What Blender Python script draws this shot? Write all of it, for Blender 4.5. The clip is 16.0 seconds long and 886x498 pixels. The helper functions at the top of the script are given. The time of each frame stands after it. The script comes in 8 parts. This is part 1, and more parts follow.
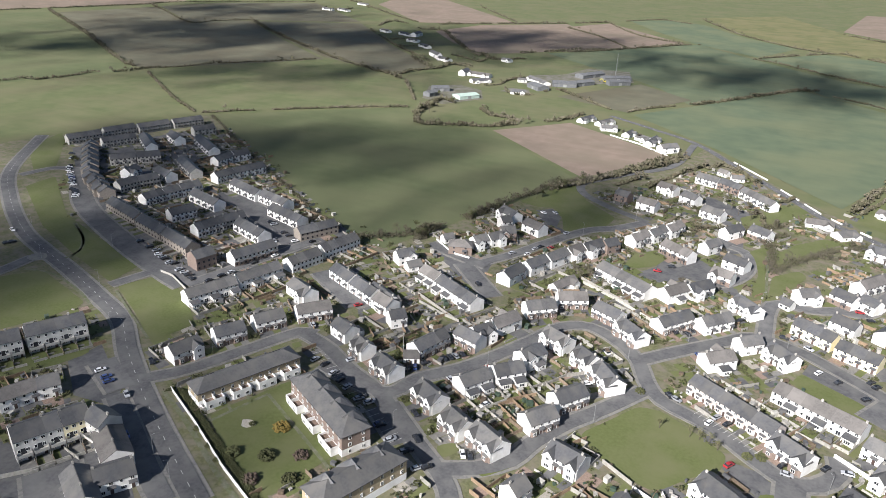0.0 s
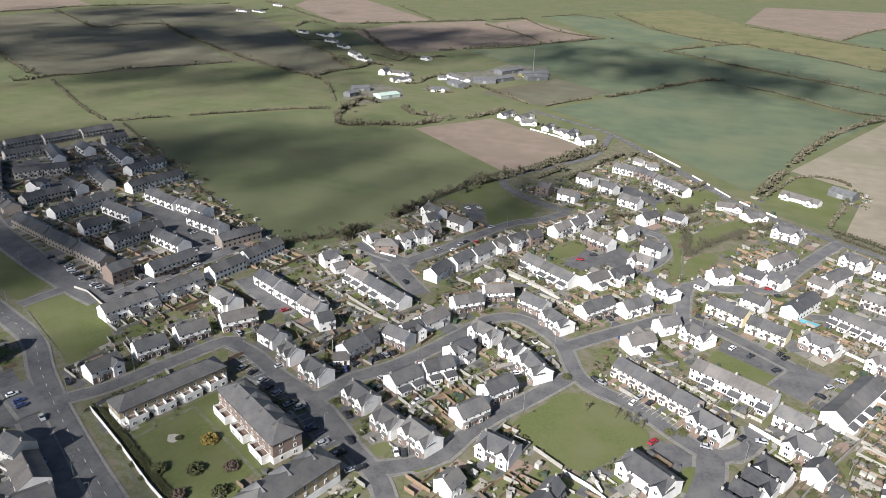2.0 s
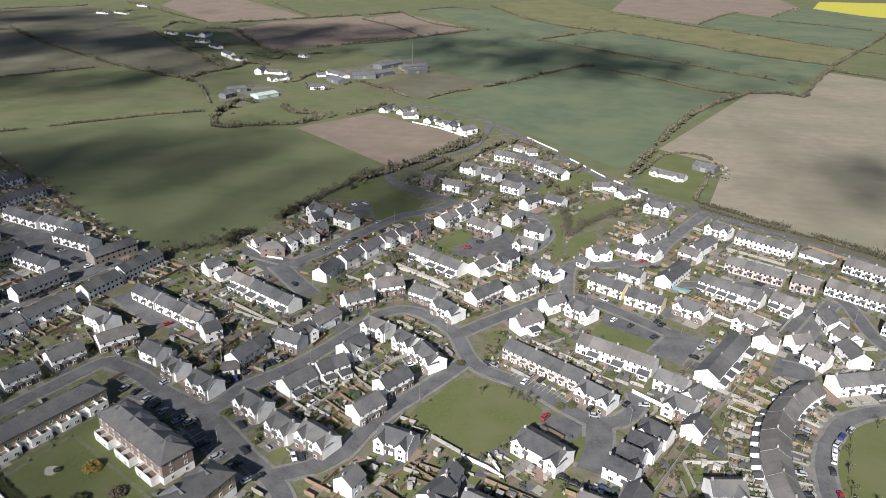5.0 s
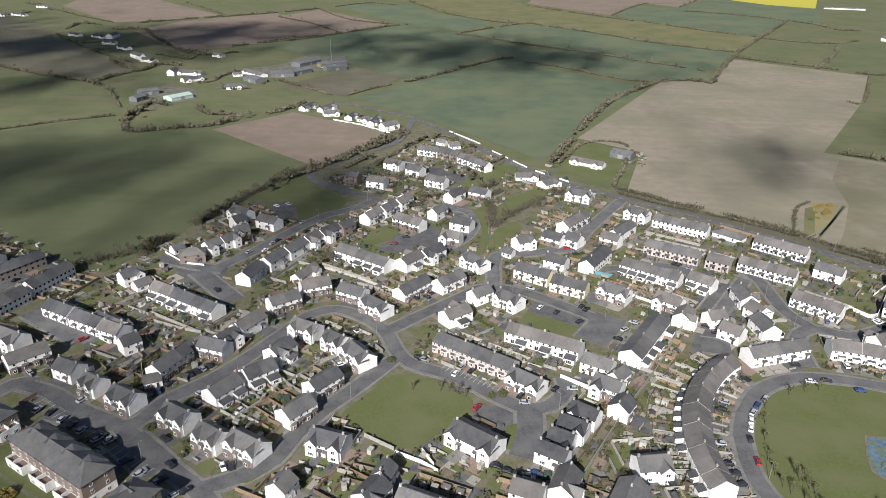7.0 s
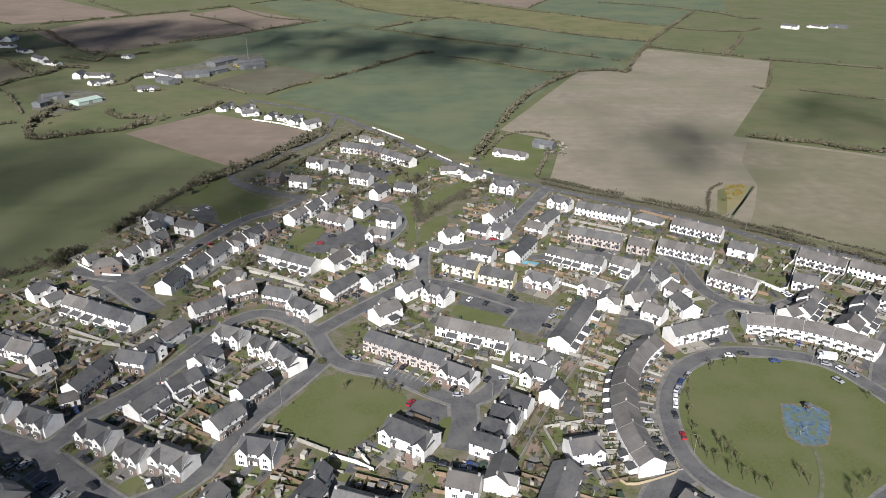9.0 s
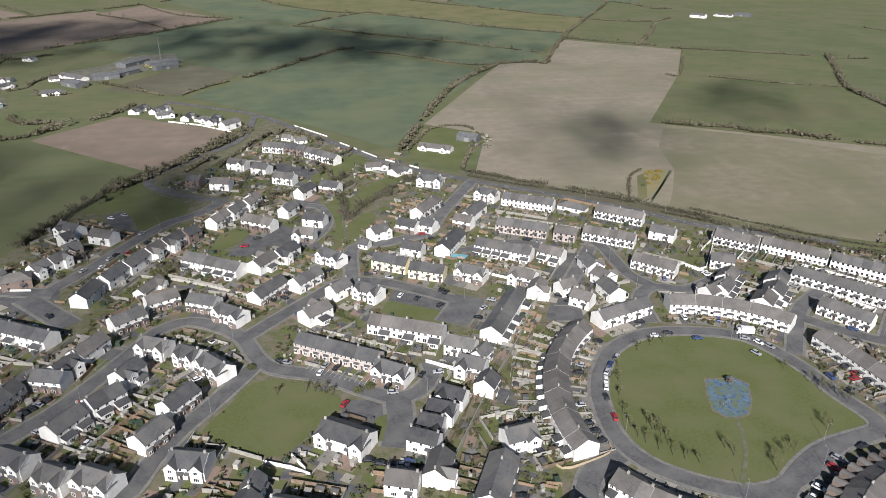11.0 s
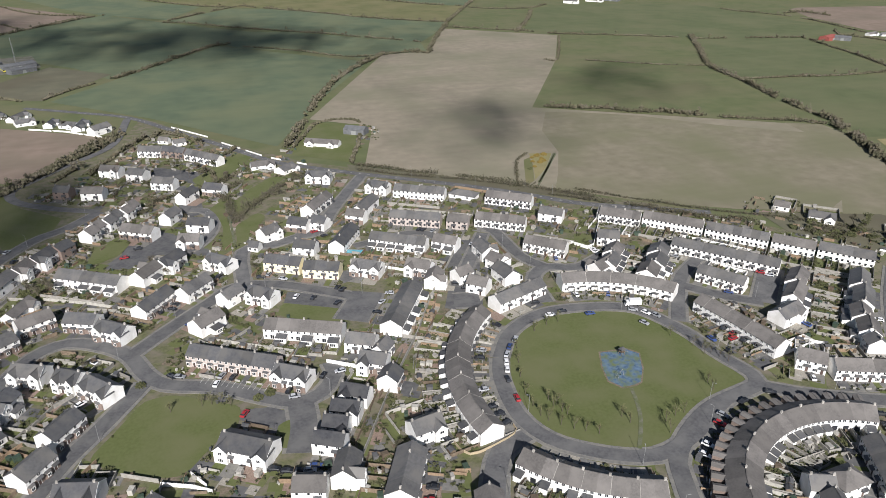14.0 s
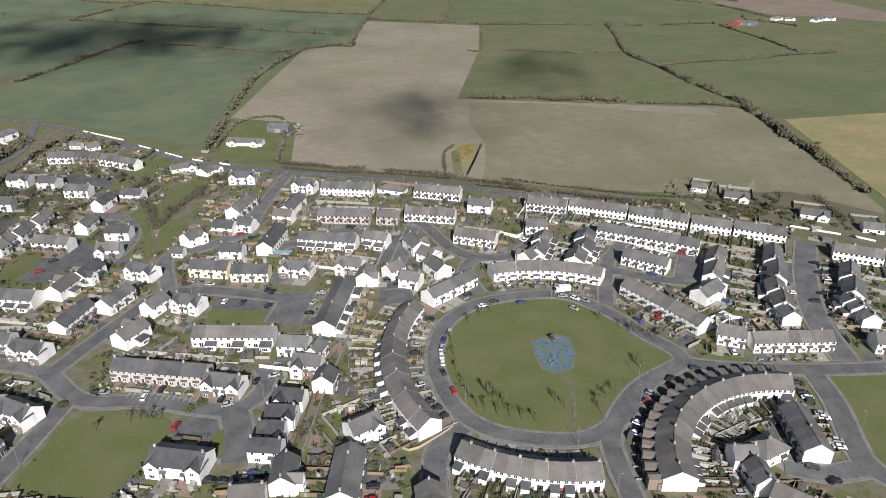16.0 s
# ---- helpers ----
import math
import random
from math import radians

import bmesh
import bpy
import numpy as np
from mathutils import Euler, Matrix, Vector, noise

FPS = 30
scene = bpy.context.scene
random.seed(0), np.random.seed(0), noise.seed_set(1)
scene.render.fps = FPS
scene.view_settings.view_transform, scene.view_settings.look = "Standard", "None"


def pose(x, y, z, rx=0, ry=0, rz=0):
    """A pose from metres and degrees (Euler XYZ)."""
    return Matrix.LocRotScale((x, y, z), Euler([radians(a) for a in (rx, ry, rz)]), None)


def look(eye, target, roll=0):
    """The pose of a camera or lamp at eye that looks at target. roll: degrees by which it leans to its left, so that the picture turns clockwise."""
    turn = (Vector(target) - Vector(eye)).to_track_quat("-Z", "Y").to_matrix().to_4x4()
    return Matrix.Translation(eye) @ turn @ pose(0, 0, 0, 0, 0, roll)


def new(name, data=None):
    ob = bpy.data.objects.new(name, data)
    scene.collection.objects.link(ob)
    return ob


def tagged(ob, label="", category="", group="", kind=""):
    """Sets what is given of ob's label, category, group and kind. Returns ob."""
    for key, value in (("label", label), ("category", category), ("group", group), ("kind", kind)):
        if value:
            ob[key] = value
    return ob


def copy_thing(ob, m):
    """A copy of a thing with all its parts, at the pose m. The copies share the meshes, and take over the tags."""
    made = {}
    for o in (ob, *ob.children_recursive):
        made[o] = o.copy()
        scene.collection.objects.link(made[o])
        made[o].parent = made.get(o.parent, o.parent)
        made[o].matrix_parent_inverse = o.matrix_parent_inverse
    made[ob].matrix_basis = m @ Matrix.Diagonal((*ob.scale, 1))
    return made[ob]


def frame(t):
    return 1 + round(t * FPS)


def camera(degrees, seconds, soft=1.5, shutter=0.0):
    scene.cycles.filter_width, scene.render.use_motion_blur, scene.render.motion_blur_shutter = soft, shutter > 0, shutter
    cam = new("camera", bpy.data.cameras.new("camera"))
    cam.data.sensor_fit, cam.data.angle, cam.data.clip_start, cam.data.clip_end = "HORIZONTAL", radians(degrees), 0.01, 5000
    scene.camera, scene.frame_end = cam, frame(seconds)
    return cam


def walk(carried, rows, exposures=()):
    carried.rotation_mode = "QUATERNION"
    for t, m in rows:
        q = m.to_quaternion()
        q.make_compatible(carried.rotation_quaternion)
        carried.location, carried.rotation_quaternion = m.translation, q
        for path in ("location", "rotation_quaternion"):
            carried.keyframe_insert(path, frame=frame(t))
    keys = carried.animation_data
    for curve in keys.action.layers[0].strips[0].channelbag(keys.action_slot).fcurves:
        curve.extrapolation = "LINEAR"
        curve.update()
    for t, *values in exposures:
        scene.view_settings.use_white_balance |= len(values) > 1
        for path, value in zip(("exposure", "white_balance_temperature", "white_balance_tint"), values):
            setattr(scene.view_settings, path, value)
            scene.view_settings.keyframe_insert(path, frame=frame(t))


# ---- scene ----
cam = camera(64.6, 16.0, soft=0.7)
PATH = [
    (0, (-11.54, -1.78, 156.25), (-50.23, 80.90, 115.42), 2.54),
    (1, (-10.07, -1.73, 156.32), (-44.32, 82.96, 115.65), 2.30),
    (2, (-8.48, -1.68, 156.42), (-38.17, 84.74, 115.79), 2.05),
    (3, (-6.86, -1.59, 156.50), (-31.90, 86.27, 115.84), 1.80),
    (4, (-5.27, -1.44, 156.53), (-25.57, 87.59, 115.77), 1.55),
    (5, (-3.76, -1.21, 156.50), (-19.26, 88.72, 115.60), 1.32),
    (6, (-2.36, -0.89, 156.40), (-13.02, 89.66, 115.32), 1.11),
    (7, (-1.11, -0.49, 156.23), (-6.89, 90.41, 114.94), 0.91),
    (8, (0.00, 0.00, 156.00), (-0.90, 90.97, 114.48), 0.74),
    (9, (0.96, 0.55, 155.72), (4.94, 91.33, 113.97), 0.59),
    (10, (1.79, 1.14, 155.44), (10.62, 91.46, 113.41), 0.45),
    (11, (2.51, 1.75, 155.17), (16.14, 91.33, 112.87), 0.34),
    (12, (3.18, 2.33, 154.98), (21.53, 90.91, 112.36), 0.23),
    (13, (3.84, 2.84, 154.92), (26.82, 90.16, 111.95), 0.14),
    (14, (4.57, 3.22, 155.06), (32.20, 89.02, 111.67), 0.05),
    (15, (5.44, 3.42, 155.47), (37.45, 87.45, 111.60), -0.05),
    (16, (6.55, 3.35, 156.24), (42.72, 85.37, 111.79), -0.15),
]
walk(cam, [(t, look(eye, target, roll)) for t, eye, target, roll in PATH], [(0, 1.08), (2, 0.98), (4, 0.82), (6.5, 0.66), (9, 0.58), (16, 0.52)])

# ---- sky and sun ----
SUN_TOWARDS, SUN_HEIGHT = 13.0, 32.0  # degrees east of north that shadows point, and elevation
world = bpy.data.worlds.new("sky")
scene.world = world
world.use_nodes = True
sky = world.node_tree.nodes.new("ShaderNodeTexSky")
sky.sky_type, sky.sun_disc = "NISHITA", False
sky.air_density, sky.dust_density, sky.ozone_density = 0.7, 0.6, 0.8
sky.sun_elevation, sky.sun_rotation = radians(SUN_HEIGHT), radians(SUN_TOWARDS + 180)
world.node_tree.links.new(sky.outputs[0], world.node_tree.nodes["Background"].inputs[0])
world.node_tree.nodes["Background"].inputs[1].default_value = 0.05
sun = new("sun", bpy.data.lights.new("sun", "SUN"))
sun.data.energy, sun.data.angle, sun.data.color = 5.0, radians(0.6), (1.0, 0.972, 0.96)
sun.matrix_world = look((0, 0, 300), (0 + math.sin(radians(SUN_TOWARDS)) * math.cos(radians(SUN_HEIGHT)) * 100, math.cos(radians(SUN_TOWARDS)) * math.cos(radians(SUN_HEIGHT)) * 100, 300 - math.sin(radians(SUN_HEIGHT)) * 100))


# ---- materials ----
def material(name, low, high, rough=0.85, size=1.0, stain=None, bump=0.0, per_object=0.0, spec=0.3, drills=None):
    """Colour between low and high by noise of that size in metres, with broad stains, per-object shift, fine relief and faint drill rows in that direction."""
    m = bpy.data.materials.new(name)
    m.use_nodes = True
    n, l = m.node_tree.nodes, m.node_tree.links
    p = n["Principled BSDF"]
    p.inputs["Roughness"].default_value = rough
    p.inputs["Specular IOR Level"].default_value = spec
    at = n.new("ShaderNodeNewGeometry").outputs["Position"]
    fine = n.new("ShaderNodeTexNoise")
    fine.inputs["Scale"].default_value, fine.inputs["Detail"].default_value = 1 / size, 6
    l.new(at, fine.inputs["Vector"])
    ramp = n.new("ShaderNodeValToRGB")
    ramp.color_ramp.elements[0].position, ramp.color_ramp.elements[1].position = 0.32, 0.68
    ramp.color_ramp.elements[0].color, ramp.color_ramp.elements[1].color = (*low, 1), (*high, 1)
    l.new(fine.outputs["Fac"], ramp.inputs["Fac"])
    colour = ramp.outputs["Color"]
    if stain:
        broad = n.new("ShaderNodeTexNoise")
        broad.inputs["Scale"].default_value, broad.inputs["Detail"].default_value = 1 / stain[1], 4
        l.new(at, broad.inputs["Vector"])
        r2 = n.new("ShaderNodeValToRGB")
        r2.color_ramp.elements[0].position, r2.color_ramp.elements[1].position = 0.4, 0.66
        r2.color_ramp.elements[0].color, r2.color_ramp.elements[1].color = (0, 0, 0, 1), (1, 1, 1, 1)
        l.new(broad.outputs["Fac"], r2.inputs["Fac"])
        mix = n.new("ShaderNodeMix")
        mix.data_type = "RGBA"
        l.new(r2.outputs["Color"], mix.inputs["Factor"])
        l.new(colour, mix.inputs["A"])
        mix.inputs["B"].default_value = (*stain[0], 1)
        colour = mix.outputs["Result"]
    if drills is not None:
        turn = n.new("ShaderNodeMapping")
        turn.inputs["Rotation"].default_value = (0, 0, radians(drills))
        turn.inputs["Scale"].default_value = (0.004, 0.12, 1)
        l.new(at, turn.inputs["Vector"])
        rows = n.new("ShaderNodeTexNoise")
        rows.inputs["Scale"].default_value, rows.inputs["Detail"].default_value = 1.0, 5
        l.new(turn.outputs["Vector"], rows.inputs["Vector"])
        level = n.new("ShaderNodeMapRange")
        level.inputs["From Min"].default_value, level.inputs["From Max"].default_value = 0.3, 0.7
        level.inputs["To Min"].default_value, level.inputs["To Max"].default_value = 0.965, 1.035
        l.new(rows.outputs["Fac"], level.inputs["Value"])
        tone = n.new("ShaderNodeHueSaturation")
        l.new(level.outputs["Result"], tone.inputs["Value"])
        l.new(colour, tone.inputs["Color"])
        colour = tone.outputs["Color"]
    if per_object:
        info = n.new("ShaderNodeObjectInfo")
        hsv = n.new("ShaderNodeHueSaturation")
        scale = n.new("ShaderNodeMapRange")
        scale.inputs["To Min"].default_value, scale.inputs["To Max"].default_value = 1 - per_object, 1 + per_object
        l.new(info.outputs["Random"], scale.inputs["Value"])
        l.new(scale.outputs["Result"], hsv.inputs["Value"])
        l.new(colour, hsv.inputs["Color"])
        colour = hsv.outputs["Color"]
    l.new(colour, p.inputs["Base Color"])
    if bump:
        b = n.new("ShaderNodeBump")
        b.inputs["Strength"].default_value, b.inputs["Distance"].default_value = bump, 0.1
        l.new(fine.outputs["Fac"], b.inputs["Height"])
        l.new(b.outputs["Normal"], p.inputs["Normal"])
    return m


M = {
    "ground": material("rough_grass", (0.078, 0.088, 0.040), (0.142, 0.138, 0.074), 0.95, 1.4, ((0.160, 0.140, 0.108), 5.0)),
    "lawn": material("mown_grass", (0.088, 0.104, 0.034), (0.108, 0.124, 0.046), 0.95, 1.2, ((0.122, 0.128, 0.058), 16.0)),
    "tarmac": material("tarmac", (0.078, 0.078, 0.081), (0.116, 0.115, 0.117), 0.9, 1.1, ((0.138, 0.136, 0.133), 7.0), 0, 0.08),
    "paving": material("concrete_paving", (0.128, 0.125, 0.119), (0.188, 0.183, 0.174), 0.9, 1.0, ((0.205, 0.195, 0.172), 4.0)),
    "green": material("winter_crop", (0.096, 0.112, 0.058), (0.116, 0.132, 0.068), 0.95, 18.0, ((0.132, 0.138, 0.076), 70.0), 0, 0, 0.1, 80),
    "green2": material("pasture", (0.102, 0.119, 0.058), (0.126, 0.138, 0.069), 0.95, 15.0, ((0.140, 0.138, 0.078), 60.0), 0, 0, 0.1, 20),
    "teal": material("young_cereal", (0.094, 0.120, 0.078), (0.115, 0.142, 0.088), 0.95, 20.0, ((0.138, 0.154, 0.092), 80.0), 0, 0, 0.1, 100),
    "olive": material("grazed_stubble", (0.108, 0.104, 0.070), (0.134, 0.127, 0.084), 0.95, 18.0, ((0.098, 0.086, 0.056), 60.0)),
    "earth": material("ploughed_earth", (0.196, 0.153, 0.121), (0.243, 0.190, 0.153), 0.95, 12.0, ((0.181, 0.150, 0.115), 60.0), 0, 0, 0.1, 60),
    "soil": material("harrowed_soil", (0.222, 0.195, 0.148), (0.268, 0.234, 0.180), 0.95, 10.0, ((0.195, 0.185, 0.130), 75.0), 0, 0, 0.1, 35),
    "drilled": material("drilled_seedbed", (0.178, 0.160, 0.114), (0.226, 0.202, 0.147), 0.95, 9.0, ((0.164, 0.160, 0.100), 60.0), 0, 0, 0.1, 35),
    "straw": material("straw_stubble", (0.220, 0.187, 0.094), (0.275, 0.231, 0.121), 0.95, 8.0, ((0.187, 0.176, 0.077), 40.0)),
    "yard": material("farmyard_ground", (0.12, 0.112, 0.095), (0.19, 0.18, 0.155), 0.95, 2.0, ((0.10, 0.10, 0.06), 9.0)),
    "yellow": material("flowering_rape", (0.40, 0.36, 0.04), (0.48, 0.43, 0.07), 0.9, 4.0),
    "hedge": material("hedge_leaves", (0.038, 0.040, 0.023), (0.078, 0.074, 0.043), 0.95, 0.8, ((0.085, 0.072, 0.048), 6.0)),
    "twig": material("bare_twigs", (0.085, 0.075, 0.056), (0.150, 0.132, 0.100), 0.95, 0.9, ((0.11, 0.105, 0.06), 7.0)),
    "meadow": material("rough_meadow", (0.118, 0.124, 0.058), (0.150, 0.150, 0.074), 0.95, 16.0, ((0.175, 0.160, 0.085), 50.0), 0, 0, 0.1, 100),
    "barn_red": material("red_oxide_sheet", (0.22, 0.06, 0.05), (0.30, 0.09, 0.075), 0.7, 2.0),
    "leaf": material("winter_foliage", (0.038, 0.046, 0.020), (0.090, 0.090, 0.040), 0.95, 0.6, None, 0, 0.3),
    "leaf_gold": material("golden_blossom", (0.13, 0.095, 0.024), (0.22, 0.16, 0.045), 0.9, 0.6),
    "leaf_dusk": material("dusky_foliage", (0.06, 0.045, 0.036), (0.115, 0.085, 0.066), 0.9, 0.6),
    "bark": material("bark", (0.06, 0.05, 0.04), (0.12, 0.10, 0.08), 0.95, 0.3),
    "white": material("white_render", (0.75, 0.74, 0.72), (0.82, 0.81, 0.79), 0.85, 0.9, ((0.66, 0.645, 0.61), 3.5), 0, 0.05),
    "cream": material("cream_render", (0.60, 0.55, 0.42), (0.68, 0.62, 0.48), 0.85, 1.2, None, 0, 0.06),
    "yellow_wall": material("yellow_render", (0.72, 0.64, 0.42), (0.80, 0.72, 0.50), 0.85, 1.2),
    "grey_wall": material("grey_dashed_render", (0.34, 0.33, 0.31), (0.44, 0.43, 0.40), 0.9, 1.2, None, 0, 0.12),
    "brick": material("red_brick", (0.15, 0.113, 0.096), (0.225, 0.174, 0.148), 0.9, 0.4, ((0.20, 0.155, 0.13), 2.0), 0.2, 0.15),
    "buff": material("buff_brick", (0.31, 0.25, 0.165), (0.40, 0.33, 0.225), 0.9, 0.4, None, 0.2, 0.1),
    "dun_brick": material("dun_brick", (0.23, 0.2, 0.17), (0.33, 0.29, 0.25), 0.9, 0.4, None, 0.2, 0.15),
    "pink": material("pinkish_brick", (0.40, 0.345, 0.315), (0.51, 0.45, 0.415), 0.9, 0.4, None, 0.2, 0.1),
    "slate": material("fibre_slate", (0.084, 0.083, 0.084), (0.116, 0.114, 0.113), 0.6, 0.9, ((0.132, 0.126, 0.118), 4.0), 0.3, 0.22, 0.4),
    "slate_dark": material("dark_slate", (0.06, 0.061, 0.066), (0.084, 0.085, 0.089), 0.55, 0.9, ((0.10, 0.097, 0.093), 4.0), 0.3, 0.2, 0.4),
    "slate_black": material("black_slate", (0.026, 0.027, 0.031), (0.042, 0.043, 0.048), 0.7, 0.9, ((0.055, 0.055, 0.056), 4.0), 0.3, 0.15, 0.3),
    "willow": material("budding_twigs", (0.10, 0.105, 0.045), (0.17, 0.165, 0.08), 0.95, 0.4),
    "worn_path": material("worn_path", (0.115, 0.118, 0.078), (0.16, 0.158, 0.118), 0.95, 0.8, ((0.10, 0.115, 0.05), 3.0)),
    "tile_brown": material("brown_concrete_tile", (0.100, 0.093, 0.088), (0.136, 0.127, 0.120), 0.8, 0.7, ((0.152, 0.141, 0.132), 4.0), 0.3, 0.2),
    "tarmac_dark": material("car_park_tarmac", (0.072, 0.072, 0.076), (0.10, 0.10, 0.104), 0.9, 1.5, ((0.125, 0.123, 0.12), 6.0)),
    "pale_wall": material("pale_grey_render", (0.50, 0.49, 0.47), (0.60, 0.59, 0.57), 0.85, 1.2, ((0.44, 0.43, 0.40), 5.0), 0, 0.08),
    "water": material("pool_water", (0.12, 0.36, 0.44), (0.16, 0.42, 0.50), 0.05, 2.0, None, 0, 0, 0.5),
    "plastic_green": material("green_plastic", (0.04, 0.062, 0.045), (0.06, 0.085, 0.06), 0.5, 0.5),
    "steel": material("profiled_steel", (0.10, 0.103, 0.107), (0.15, 0.154, 0.158), 0.8, 2.0),
    "green_steel": material("pale_green_sheet", (0.34, 0.44, 0.38), (0.44, 0.52, 0.46), 0.5, 2.0),
    "frame": material("white_upvc", (0.72, 0.72, 0.70), (0.8, 0.8, 0.78), 0.4, 1.0),
    "glass": material("window_glass", (0.02, 0.022, 0.026), (0.04, 0.043, 0.05), 0.08, 2.0, None, 0, 0.4, 0.6),
    "door": material("painted_door", (0.055, 0.04, 0.036), (0.11, 0.075, 0.065), 0.5, 1.0, None, 0, 0.5),
    "fence": material("weathered_timber_fence", (0.12, 0.09, 0.065), (0.2, 0.155, 0.11), 0.9, 0.8, None, 0, 0.4),
    "fence_orange": material("stained_timber_fence", (0.185, 0.13, 0.085), (0.275, 0.20, 0.135), 0.9, 0.8, None, 0, 0.3),
    "fence_grey": material("silvered_timber_fence", (0.19, 0.18, 0.16), (0.28, 0.265, 0.24), 0.9, 0.8, None, 0, 0.3),
    "block": material("concrete_block_wall", (0.26, 0.25, 0.22), (0.38, 0.365, 0.33), 0.9, 1.0, None, 0, 0.25),
    "rubber": material("tyre_rubber", (0.02, 0.02, 0.02), (0.03, 0.03, 0.03), 0.8, 0.3),
    "paint_black": material("dark_car_paint", (0.02, 0.022, 0.026), (0.03, 0.032, 0.036), 0.25, 1.0, None, 0, 0.5, 0.6),
    "paint_silver": material("silver_car_paint", (0.32, 0.33, 0.35), (0.38, 0.39, 0.41), 0.3, 1.0, None, 0, 0.35, 0.6),
    "paint_white": material("white_car_paint", (0.72, 0.72, 0.72), (0.78, 0.78, 0.78), 0.3, 1.0, None, 0, 0, 0.6),
    "paint_red": material("red_car_paint", (0.30, 0.02, 0.025), (0.36, 0.03, 0.035), 0.3, 1.0, None, 0, 0, 0.6),
    "paint_blue": material("blue_car_paint", (0.03, 0.06, 0.18), (0.05, 0.08, 0.22), 0.3, 1.0, None, 0, 0.3, 0.6),
    "line_paint": material("worn_line_paint", (0.4, 0.4, 0.38), (0.65, 0.65, 0.62), 0.8, 0.5),
    "rubber_blue": material("playground_rubber", (0.055, 0.095, 0.15), (0.13, 0.20, 0.29), 0.9, 1.3, ((0.115, 0.145, 0.070), 2.6)),
    "patio_red": material("reddish_paving", (0.17, 0.125, 0.10), (0.25, 0.185, 0.15), 0.9, 0.6, None, 0, 0.2),
    "bare_earth": material("garden_earth", (0.13, 0.102, 0.076), (0.205, 0.165, 0.125), 0.95, 0.7, ((0.10, 0.10, 0.055), 2.5), 0, 0.2),
    "gravel": material("pale_gravel", (0.28, 0.26, 0.22), (0.40, 0.37, 0.32), 0.95, 0.5, None, 0, 0.2),
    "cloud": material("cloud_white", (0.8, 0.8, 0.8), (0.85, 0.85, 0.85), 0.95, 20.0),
    "stack": material("weathered_chimney_render", (0.25, 0.24, 0.22), (0.38, 0.36, 0.33), 0.9, 0.6, None, 0, 0.3),
    "pole": material("galvanised_steel", (0.2, 0.205, 0.2), (0.27, 0.275, 0.27), 0.5, 0.5),
}


# ---- mesh helpers ----
def mesh(name, verts, faces, mats, index=None):
    me = bpy.data.meshes.new(name)
    me.from_pydata(verts, [], faces)
    for m in mats:
        me.materials.append(M[m])
    if index:
        me.polygons.foreach_set("material_index", index)
    me.update()
    return me


def part(name, me, parent, place=None, label=""):
    ob = new(name, me)
    ob.parent = parent
    if place is not None:
        ob.matrix_local = place
    return tagged(ob, label) if label else ob


def box(x0, y0, z0, x1, y1, z1):
    v = [(x0, y0, z0), (x1, y0, z0), (x1, y1, z0), (x0, y1, z0), (x0, y0, z1), (x1, y0, z1), (x1, y1, z1), (x0, y1, z1)]
    f = [(0, 3, 2, 1), (4, 5, 6, 7), (0, 1, 5, 4), (1, 2, 6, 5), (2, 3, 7, 6), (3, 0, 4, 7)]
    return v, f


def join(*solids):
    verts, faces = [], []
    for v, f in solids:
        k = len(verts)
        verts += v
        faces += [tuple(i + k for i in q) for q in f]
    return verts, faces


def sheet(name, points, z, mat, label, category):
    """A level sheet with that outline."""
    bm = bmesh.new()
    face = bm.faces.new([bm.verts.new((x, y, z)) for x, y in points])
    bmesh.ops.recalc_face_normals(bm, faces=[face])
    if face.normal.z < 0:
        face.normal_flip()
    bmesh.ops.triangulate(bm, faces=[face])
    me = bpy.data.meshes.new(name)
    bm.to_mesh(me)
    bm.free()
    me.materials.append(M[mat])
    return tagged(new(name, me), label, category, kind="structure")


# ---- ground, fields, roads ----
def town_ground():
    edge = [(-600, 40), (-572, 259), (-517, 357), (-472, 471), (-200, 296), (-177, 333), (-151, 407), (-128, 471), (-68, 568), (-59, 625), (7, 530), (54, 471), (177, 377), (240, 332), (345, 209), (420, 150), (420, -60), (-600, -60)]
    sheet("ground", edge, 0.012, "ground", "garden grass, earth and yards of the housing estates", "ground")


v, f = box(-4800, -1500, -2, 4800, 4800, 0)
tagged(new("ground", mesh("ground", v, f, ["green2"])), "open pasture land out to the horizon", "ground", kind="structure")
town_ground()
LEVEL = {"field": 0.02, "lawn": 0.13, "tarmac": 0.04}
OPEN = []  # outlines of the open greens and car parks


def field(crop, *points):
    LEVEL["field"] += 0.004
    words = {"green": "dark green winter crop field", "green2": "pale green grazed pasture field", "teal": "blue-green young cereal field", "olive": "olive brown grazed stubble field",
             "earth": "pinkish brown freshly ploughed field", "soil": "grey-brown harrowed field", "drilled": "olive brown drilled field", "straw": "straw-coloured stubble field", "yard": "trodden grey-brown farmyard ground", "meadow": "yellowish rough meadow", "yellow": "bright yellow flowering rape field"}[crop]
    sheet("field", points, LEVEL["field"], crop, words + " bounded by hedges", "field")


def tarmac(*points):
    if len(points) < 10:
        OPEN.append(list(points))
    LEVEL["tarmac"] += 0.004
    sheet("car_park", points, LEVEL["tarmac"], "tarmac_dark", "worn dark grey tarmac yard between the houses", "car park")


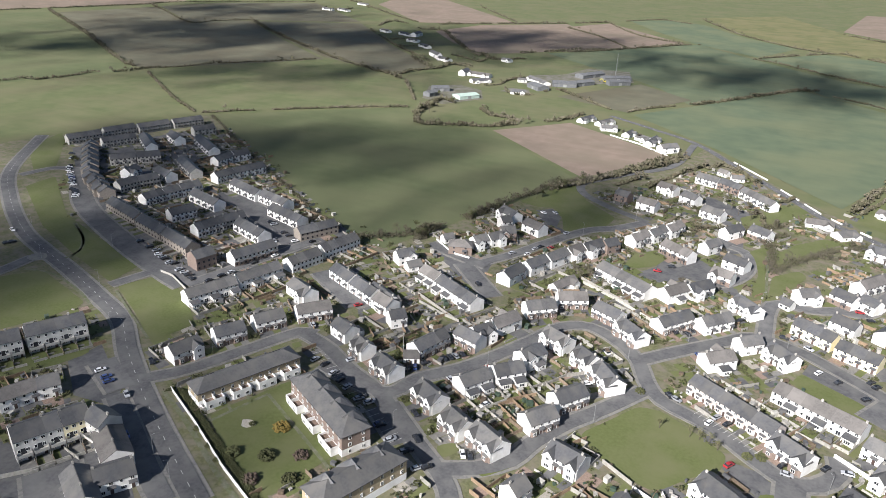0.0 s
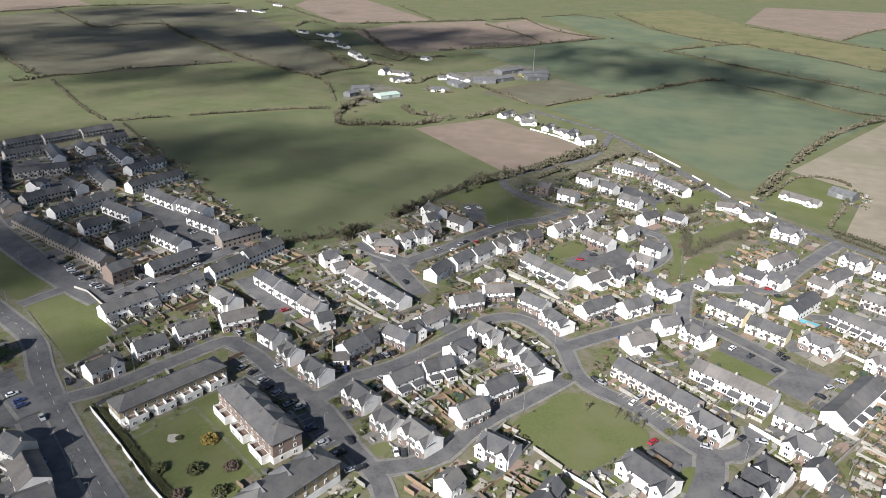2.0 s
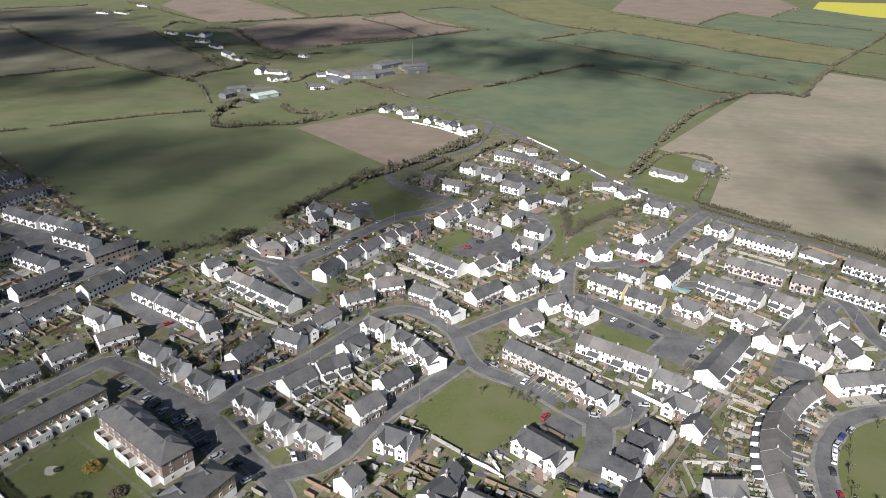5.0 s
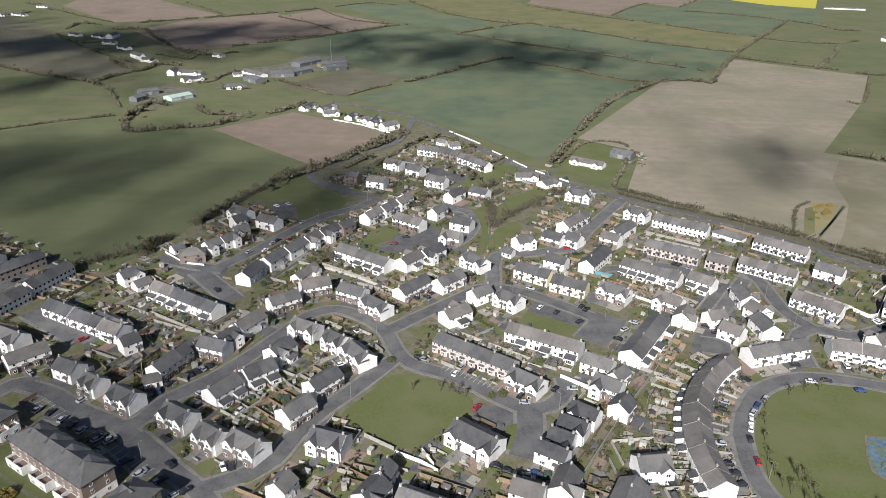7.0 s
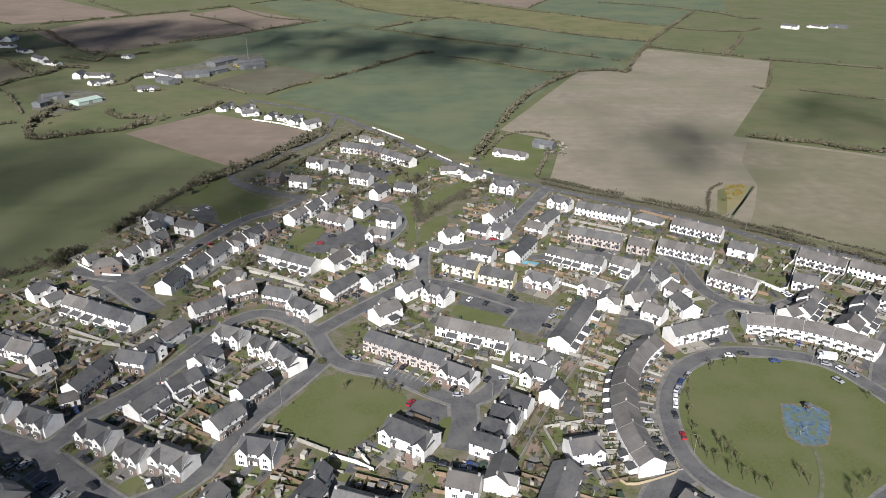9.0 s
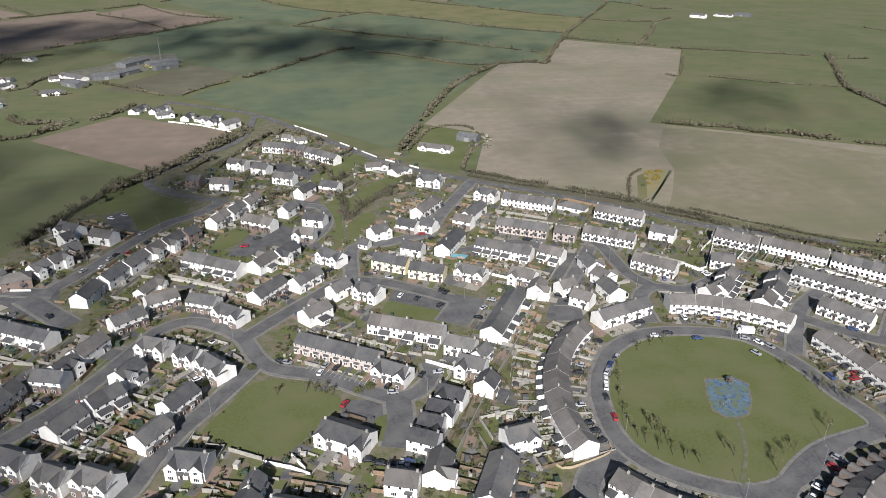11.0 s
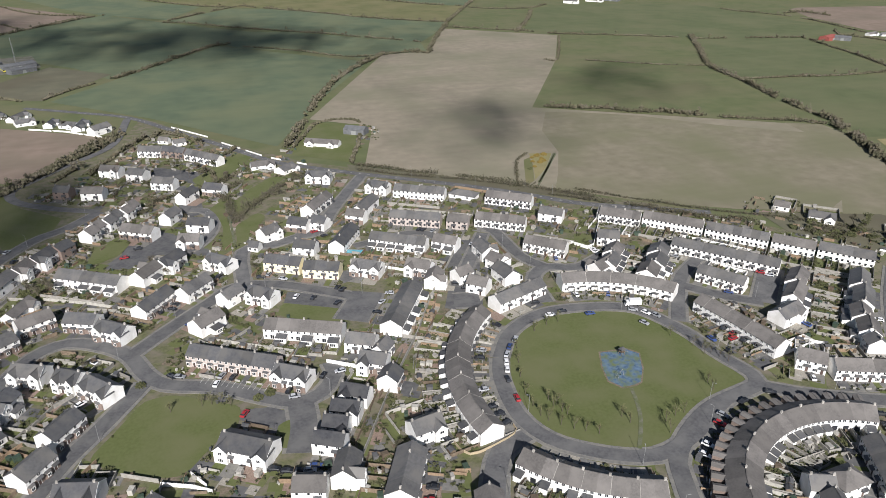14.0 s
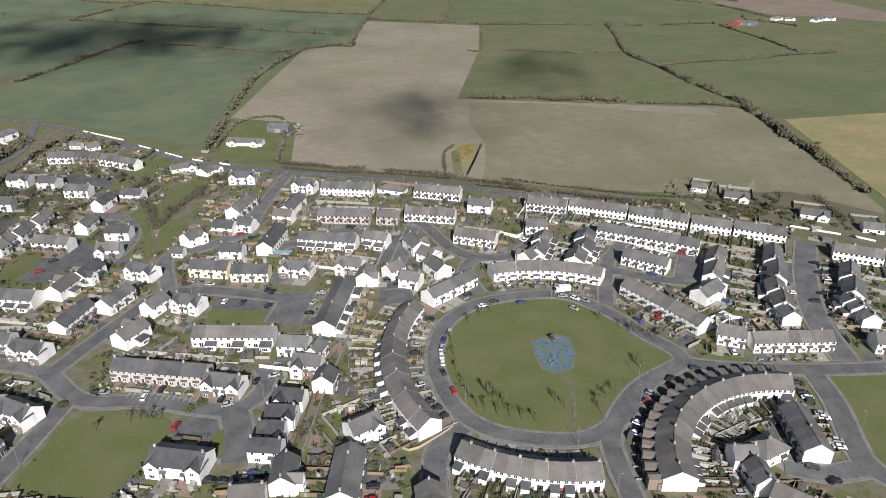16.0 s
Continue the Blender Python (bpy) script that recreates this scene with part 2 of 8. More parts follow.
def rounded(points, reach=3.0):
    """The outline with its corners cut into short curves."""
    out = []
    for a, b, c in zip(points[-1:] + points[:-1], points, points[1:] + points[:1]):
        a, b, c = Vector(a), Vector(b), Vector(c)
        p = b + (a - b) * min(0.35, reach / max((a - b).length, 0.1))
        q = b + (c - b) * min(0.35, reach / max((c - b).length, 0.1))
        out += [tuple(p), tuple((p + q + 2 * b) / 4), tuple(q)]
    return out


def lawn(*points):
    LEVEL["lawn"] += 0.004
    OPEN.append(list(points))
    sheet("lawn", rounded(points), LEVEL["lawn"], "lawn", "open mown green between the roads of the estate", "lawn")


def smooth(points, step=4.0):
    """Points along a soft curve through the given ones."""
    p = [Vector((*q, 0)) for q in points]
    p = [2 * p[0] - p[1], *p, 2 * p[-1] - p[-2]]
    out = []
    for a, b, c, d in zip(p, p[1:], p[2:], p[3:]):
        n = max(2, int((c - b).length / step))
        for i in range(n):
            s = i / n
            out.append(0.5 * (2 * b + (c - a) * s + (2 * a - 5 * b + 4 * c - d) * s * s + (3 * b - a - 3 * c + d) * s ** 3))
    return out + [p[-2]]


def ribbon(points, width):
    line = smooth(points)
    left, right = [], []
    for i, q in enumerate(line):
        d = (line[min(i + 1, len(line) - 1)] - line[max(i - 1, 0)]).normalized()
        side = Vector((-d.y, d.x, 0)) * width / 2
        left.append(q + side)
        right.append(q - side)
    return left, right


def path(width, *points):
    left, right = ribbon(points, width)
    n = len(left)
    verts = [(q.x, q.y, 0.232) for q in left + right]
    tagged(new("path", mesh("path", verts, [(i, i + n, i + n + 1, i + 1) for i in range(n - 1)], ["worn_path"])), "narrow worn footpath across a mown lawn", "path", kind="structure")


ROADS = []


def road(width, *points, paved=True):
    ROADS.append((width, points))
    z = 0.16 + 0.0015 * len(ROADS)
    for name, w, h, mat, label in (("pavement", width + 2.6, z + 0.0, "paving", "pale concrete footpath along an estate road"), ("road", width, z + 0.12, "tarmac", "worn grey tarmac estate road")):
        if name == "pavement" and not paved:
            continue
        left, right = ribbon(points, w)
        n = len(left)
        verts = [(q.x, q.y, h) for q in left + right] + [(q.x, q.y, h - 0.14) for q in left + right]
        faces = [(i, i + n, i + n + 1, i + 1) for i in range(n - 1)] + [(i + 1, i + 1 + 2 * n, i + 2 * n, i) for i in range(n - 1)] + [(i + n, i + 3 * n, i + 3 * n + 1, i + n + 1) for i in range(n - 1)]
        tagged(new(name, mesh(name, verts, faces, [mat])), label, name, kind="structure")


# ---- houses ----
STYLE = {  # wall, roof, eaves, ridge, words
    "w": ("white", "slate", 4.8, 7.5, "white rendered, grey slate roof"), "m": ("white", "slate", 4.8, 7.5, "white render over brick"),
    "p": ("pink", "slate", 4.8, 7.5, "pale pink brick"), "y": ("yellow_wall", "slate", 4.8, 7.5, "pale yellow rendered, grey slate roof"),
    "n": ("dun_brick", "slate_dark", 4.8, 7.5, "dun brick fronted, dark slate roof"), "d": ("white", "slate_black", 4.8, 7.5, "white rendered, black slate roof"), "c": ("cream", "slate_dark", 4.8, 7.5, "cream rendered, black slate roof"), "r": ("brick", "tile_brown", 4.8, 7.5, "red brick, brown tiled roof"),
    "g": ("grey_wall", "slate_dark", 4.8, 7.5, "grey dashed render, dark slate roof"), "b": ("white", "slate", 2.7, 4.9, "single-storey white rendered, grey roof"),
    "3": ("pale_wall", "slate_dark", 7.8, 10.6, "three-storey pale rendered, slate roof"), "Z": ("yellow_wall", "slate_dark", 7.8, 10.6, "three-storey pale yellow rendered, slate roof"), "k": ("brick", "slate_dark", 6.6, 9.4, "tall brown brick, slate roof"), "O": ("barn_red", "barn_red", 4.2, 6.5, "red oxide sheet walls and roof"),
    "s": ("steel", "steel", 4.2, 6.0, "blue-grey profiled steel walls and roof"),
    "S": ("green_steel", "green_steel", 3.4, 5.0, "pale green sheet roof with rooflights")}
rng = random.Random(7)
CACHE, BLOCKS, GARDENS = {}, [], []


def kept(key, make):
    if key not in CACHE:
        CACHE[key] = make()
    return CACHE[key]


def gabled(length, width, eaves, ridge, base=0.0):
    a, b = length / 2, width / 2
    v = [(-a, -b, base), (a, -b, base), (a, b, base), (-a, b, base), (-a, -b, eaves), (a, -b, eaves), (a, b, eaves), (-a, b, eaves), (-a, 0, ridge), (a, 0, ridge)]
    f = [(0, 1, 5, 4), (2, 3, 7, 6), (1, 2, 6, 9, 5), (3, 0, 4, 8, 7), (4, 5, 9, 8), (6, 7, 8, 9), (0, 3, 2, 1)]
    return v, f


def pitched(length, width, eaves, ridge, over=0.3, verge=0.0, thick=0.15):
    """Two slabs of roof over a gabled body."""
    a, b = length / 2 + verge, width / 2
    slope = (ridge - eaves) / b
    out = []
    for s in (-1, 1):
        low = (s * (b + over), eaves - slope * over)
        v = [(-a, 0, ridge), (a, 0, ridge), (a, *low), (-a, *low)]
        v += [(x, y, z + thick) for x, y, z in v]
        f = [(0, 1, 2, 3), (4, 7, 6, 5), (0, 4, 5, 1), (1, 5, 6, 2), (2, 6, 7, 3), (3, 7, 4, 0)]
        out.append((v, f if s > 0 else [q[::-1] for q in f]))
    ridge_cap = box(-a, -0.14, ridge + thick - 0.05, a, 0.14, ridge + thick + 0.07)
    return join(*out, ridge_cap)


def hipped(length, width, eaves, ridge, over=0.4):
    a, b, r = length / 2 + over, width / 2 + over, max(0.3, length / 2 - width / 2)
    v = [(-a, -b, eaves), (a, -b, eaves), (a, b, eaves), (-a, b, eaves), (-r, 0, ridge), (r, 0, ridge)]
    v += [(-a, -b, eaves - 0.2), (a, -b, eaves - 0.2), (a, b, eaves - 0.2), (-a, b, eaves - 0.2)]
    f = [(0, 1, 5, 4), (1, 2, 5), (2, 3, 4, 5), (3, 0, 4), (6, 7, 1, 0), (7, 8, 2, 1), (8, 9, 3, 2), (9, 6, 0, 3), (9, 8, 7, 6)]
    return v, f


def window_mesh(w, h, bars):
    """A framed window that looks along -y, its middle at the origin: frame and bars proud, panes set back."""
    t = 0.08
    xs = [-w / 2]
    for i in range(bars + 1):
        left, right = -w / 2 + w * i / (bars + 1), -w / 2 + w * (i + 1) / (bars + 1)
        xs += [left + (t if i == 0 else t / 2), right - (t if i == bars else t / 2)]
    xs.append(w / 2)
    zs = [-h / 2, -h / 2 + t, h / 2 - t, h / 2]
    verts = [(x, -0.09, z) for z in zs for x in xs]
    n = len(xs)
    faces, index = [], []
    for j in range(3):
        for i in range(n - 1):
            quad = (j * n + i, j * n + i + 1, (j + 1) * n + i + 1, (j + 1) * n + i)
            if j == 1 and i % 2 == 1:
                k = len(verts)
                verts += [(verts[q][0], -0.02, verts[q][2]) for q in quad]
                faces += [(quad[m], quad[(m + 1) % 4], k + (m + 1) % 4, k + m) for m in range(4)] + [(k, k + 1, k + 2, k + 3)]
                index += [1] * 4 + [0]
            else:
                faces.append(quad)
                index.append(1)
    k = len(verts)
    verts += [(x, 0.06, z) for x, z in ((-w / 2, -h / 2), (w / 2, -h / 2), (w / 2, h / 2), (-w / 2, h / 2))]
    ring = [0, n - 1, 4 * n - 1, 3 * n]
    faces += [(ring[m], k + m, k + (m + 1) % 4, ring[(m + 1) % 4]) for m in range(4)]
    index += [1] * 4
    return mesh("window", verts, faces, ["glass", "frame"], index)


def window(parent, x, y, z, w, h, turn, bars=1, name="window"):
    return part(name, kept(("window", w, h, bars), lambda: window_mesh(w, h, bars)), parent, pose(x, y, z, 0, 0, turn))


def chimney_mesh():
    return mesh("chimney", *join(box(-0.36, -0.26, -0.8, 0.36, 0.26, 0.75), box(-0.42, -0.32, 0.7, 0.42, 0.32, 0.82), box(-0.26, -0.11, 0.8, -0.06, 0.11, 1.1), box(0.06, -0.11, 0.8, 0.26, 0.11, 1.1)), ["stack"])


def board_mesh(width, eaves, ridge):
    """White boards up the two verges of a gable."""
    b = width / 2 + 0.3
    low = eaves - (ridge - eaves) / (width / 2) * 0.3
    out = []
    for s in (-1, 1):
        v = [(-0.06, s * b, low - 0.2), (-0.06, 0, ridge - 0.2), (-0.06, 0, ridge - 0.01), (-0.06, s * b, low - 0.01)]
        v += [(0.04, y, z) for _, y, z in v]
        f = [(0, 1, 2, 3), (4, 7, 6, 5), (0, 4, 5, 1), (1, 5, 6, 2), (2, 6, 7, 3), (3, 7, 4, 0)]
        out.append((v, f if s < 0 else [q[::-1] for q in f]))
    return mesh("bargeboard", *join(*out), ["frame"])


def lean_to(parent, x, y, out, w, depth, high, low, wall, roof, turn):
    """A lean-to on a wall: body with its sloping roof and a wide window, out being the side it stands on."""
    m = pose(x, y, 0, 0, 0, turn)
    v = [(-w / 2, 0, 0), (w / 2, 0, 0), (w / 2, -depth, 0), (-w / 2, -depth, 0), (-w / 2, 0, high), (w / 2, 0, high), (w / 2, -depth, low), (-w / 2, -depth, low)]
    f = [(0, 1, 2, 3), (4, 7, 6, 5), (0, 4, 5, 1), (1, 5, 6, 2), (2, 6, 7, 3), (3, 7, 4, 0)]
    key = (w, depth, high, low)
    body = part("extension", kept(("ext", key, wall), lambda: mesh("extension", v, f, [wall])), parent, m)
    a, d = w / 2 + 0.15, depth + 0.25
    t = [(-a, 0.0, high + 0.02), (a, 0.0, high + 0.02), (a, -d, low - 0.03), (-a, -d, low - 0.03)]
    t += [(p, q, z + 0.14) for p, q, z in t]
    part("roof", kept(("extroof", key, roof), lambda: mesh("roof", t, f, [roof])), body)
    window(body, 0, -depth - 0.03, 1.25, round(min(2.2, w * 0.6), 1), 1.4, 0, 2)


def bay(parent, x, y, turn, wall):
    """A ground-floor bay window with its little roof."""
    def make():
        v = [(-1.2, 0, 0), (1.2, 0, 0), (0.8, -0.7, 0), (-0.8, -0.7, 0)]
        v += [(p, q, 2.5) for p, q, _ in v]
        f = [(0, 4, 5, 1), (1, 5, 6, 2), (2, 6, 7, 3), (3, 7, 4, 0), (4, 7, 6, 5)]
        k = len(v)
        v += [(-1.4, 0.05, 2.5), (1.4, 0.05, 2.5), (0.95, -0.9, 2.5), (-0.95, -0.9, 2.5), (-1.1, 0.05, 3.0), (1.1, 0.05, 3.0)]
        f += [(k, k + 3, k + 2, k + 1), (k + 3, k + 4, k + 5, k + 2), (k, k + 4, k + 3), (k + 1, k + 2, k + 5), (k, k + 1, k + 5, k + 4)]
        return mesh("bay_window", v, f, [wall, roof_of[wall]], [0] * 5 + [1] * 5)
    roof_of = {"brick": "slate", "white": "slate", "pink": "slate_dark"}
    b = part("bay_window", kept(("bay", wall), make), parent, pose(x, y, 0, 0, 0, turn))
    window(b, 0, -0.73, 1.5, 1.4, 1.3, 0, 1, "pane")


def door(parent, x, y, turn, canopy=True):
    d = part("door", kept(("door",), lambda: mesh("door", *join(box(-0.5, -0.08, 0, 0.5, 0.04, 2.1), box(-0.62, -0.1, 0, -0.5, 0.04, 2.2), box(0.5, -0.1, 0, 0.62, 0.04, 2.2), box(-0.62, -0.1, 2.1, 0.62, 0.04, 2.22)), ["door", "frame"], [0] * 6 + [1] * 18)), parent, pose(x, y, 0, 0, 0, turn))
    if canopy:
        v = [(-1.2, 0.02, 3.1), (1.2, 0.02, 3.1), (1.2, -1.0, 2.55), (-1.2, -1.0, 2.55)]
        v += [(p, q, z + 0.15) for p, q, z in v]
        f = [(0, 1, 2, 3), (4, 7, 6, 5), (0, 4, 5, 1), (1, 5, 6, 2), (2, 6, 7, 3), (3, 7, 4, 0)]
        part("canopy", kept(("canopy",), lambda: mesh("canopy", v, f, ["slate_dark"])), d)


def row(style, x, y, yaw, length, width, units, options=""):
    """A house or a row of houses: ridge along its local x, front towards -y. Options: B shows its back, e rear extensions, h hipped."""
    wall, roof, eaves, ridge, words = STYLE[style]
    name, count = ("terrace", "row of %d" % units) if units > 1 else ("house", "house")
    if style == "b":
        name, count = "bungalow", "bungalow"
    if style in "sSO":
        name, count = "farm_shed", "farm shed"
    where = "by the road" if y < 560 else "among fields"
    if "e" in options:
        where = "with lean-tos"
    base = tagged(new(name), words + " " + count + " " + where, {"terrace": "terrace", "house": "house", "bungalow": "bungalow", "farm_shed": "shed"}.get(name, "apartments"))
    base.matrix_world = pose(x, y, 0, 0, 0, yaw)
    BLOCKS.append((x, y, radians(yaw), length / 2, width / 2))
    L, W = round(length, 1), round(width, 1)
    w = round(length / units, 2)
    roofs = [roof] if style in "sSgc3ZkdnO" else ["slate_dark"] if x < -235 and y < 480 else ["slate", "tile_brown", "slate", "tile_brown"] if x > 60 else ["slate", "slate", "slate_dark", "tile_brown", "slate_dark"]
    chosen = rng.choice(roofs)
    hip = "h" in options
    part("wall", mesh("wall", *(box(-L / 2, -W / 2, 0, L / 2, W / 2, eaves) if hip else gabled(L, W, eaves, ridge)), [wall]), base)
    if hip:
        part("roof", mesh("roof", *hipped(L, W, eaves, ridge), [chosen]), base)
    else:
        me = kept(("roof", w, W, eaves, chosen), lambda: mesh("roof", *pitched(w, W, eaves, ridge, 0.3, 0.1 if units == 1 else 0.0), [chosen]))
        for i in range(units):
            part("roof", me, base, pose((i + 0.5) * w - L / 2, 0, 0))
    if style in "sSO":
        part("sliding_door", mesh("sliding_door", *box(-2, -W / 2 - 0.12, 0, 2, -W / 2 + 0.02, 3.2), ["pole"]), base)
        return base
    seen = 1 if "B" in options else -1
    if (style not in "bO" or units > 1) and near(x, y, 480):
        for i in range(0, units + 1, 3 if units > 3 else 2 if units > 1 else 1):
            if not hip or i == 0:
                part("chimney", kept(("chimney",), chimney_mesh), base, pose(min(max(i * w - L / 2, -L / 2 + 0.6), L / 2 - 0.6) if not hip else 0, 0.0, ridge))
    storeys = {"b": 1, "3": 3, "Z": 3, "k": 2}.get(style, 2)
    both = units == 1
    spare = []
    for side in (-1, 1):
        turn, edge = (0, -W / 2) if side < 0 else (180, W / 2)
        if (side != seen and not both) or not near(x, y, 330):
            for i in range(units):
                for s in range(storeys):
                    for dx in (-0.27, 0.23):
                        cx, cz = (i + 0.5 + dx) * w - L / 2, 1.5 + 2.6 * s
                        spare.append(box(cx - 0.5, edge - 0.06, cz - 0.55, cx + 0.5, edge + 0.06, cz + 0.55))
            continue
        for i in range(units):
            c = (i + 0.5) * w - L / 2
            for s in range(1, storeys):
                for dx in ((-0.26, 0.26) if w < 9 else (-0.34, 0, 0.34)):
                    window(base, c + dx * w, edge + (-0.02 if side < 0 else 0.02), 1.45 + 2.6 * s, 1.2 if dx * side < 0 else 0.9, 1.2, turn, 1 if dx * side < 0 else 0)
            front = side < 0
            if front and style == "m":
                bay(base, c - 0.28 * w, edge, turn, "brick")
                if w > 8:
                    bay(base, c + 0.3 * w, edge, turn, "brick")
                door(base, c + (0.0 if w > 8 else 0.22 * w), edge, turn)
            elif front and style == "p":
                bay(base, c - 0.22 * w, edge, turn, "pink")
                door(base, c + 0.25 * w, edge, turn, False)
            elif front:
                window(base, c - 0.2 * w, edge - 0.02, 1.4, 1.7, 1.3, turn, 2)
                door(base, c + 0.25 * w, edge, turn, style in "wyrgd")
            elif "e" in options and (i % 2 == 0 or rng.random() < 0.35):
                lean_to(base, c, edge, 1, round(min(w * 0.8, 4.6), 1), rng.choice((2.4, 3.0)), 3.1, 2.4, "white", "slate_dark", turn)
            else:
                window(base, c - 0.2 * w, edge + 0.02, 1.25, 1.7, 1.9, turn, 1)
                window(base, c + 0.26 * w, edge + 0.02, 1.5, 1.0, 1.1, turn, 0)
    if style in "wmrpg" and not near(x, y, 330):
        porches = []
        for i in range(units):
            cx, out = (i + 0.7) * w - L / 2, -W / 2
            v = [(cx - 1.3, out + 0.02, 3.1), (cx + 1.3, out + 0.02, 3.1), (cx + 1.3, out - 1.3, 2.5), (cx - 1.3, out - 1.3, 2.5)]
            v += [(p, q, z + 0.15) for p, q, z in v]
            porches.append((v, [(0, 1, 2, 3), (4, 7, 6, 5), (0, 4, 5, 1), (1, 5, 6, 2), (2, 6, 7, 3), (3, 7, 4, 0)]))
            porches.append(box(cx - 1.1, out - 1.1, 0, cx - 0.9, out - 0.9, 2.6))
            porches.append(box(cx + 0.9, out - 1.1, 0, cx + 1.1, out - 0.9, 2.6))
        tagged(part("porch_roof", mesh("porch_roof", *join(*porches), ["slate_dark"]), base), kind="stuff")
    if spare:
        tagged(part("glazing", mesh("glazing", *join(*spare), ["glass"]), base), kind="stuff")
    if units == 1 and not hip and style == "b" and L > 11:
        side, g = (-1 if math.cos(radians(yaw)) > 0 else 1), 5.2
        reach = W / 2 + 2.2
        for at in ((-0.3, 0.3) if L > 18 else (0.27,)):
            wing = part("wing", kept(("bwing", W), lambda: mesh("wing", *gabled(reach, g, eaves, ridge - 0.4), [wall])), base, pose(at * L, side * reach / 2, 0, 0, 0, 90))
            part("roof", kept(("bwingroof", W, chosen), lambda: mesh("roof", *pitched(reach, g, eaves, ridge - 0.4, 0.25, 0.12), [chosen])), wing)
            window(base, at * L, side * (reach + 0.03), 1.4, 1.9, 1.3, 0 if side < 0 else 180, 2)
    if units == 1 and not hip and style in "wmcdr" and L > 8 and near(x, y, 540):
        pick = (int(abs(x) * 7) + int(abs(y) * 3)) % 5
        if pick < 3:
            g, out = 4.4, (1.6, 2.4, 1.2)[pick]
            at, side = (0.27, -0.27, 0.24)[pick] * L, (-1, -1, 1)[pick]
            reach = W / 2 + out
            wing = part("wing", kept(("dwing", W, out, wall), lambda: mesh("wing", *gabled(reach, g, eaves, ridge - 0.8), [wall])), base, pose(at, side * reach / 2, 0, 0, 0, 90))
            part("roof", kept(("dwingroof", W, out, chosen), lambda: mesh("roof", *pitched(reach, g, eaves, ridge - 0.8, 0.25, 0.12), [chosen])), wing)
            part("bargeboard", kept(("board", g, eaves, "dwing"), lambda: board_mesh(g, eaves, ridge - 0.8)), wing, pose(side * (reach / 2 + 0.14), 0, 0))
            for z in (1.45, 4.0):
                window(base, at, side * (reach + 0.03), z, 1.5, 1.2, 0 if side < 0 else 180, 1)
        elif pick == 3:
            lean_to(base, 0.2 * L, W / 2, 1, 4.2, 3.0, 3.0, 2.4, "white", "slate_dark", 180)
        else:
            c = part("conservatory", kept(("sunroom",), lambda: mesh("conservatory", *join(box(-1.7, 0, 0, 1.7, 2.8, 0.7), box(-1.7, 2.7, 0.7, -1.6, 2.8, 2.3), box(1.6, 2.7, 0.7, 1.7, 2.8, 2.3), box(-0.05, 2.7, 0.7, 0.05, 2.8, 2.3), box(-1.75, 2.65, 2.3, 1.75, 2.85, 2.42)), ["frame"])), base, pose(0.2 * L, W / 2, 0))
            part("glazing", kept(("sunglass",), lambda: mesh("glazing", *box(-1.62, 0, 0.7, 1.62, 2.72, 2.3), ["glass"])), c)
            part("roof", kept(("sunroof",), lambda: mesh("roof", [(-1.8, 0, 2.95), (1.8, 0, 2.95), (1.8, 2.9, 2.4), (-1.8, 2.9, 2.4), (-1.8, 0, 3.02), (1.8, 0, 3.02), (1.8, 2.9, 2.47), (-1.8, 2.9, 2.47)], [(0, 1, 2, 3), (4, 7, 6, 5), (0, 4, 5, 1), (1, 5, 6, 2), (2, 6, 7, 3), (3, 7, 4, 0)], ["pole"])), c)
    if style == "m":
        part("brick_facing", mesh("brick_facing", *box(-L / 2 - 0.03, -W / 2 - 0.05, 0, L / 2 + 0.03, -W / 2 + 0.02, 2.65), ["brick"]), base)
    if style in "3Z":
        for i in range(units):
            c = (i + 0.5) * w - L / 2
            t = part("balcony", kept(("balcony", w), lambda: mesh("balcony", *join(box(-w * 0.46, -2.0, 2.45, w * 0.46, 0, 2.65), box(-w * 0.46, -2.0, 2.65, w * 0.46, -1.88, 3.6), box(-w * 0.46, -1.88, 0, -w * 0.46 + 0.15, 0, 3.6), box(w * 0.46 - 0.15, -1.88, 0, w * 0.46, 0, 3.6)), ["grey_wall"])), base, pose(c, -W / 2, 0))
            part("patio_door", kept(("balcony_door",), lambda: mesh("patio_door", *box(-0.8, -0.06, 2.66, 0.8, 0.02, 4.7), ["glass"])), t)
            fence_run(base, Vector((c - w / 2 + 0.3, -W / 2 - 7.5, 0)), Vector((c + w / 2 - 0.3, -W / 2 - 7.5, 0)), 1.2, "block", "front_wall")
            if i:
                fence_run(base, Vector((c - w / 2, -W / 2 - 7.4, 0)), Vector((c - w / 2, -W / 2 - 2.2, 0)), 1.2, "fence", "fence_panel")
    if style != "k" and (units > 1 or style in "wmrybcd") and y < 480:
        GARDENS.append((x, y, yaw, L, W, units, w))
    return base


